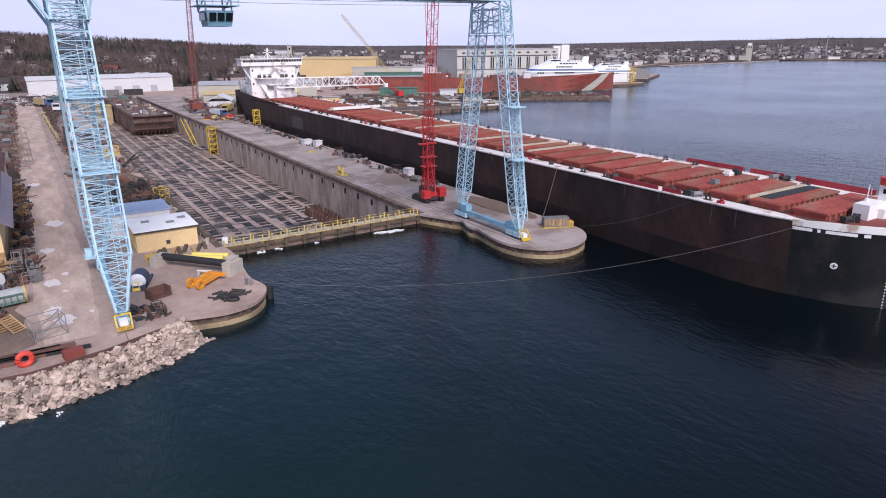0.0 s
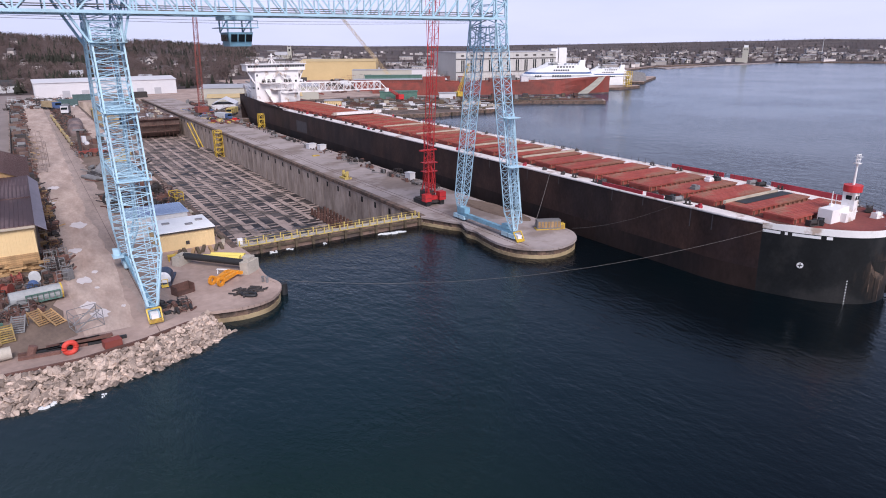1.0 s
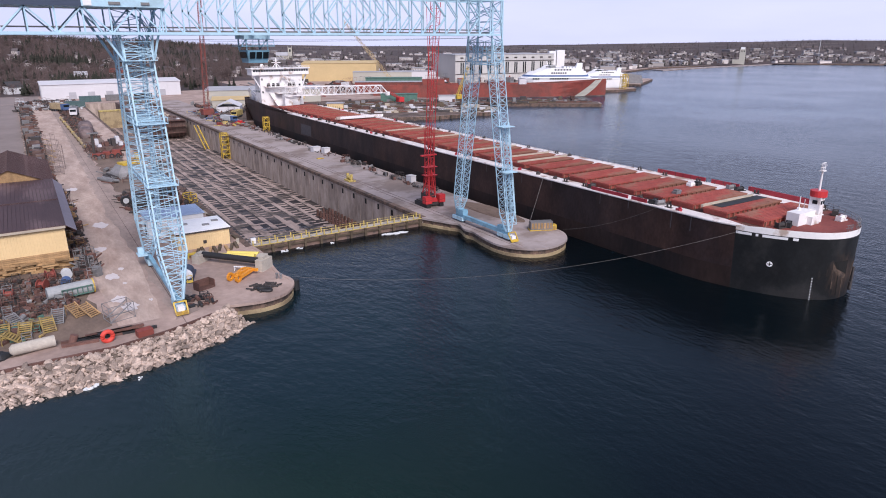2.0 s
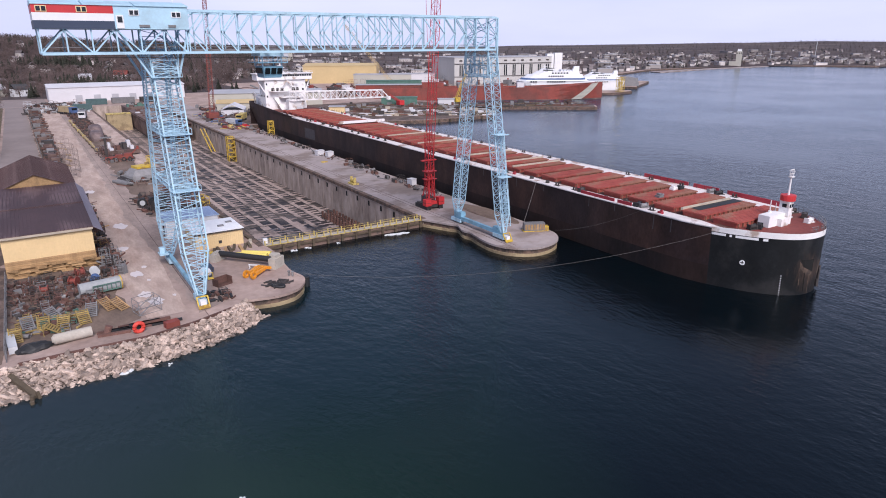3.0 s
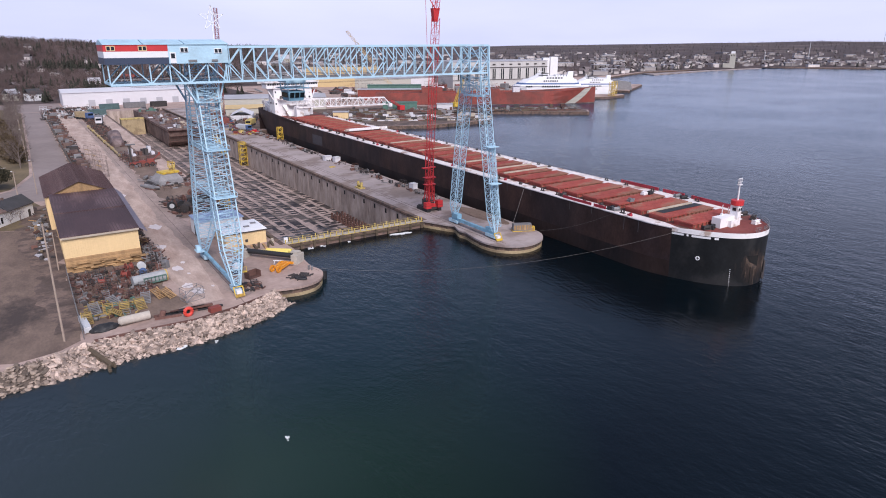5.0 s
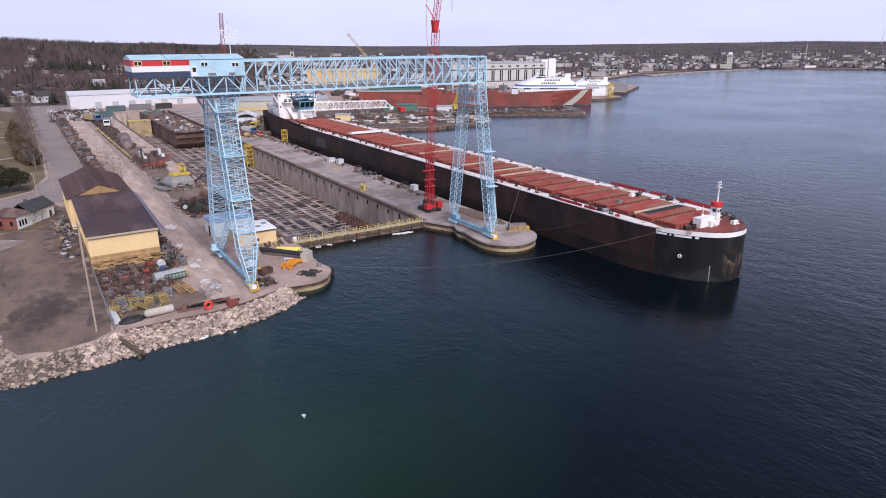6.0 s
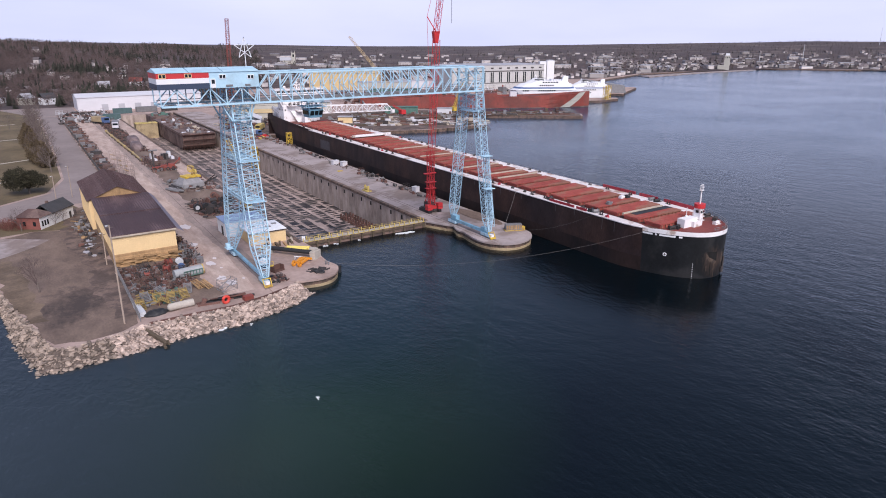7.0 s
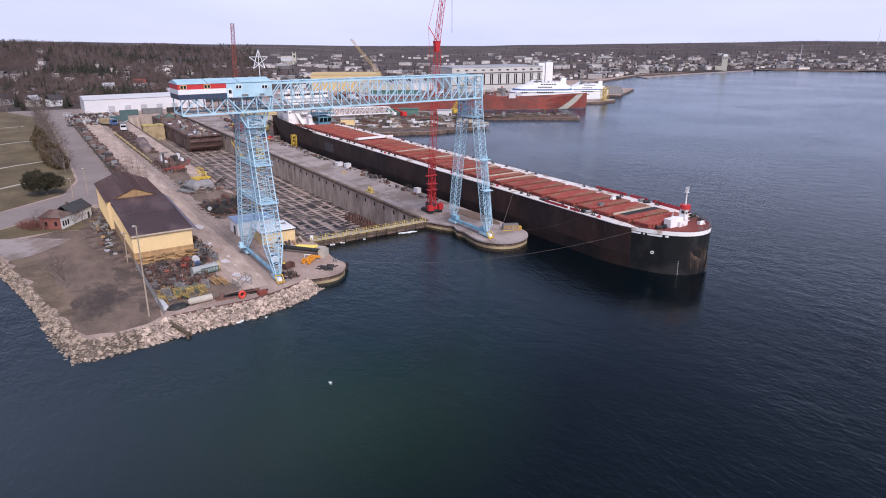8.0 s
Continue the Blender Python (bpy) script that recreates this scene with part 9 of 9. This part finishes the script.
hw, hr_, flat = Shape(), Shape(), Shape()
for b, r, big in sites:
    x, y, z = r * math.sin(radians(b)), r * math.cos(radians(b)), terrain(b, r)
    w, d, h = rw.uniform(6, 10.5), rw.uniform(5, 8), rw.uniform(3, 5.5)
    if big:
        w, d, h = w * rw.uniform(1.6, 4.2), d * 1.6, rw.uniform(3.5, 6.5)
    a = rw.uniform(0, 180) if not big else rw.choice((-30, -20, 60, -45)) + rw.uniform(-8, 8)
    hw.box(x - w / 2, x + w / 2, y - d / 2, y + d / 2, z - 2, z + h, a)
    if big:
        flat.box(x - w / 2 - 0.4, x + w / 2 + 0.4, y - d / 2 - 0.4, y + d / 2 + 0.4, z + h, z + h + 0.8, a)
    else:
        k1 = len(hr_.v)
        hr_.gable(x - w / 2, x + w / 2, y - d / 2, y + d / 2, z + h, z + h + 3, 0.4, 0.3)
        c_, s_2 = math.cos(radians(a)), math.sin(radians(a))
        hr_.v[k1:] = [(x + (px - x) * c_ - (py - y) * s_2, y + (px - x) * s_2 + (py - y) * c_, pz) for px, py, pz in hr_.v[k1:]]
for nm, sh_, m_, lb in (("town_walls", hw, M_TOWN, "pale walls of the town's many small houses"), ("town_roofs", hr_, M_TOWNROOF, "grey and brown roofs of the town"), ("flat_roofs", flat, M_ROOFGREY, "pale flat roofs of stores and works in the town")):
    me = bpy.data.meshes.new(nm)
    me.from_pydata(sh_.v, [], sh_.f)
    tagged(part(nm, me, m_), lb, "town", kind="stuff")
b, r = 57, 1345
gx, gy = r * math.sin(radians(b)), r * math.cos(radians(b))
elev = thing("grain_elevator", gx, gy, terrain(b, r) - 1, "pale concrete grain elevator on the far shore", "elevator", rz=-b)
part("shaft", Shape().box(-5, 5, -5, 5, 0, 27), M_CLADBEIGE, elev)
part("head", Shape().box(-3.6, 3.6, -3.6, 3.6, 27, 31), M_WHITE, elev)
for xx in (-3, 0, 3):
    part("window", Shape().box(xx - 0.6, xx + 0.6, -5.2, -5, 22, 25), M_GLASS, elev)
part("annex", Shape().box(-16, -5, -5, 5, 0, 9), M_CLADBEIGE, elev)
b, r = 19.7, 1400
cx_, cy_ = r * math.sin(radians(b)), r * math.cos(radians(b))
church = thing("church", cx_, cy_, terrain(b, r) - 1, "pale stone church with a square pinnacled tower", "church", rz=-b)
part("tower", Shape().box(-4, 4, -4, 4, 0, 24), M_CLADBEIGE, church)
for sx in (-3.4, 3.4):
    for sy in (-3.4, 3.4):
        part("pinnacle", Shape().tube((sx, sy, 24), (sx, sy, 29), 0.9, 6, 0.1), M_CLADBEIGE, church)
part("nave", Shape().box(-28, -4, -5, 7, 0, 9), M_CLADBEIGE, church)
part("roof", Shape().gable(-28, -4, -5, 7, 9, 15, 0.4, 0.3, "x"), M_ROOFGREY, church)
part("belfry_opening", Shape().box(-1.6, 1.6, -4.2, -4, 16, 21), M_GLASS, church)
for b, r, h in ((62.2, 1700, 40), (66.5, 3300, 70), (68.2, 3350, 62), (59.2, 1600, 22)):
    mx_, my_ = r * math.sin(radians(b)), r * math.cos(radians(b))
    lone("radio_mast", Shape().tube((0, 0, 0), (0, 0, h), 1.1 if r > 2000 else 0.6, 6, 0.5), M_GALV, mx_, my_, terrain(b, r) - 1, "slender pale mast above the far hills", "mast", group="far masts")
pen = Shape().prism([(820, 660), (1010, 700), (1195, 712), (1195, 722), (1010, 716), (830, 690)], -1, 1.6)
tagged(part("sand_spit", pen, M_QUAY), "low pale shore strip across the bay", "shore", kind="structure")
for b, r, w, lb, mw, mr in ((6.1, 838, 15, "white house with a red roof at the wood's edge", M_WHITE, M_REDHULL), (-1.2, 660, 12, "white gabled house by the road end", M_WHITE, M_ROOFDARK), (-2.6, 668, 11, "pale gabled house among bare trees", M_CLADBEIGE, M_ROOFGREY), (8.2, 700, 13, "white steep-roofed house behind the warehouse", M_WHITE, M_ROOFGREY), (-4.4, 700, 12, "white house under the wooded hill", M_WHITE, M_ROOFDARK), (3.5, 790, 12, "pale house among the hillside trees", M_CLADWHITE, M_ROOFGREY)):
    x, y = r * math.sin(radians(b)), r * math.cos(radians(b))
    h_ = thing("house", x, y, terrain(b, r) - 0.5, lb, "house", rz=-b * 7 + 20, group="hillside houses")
    part("wall", Shape().box(-w / 2, w / 2, -4.5, 4.5, 0, 6.5), mw, h_)
    part("roof", Shape().gable(-w / 2, w / 2, -4.5, 4.5, 6.5, 10.5, 0.5, 0.25, "x"), mr, h_)
    for xx in (-w / 4, w / 4):
        part("window", Shape().box(xx - 0.7, xx + 0.7, -4.56, -4.5, 2.6, 4.4), M_GLASS, h_)
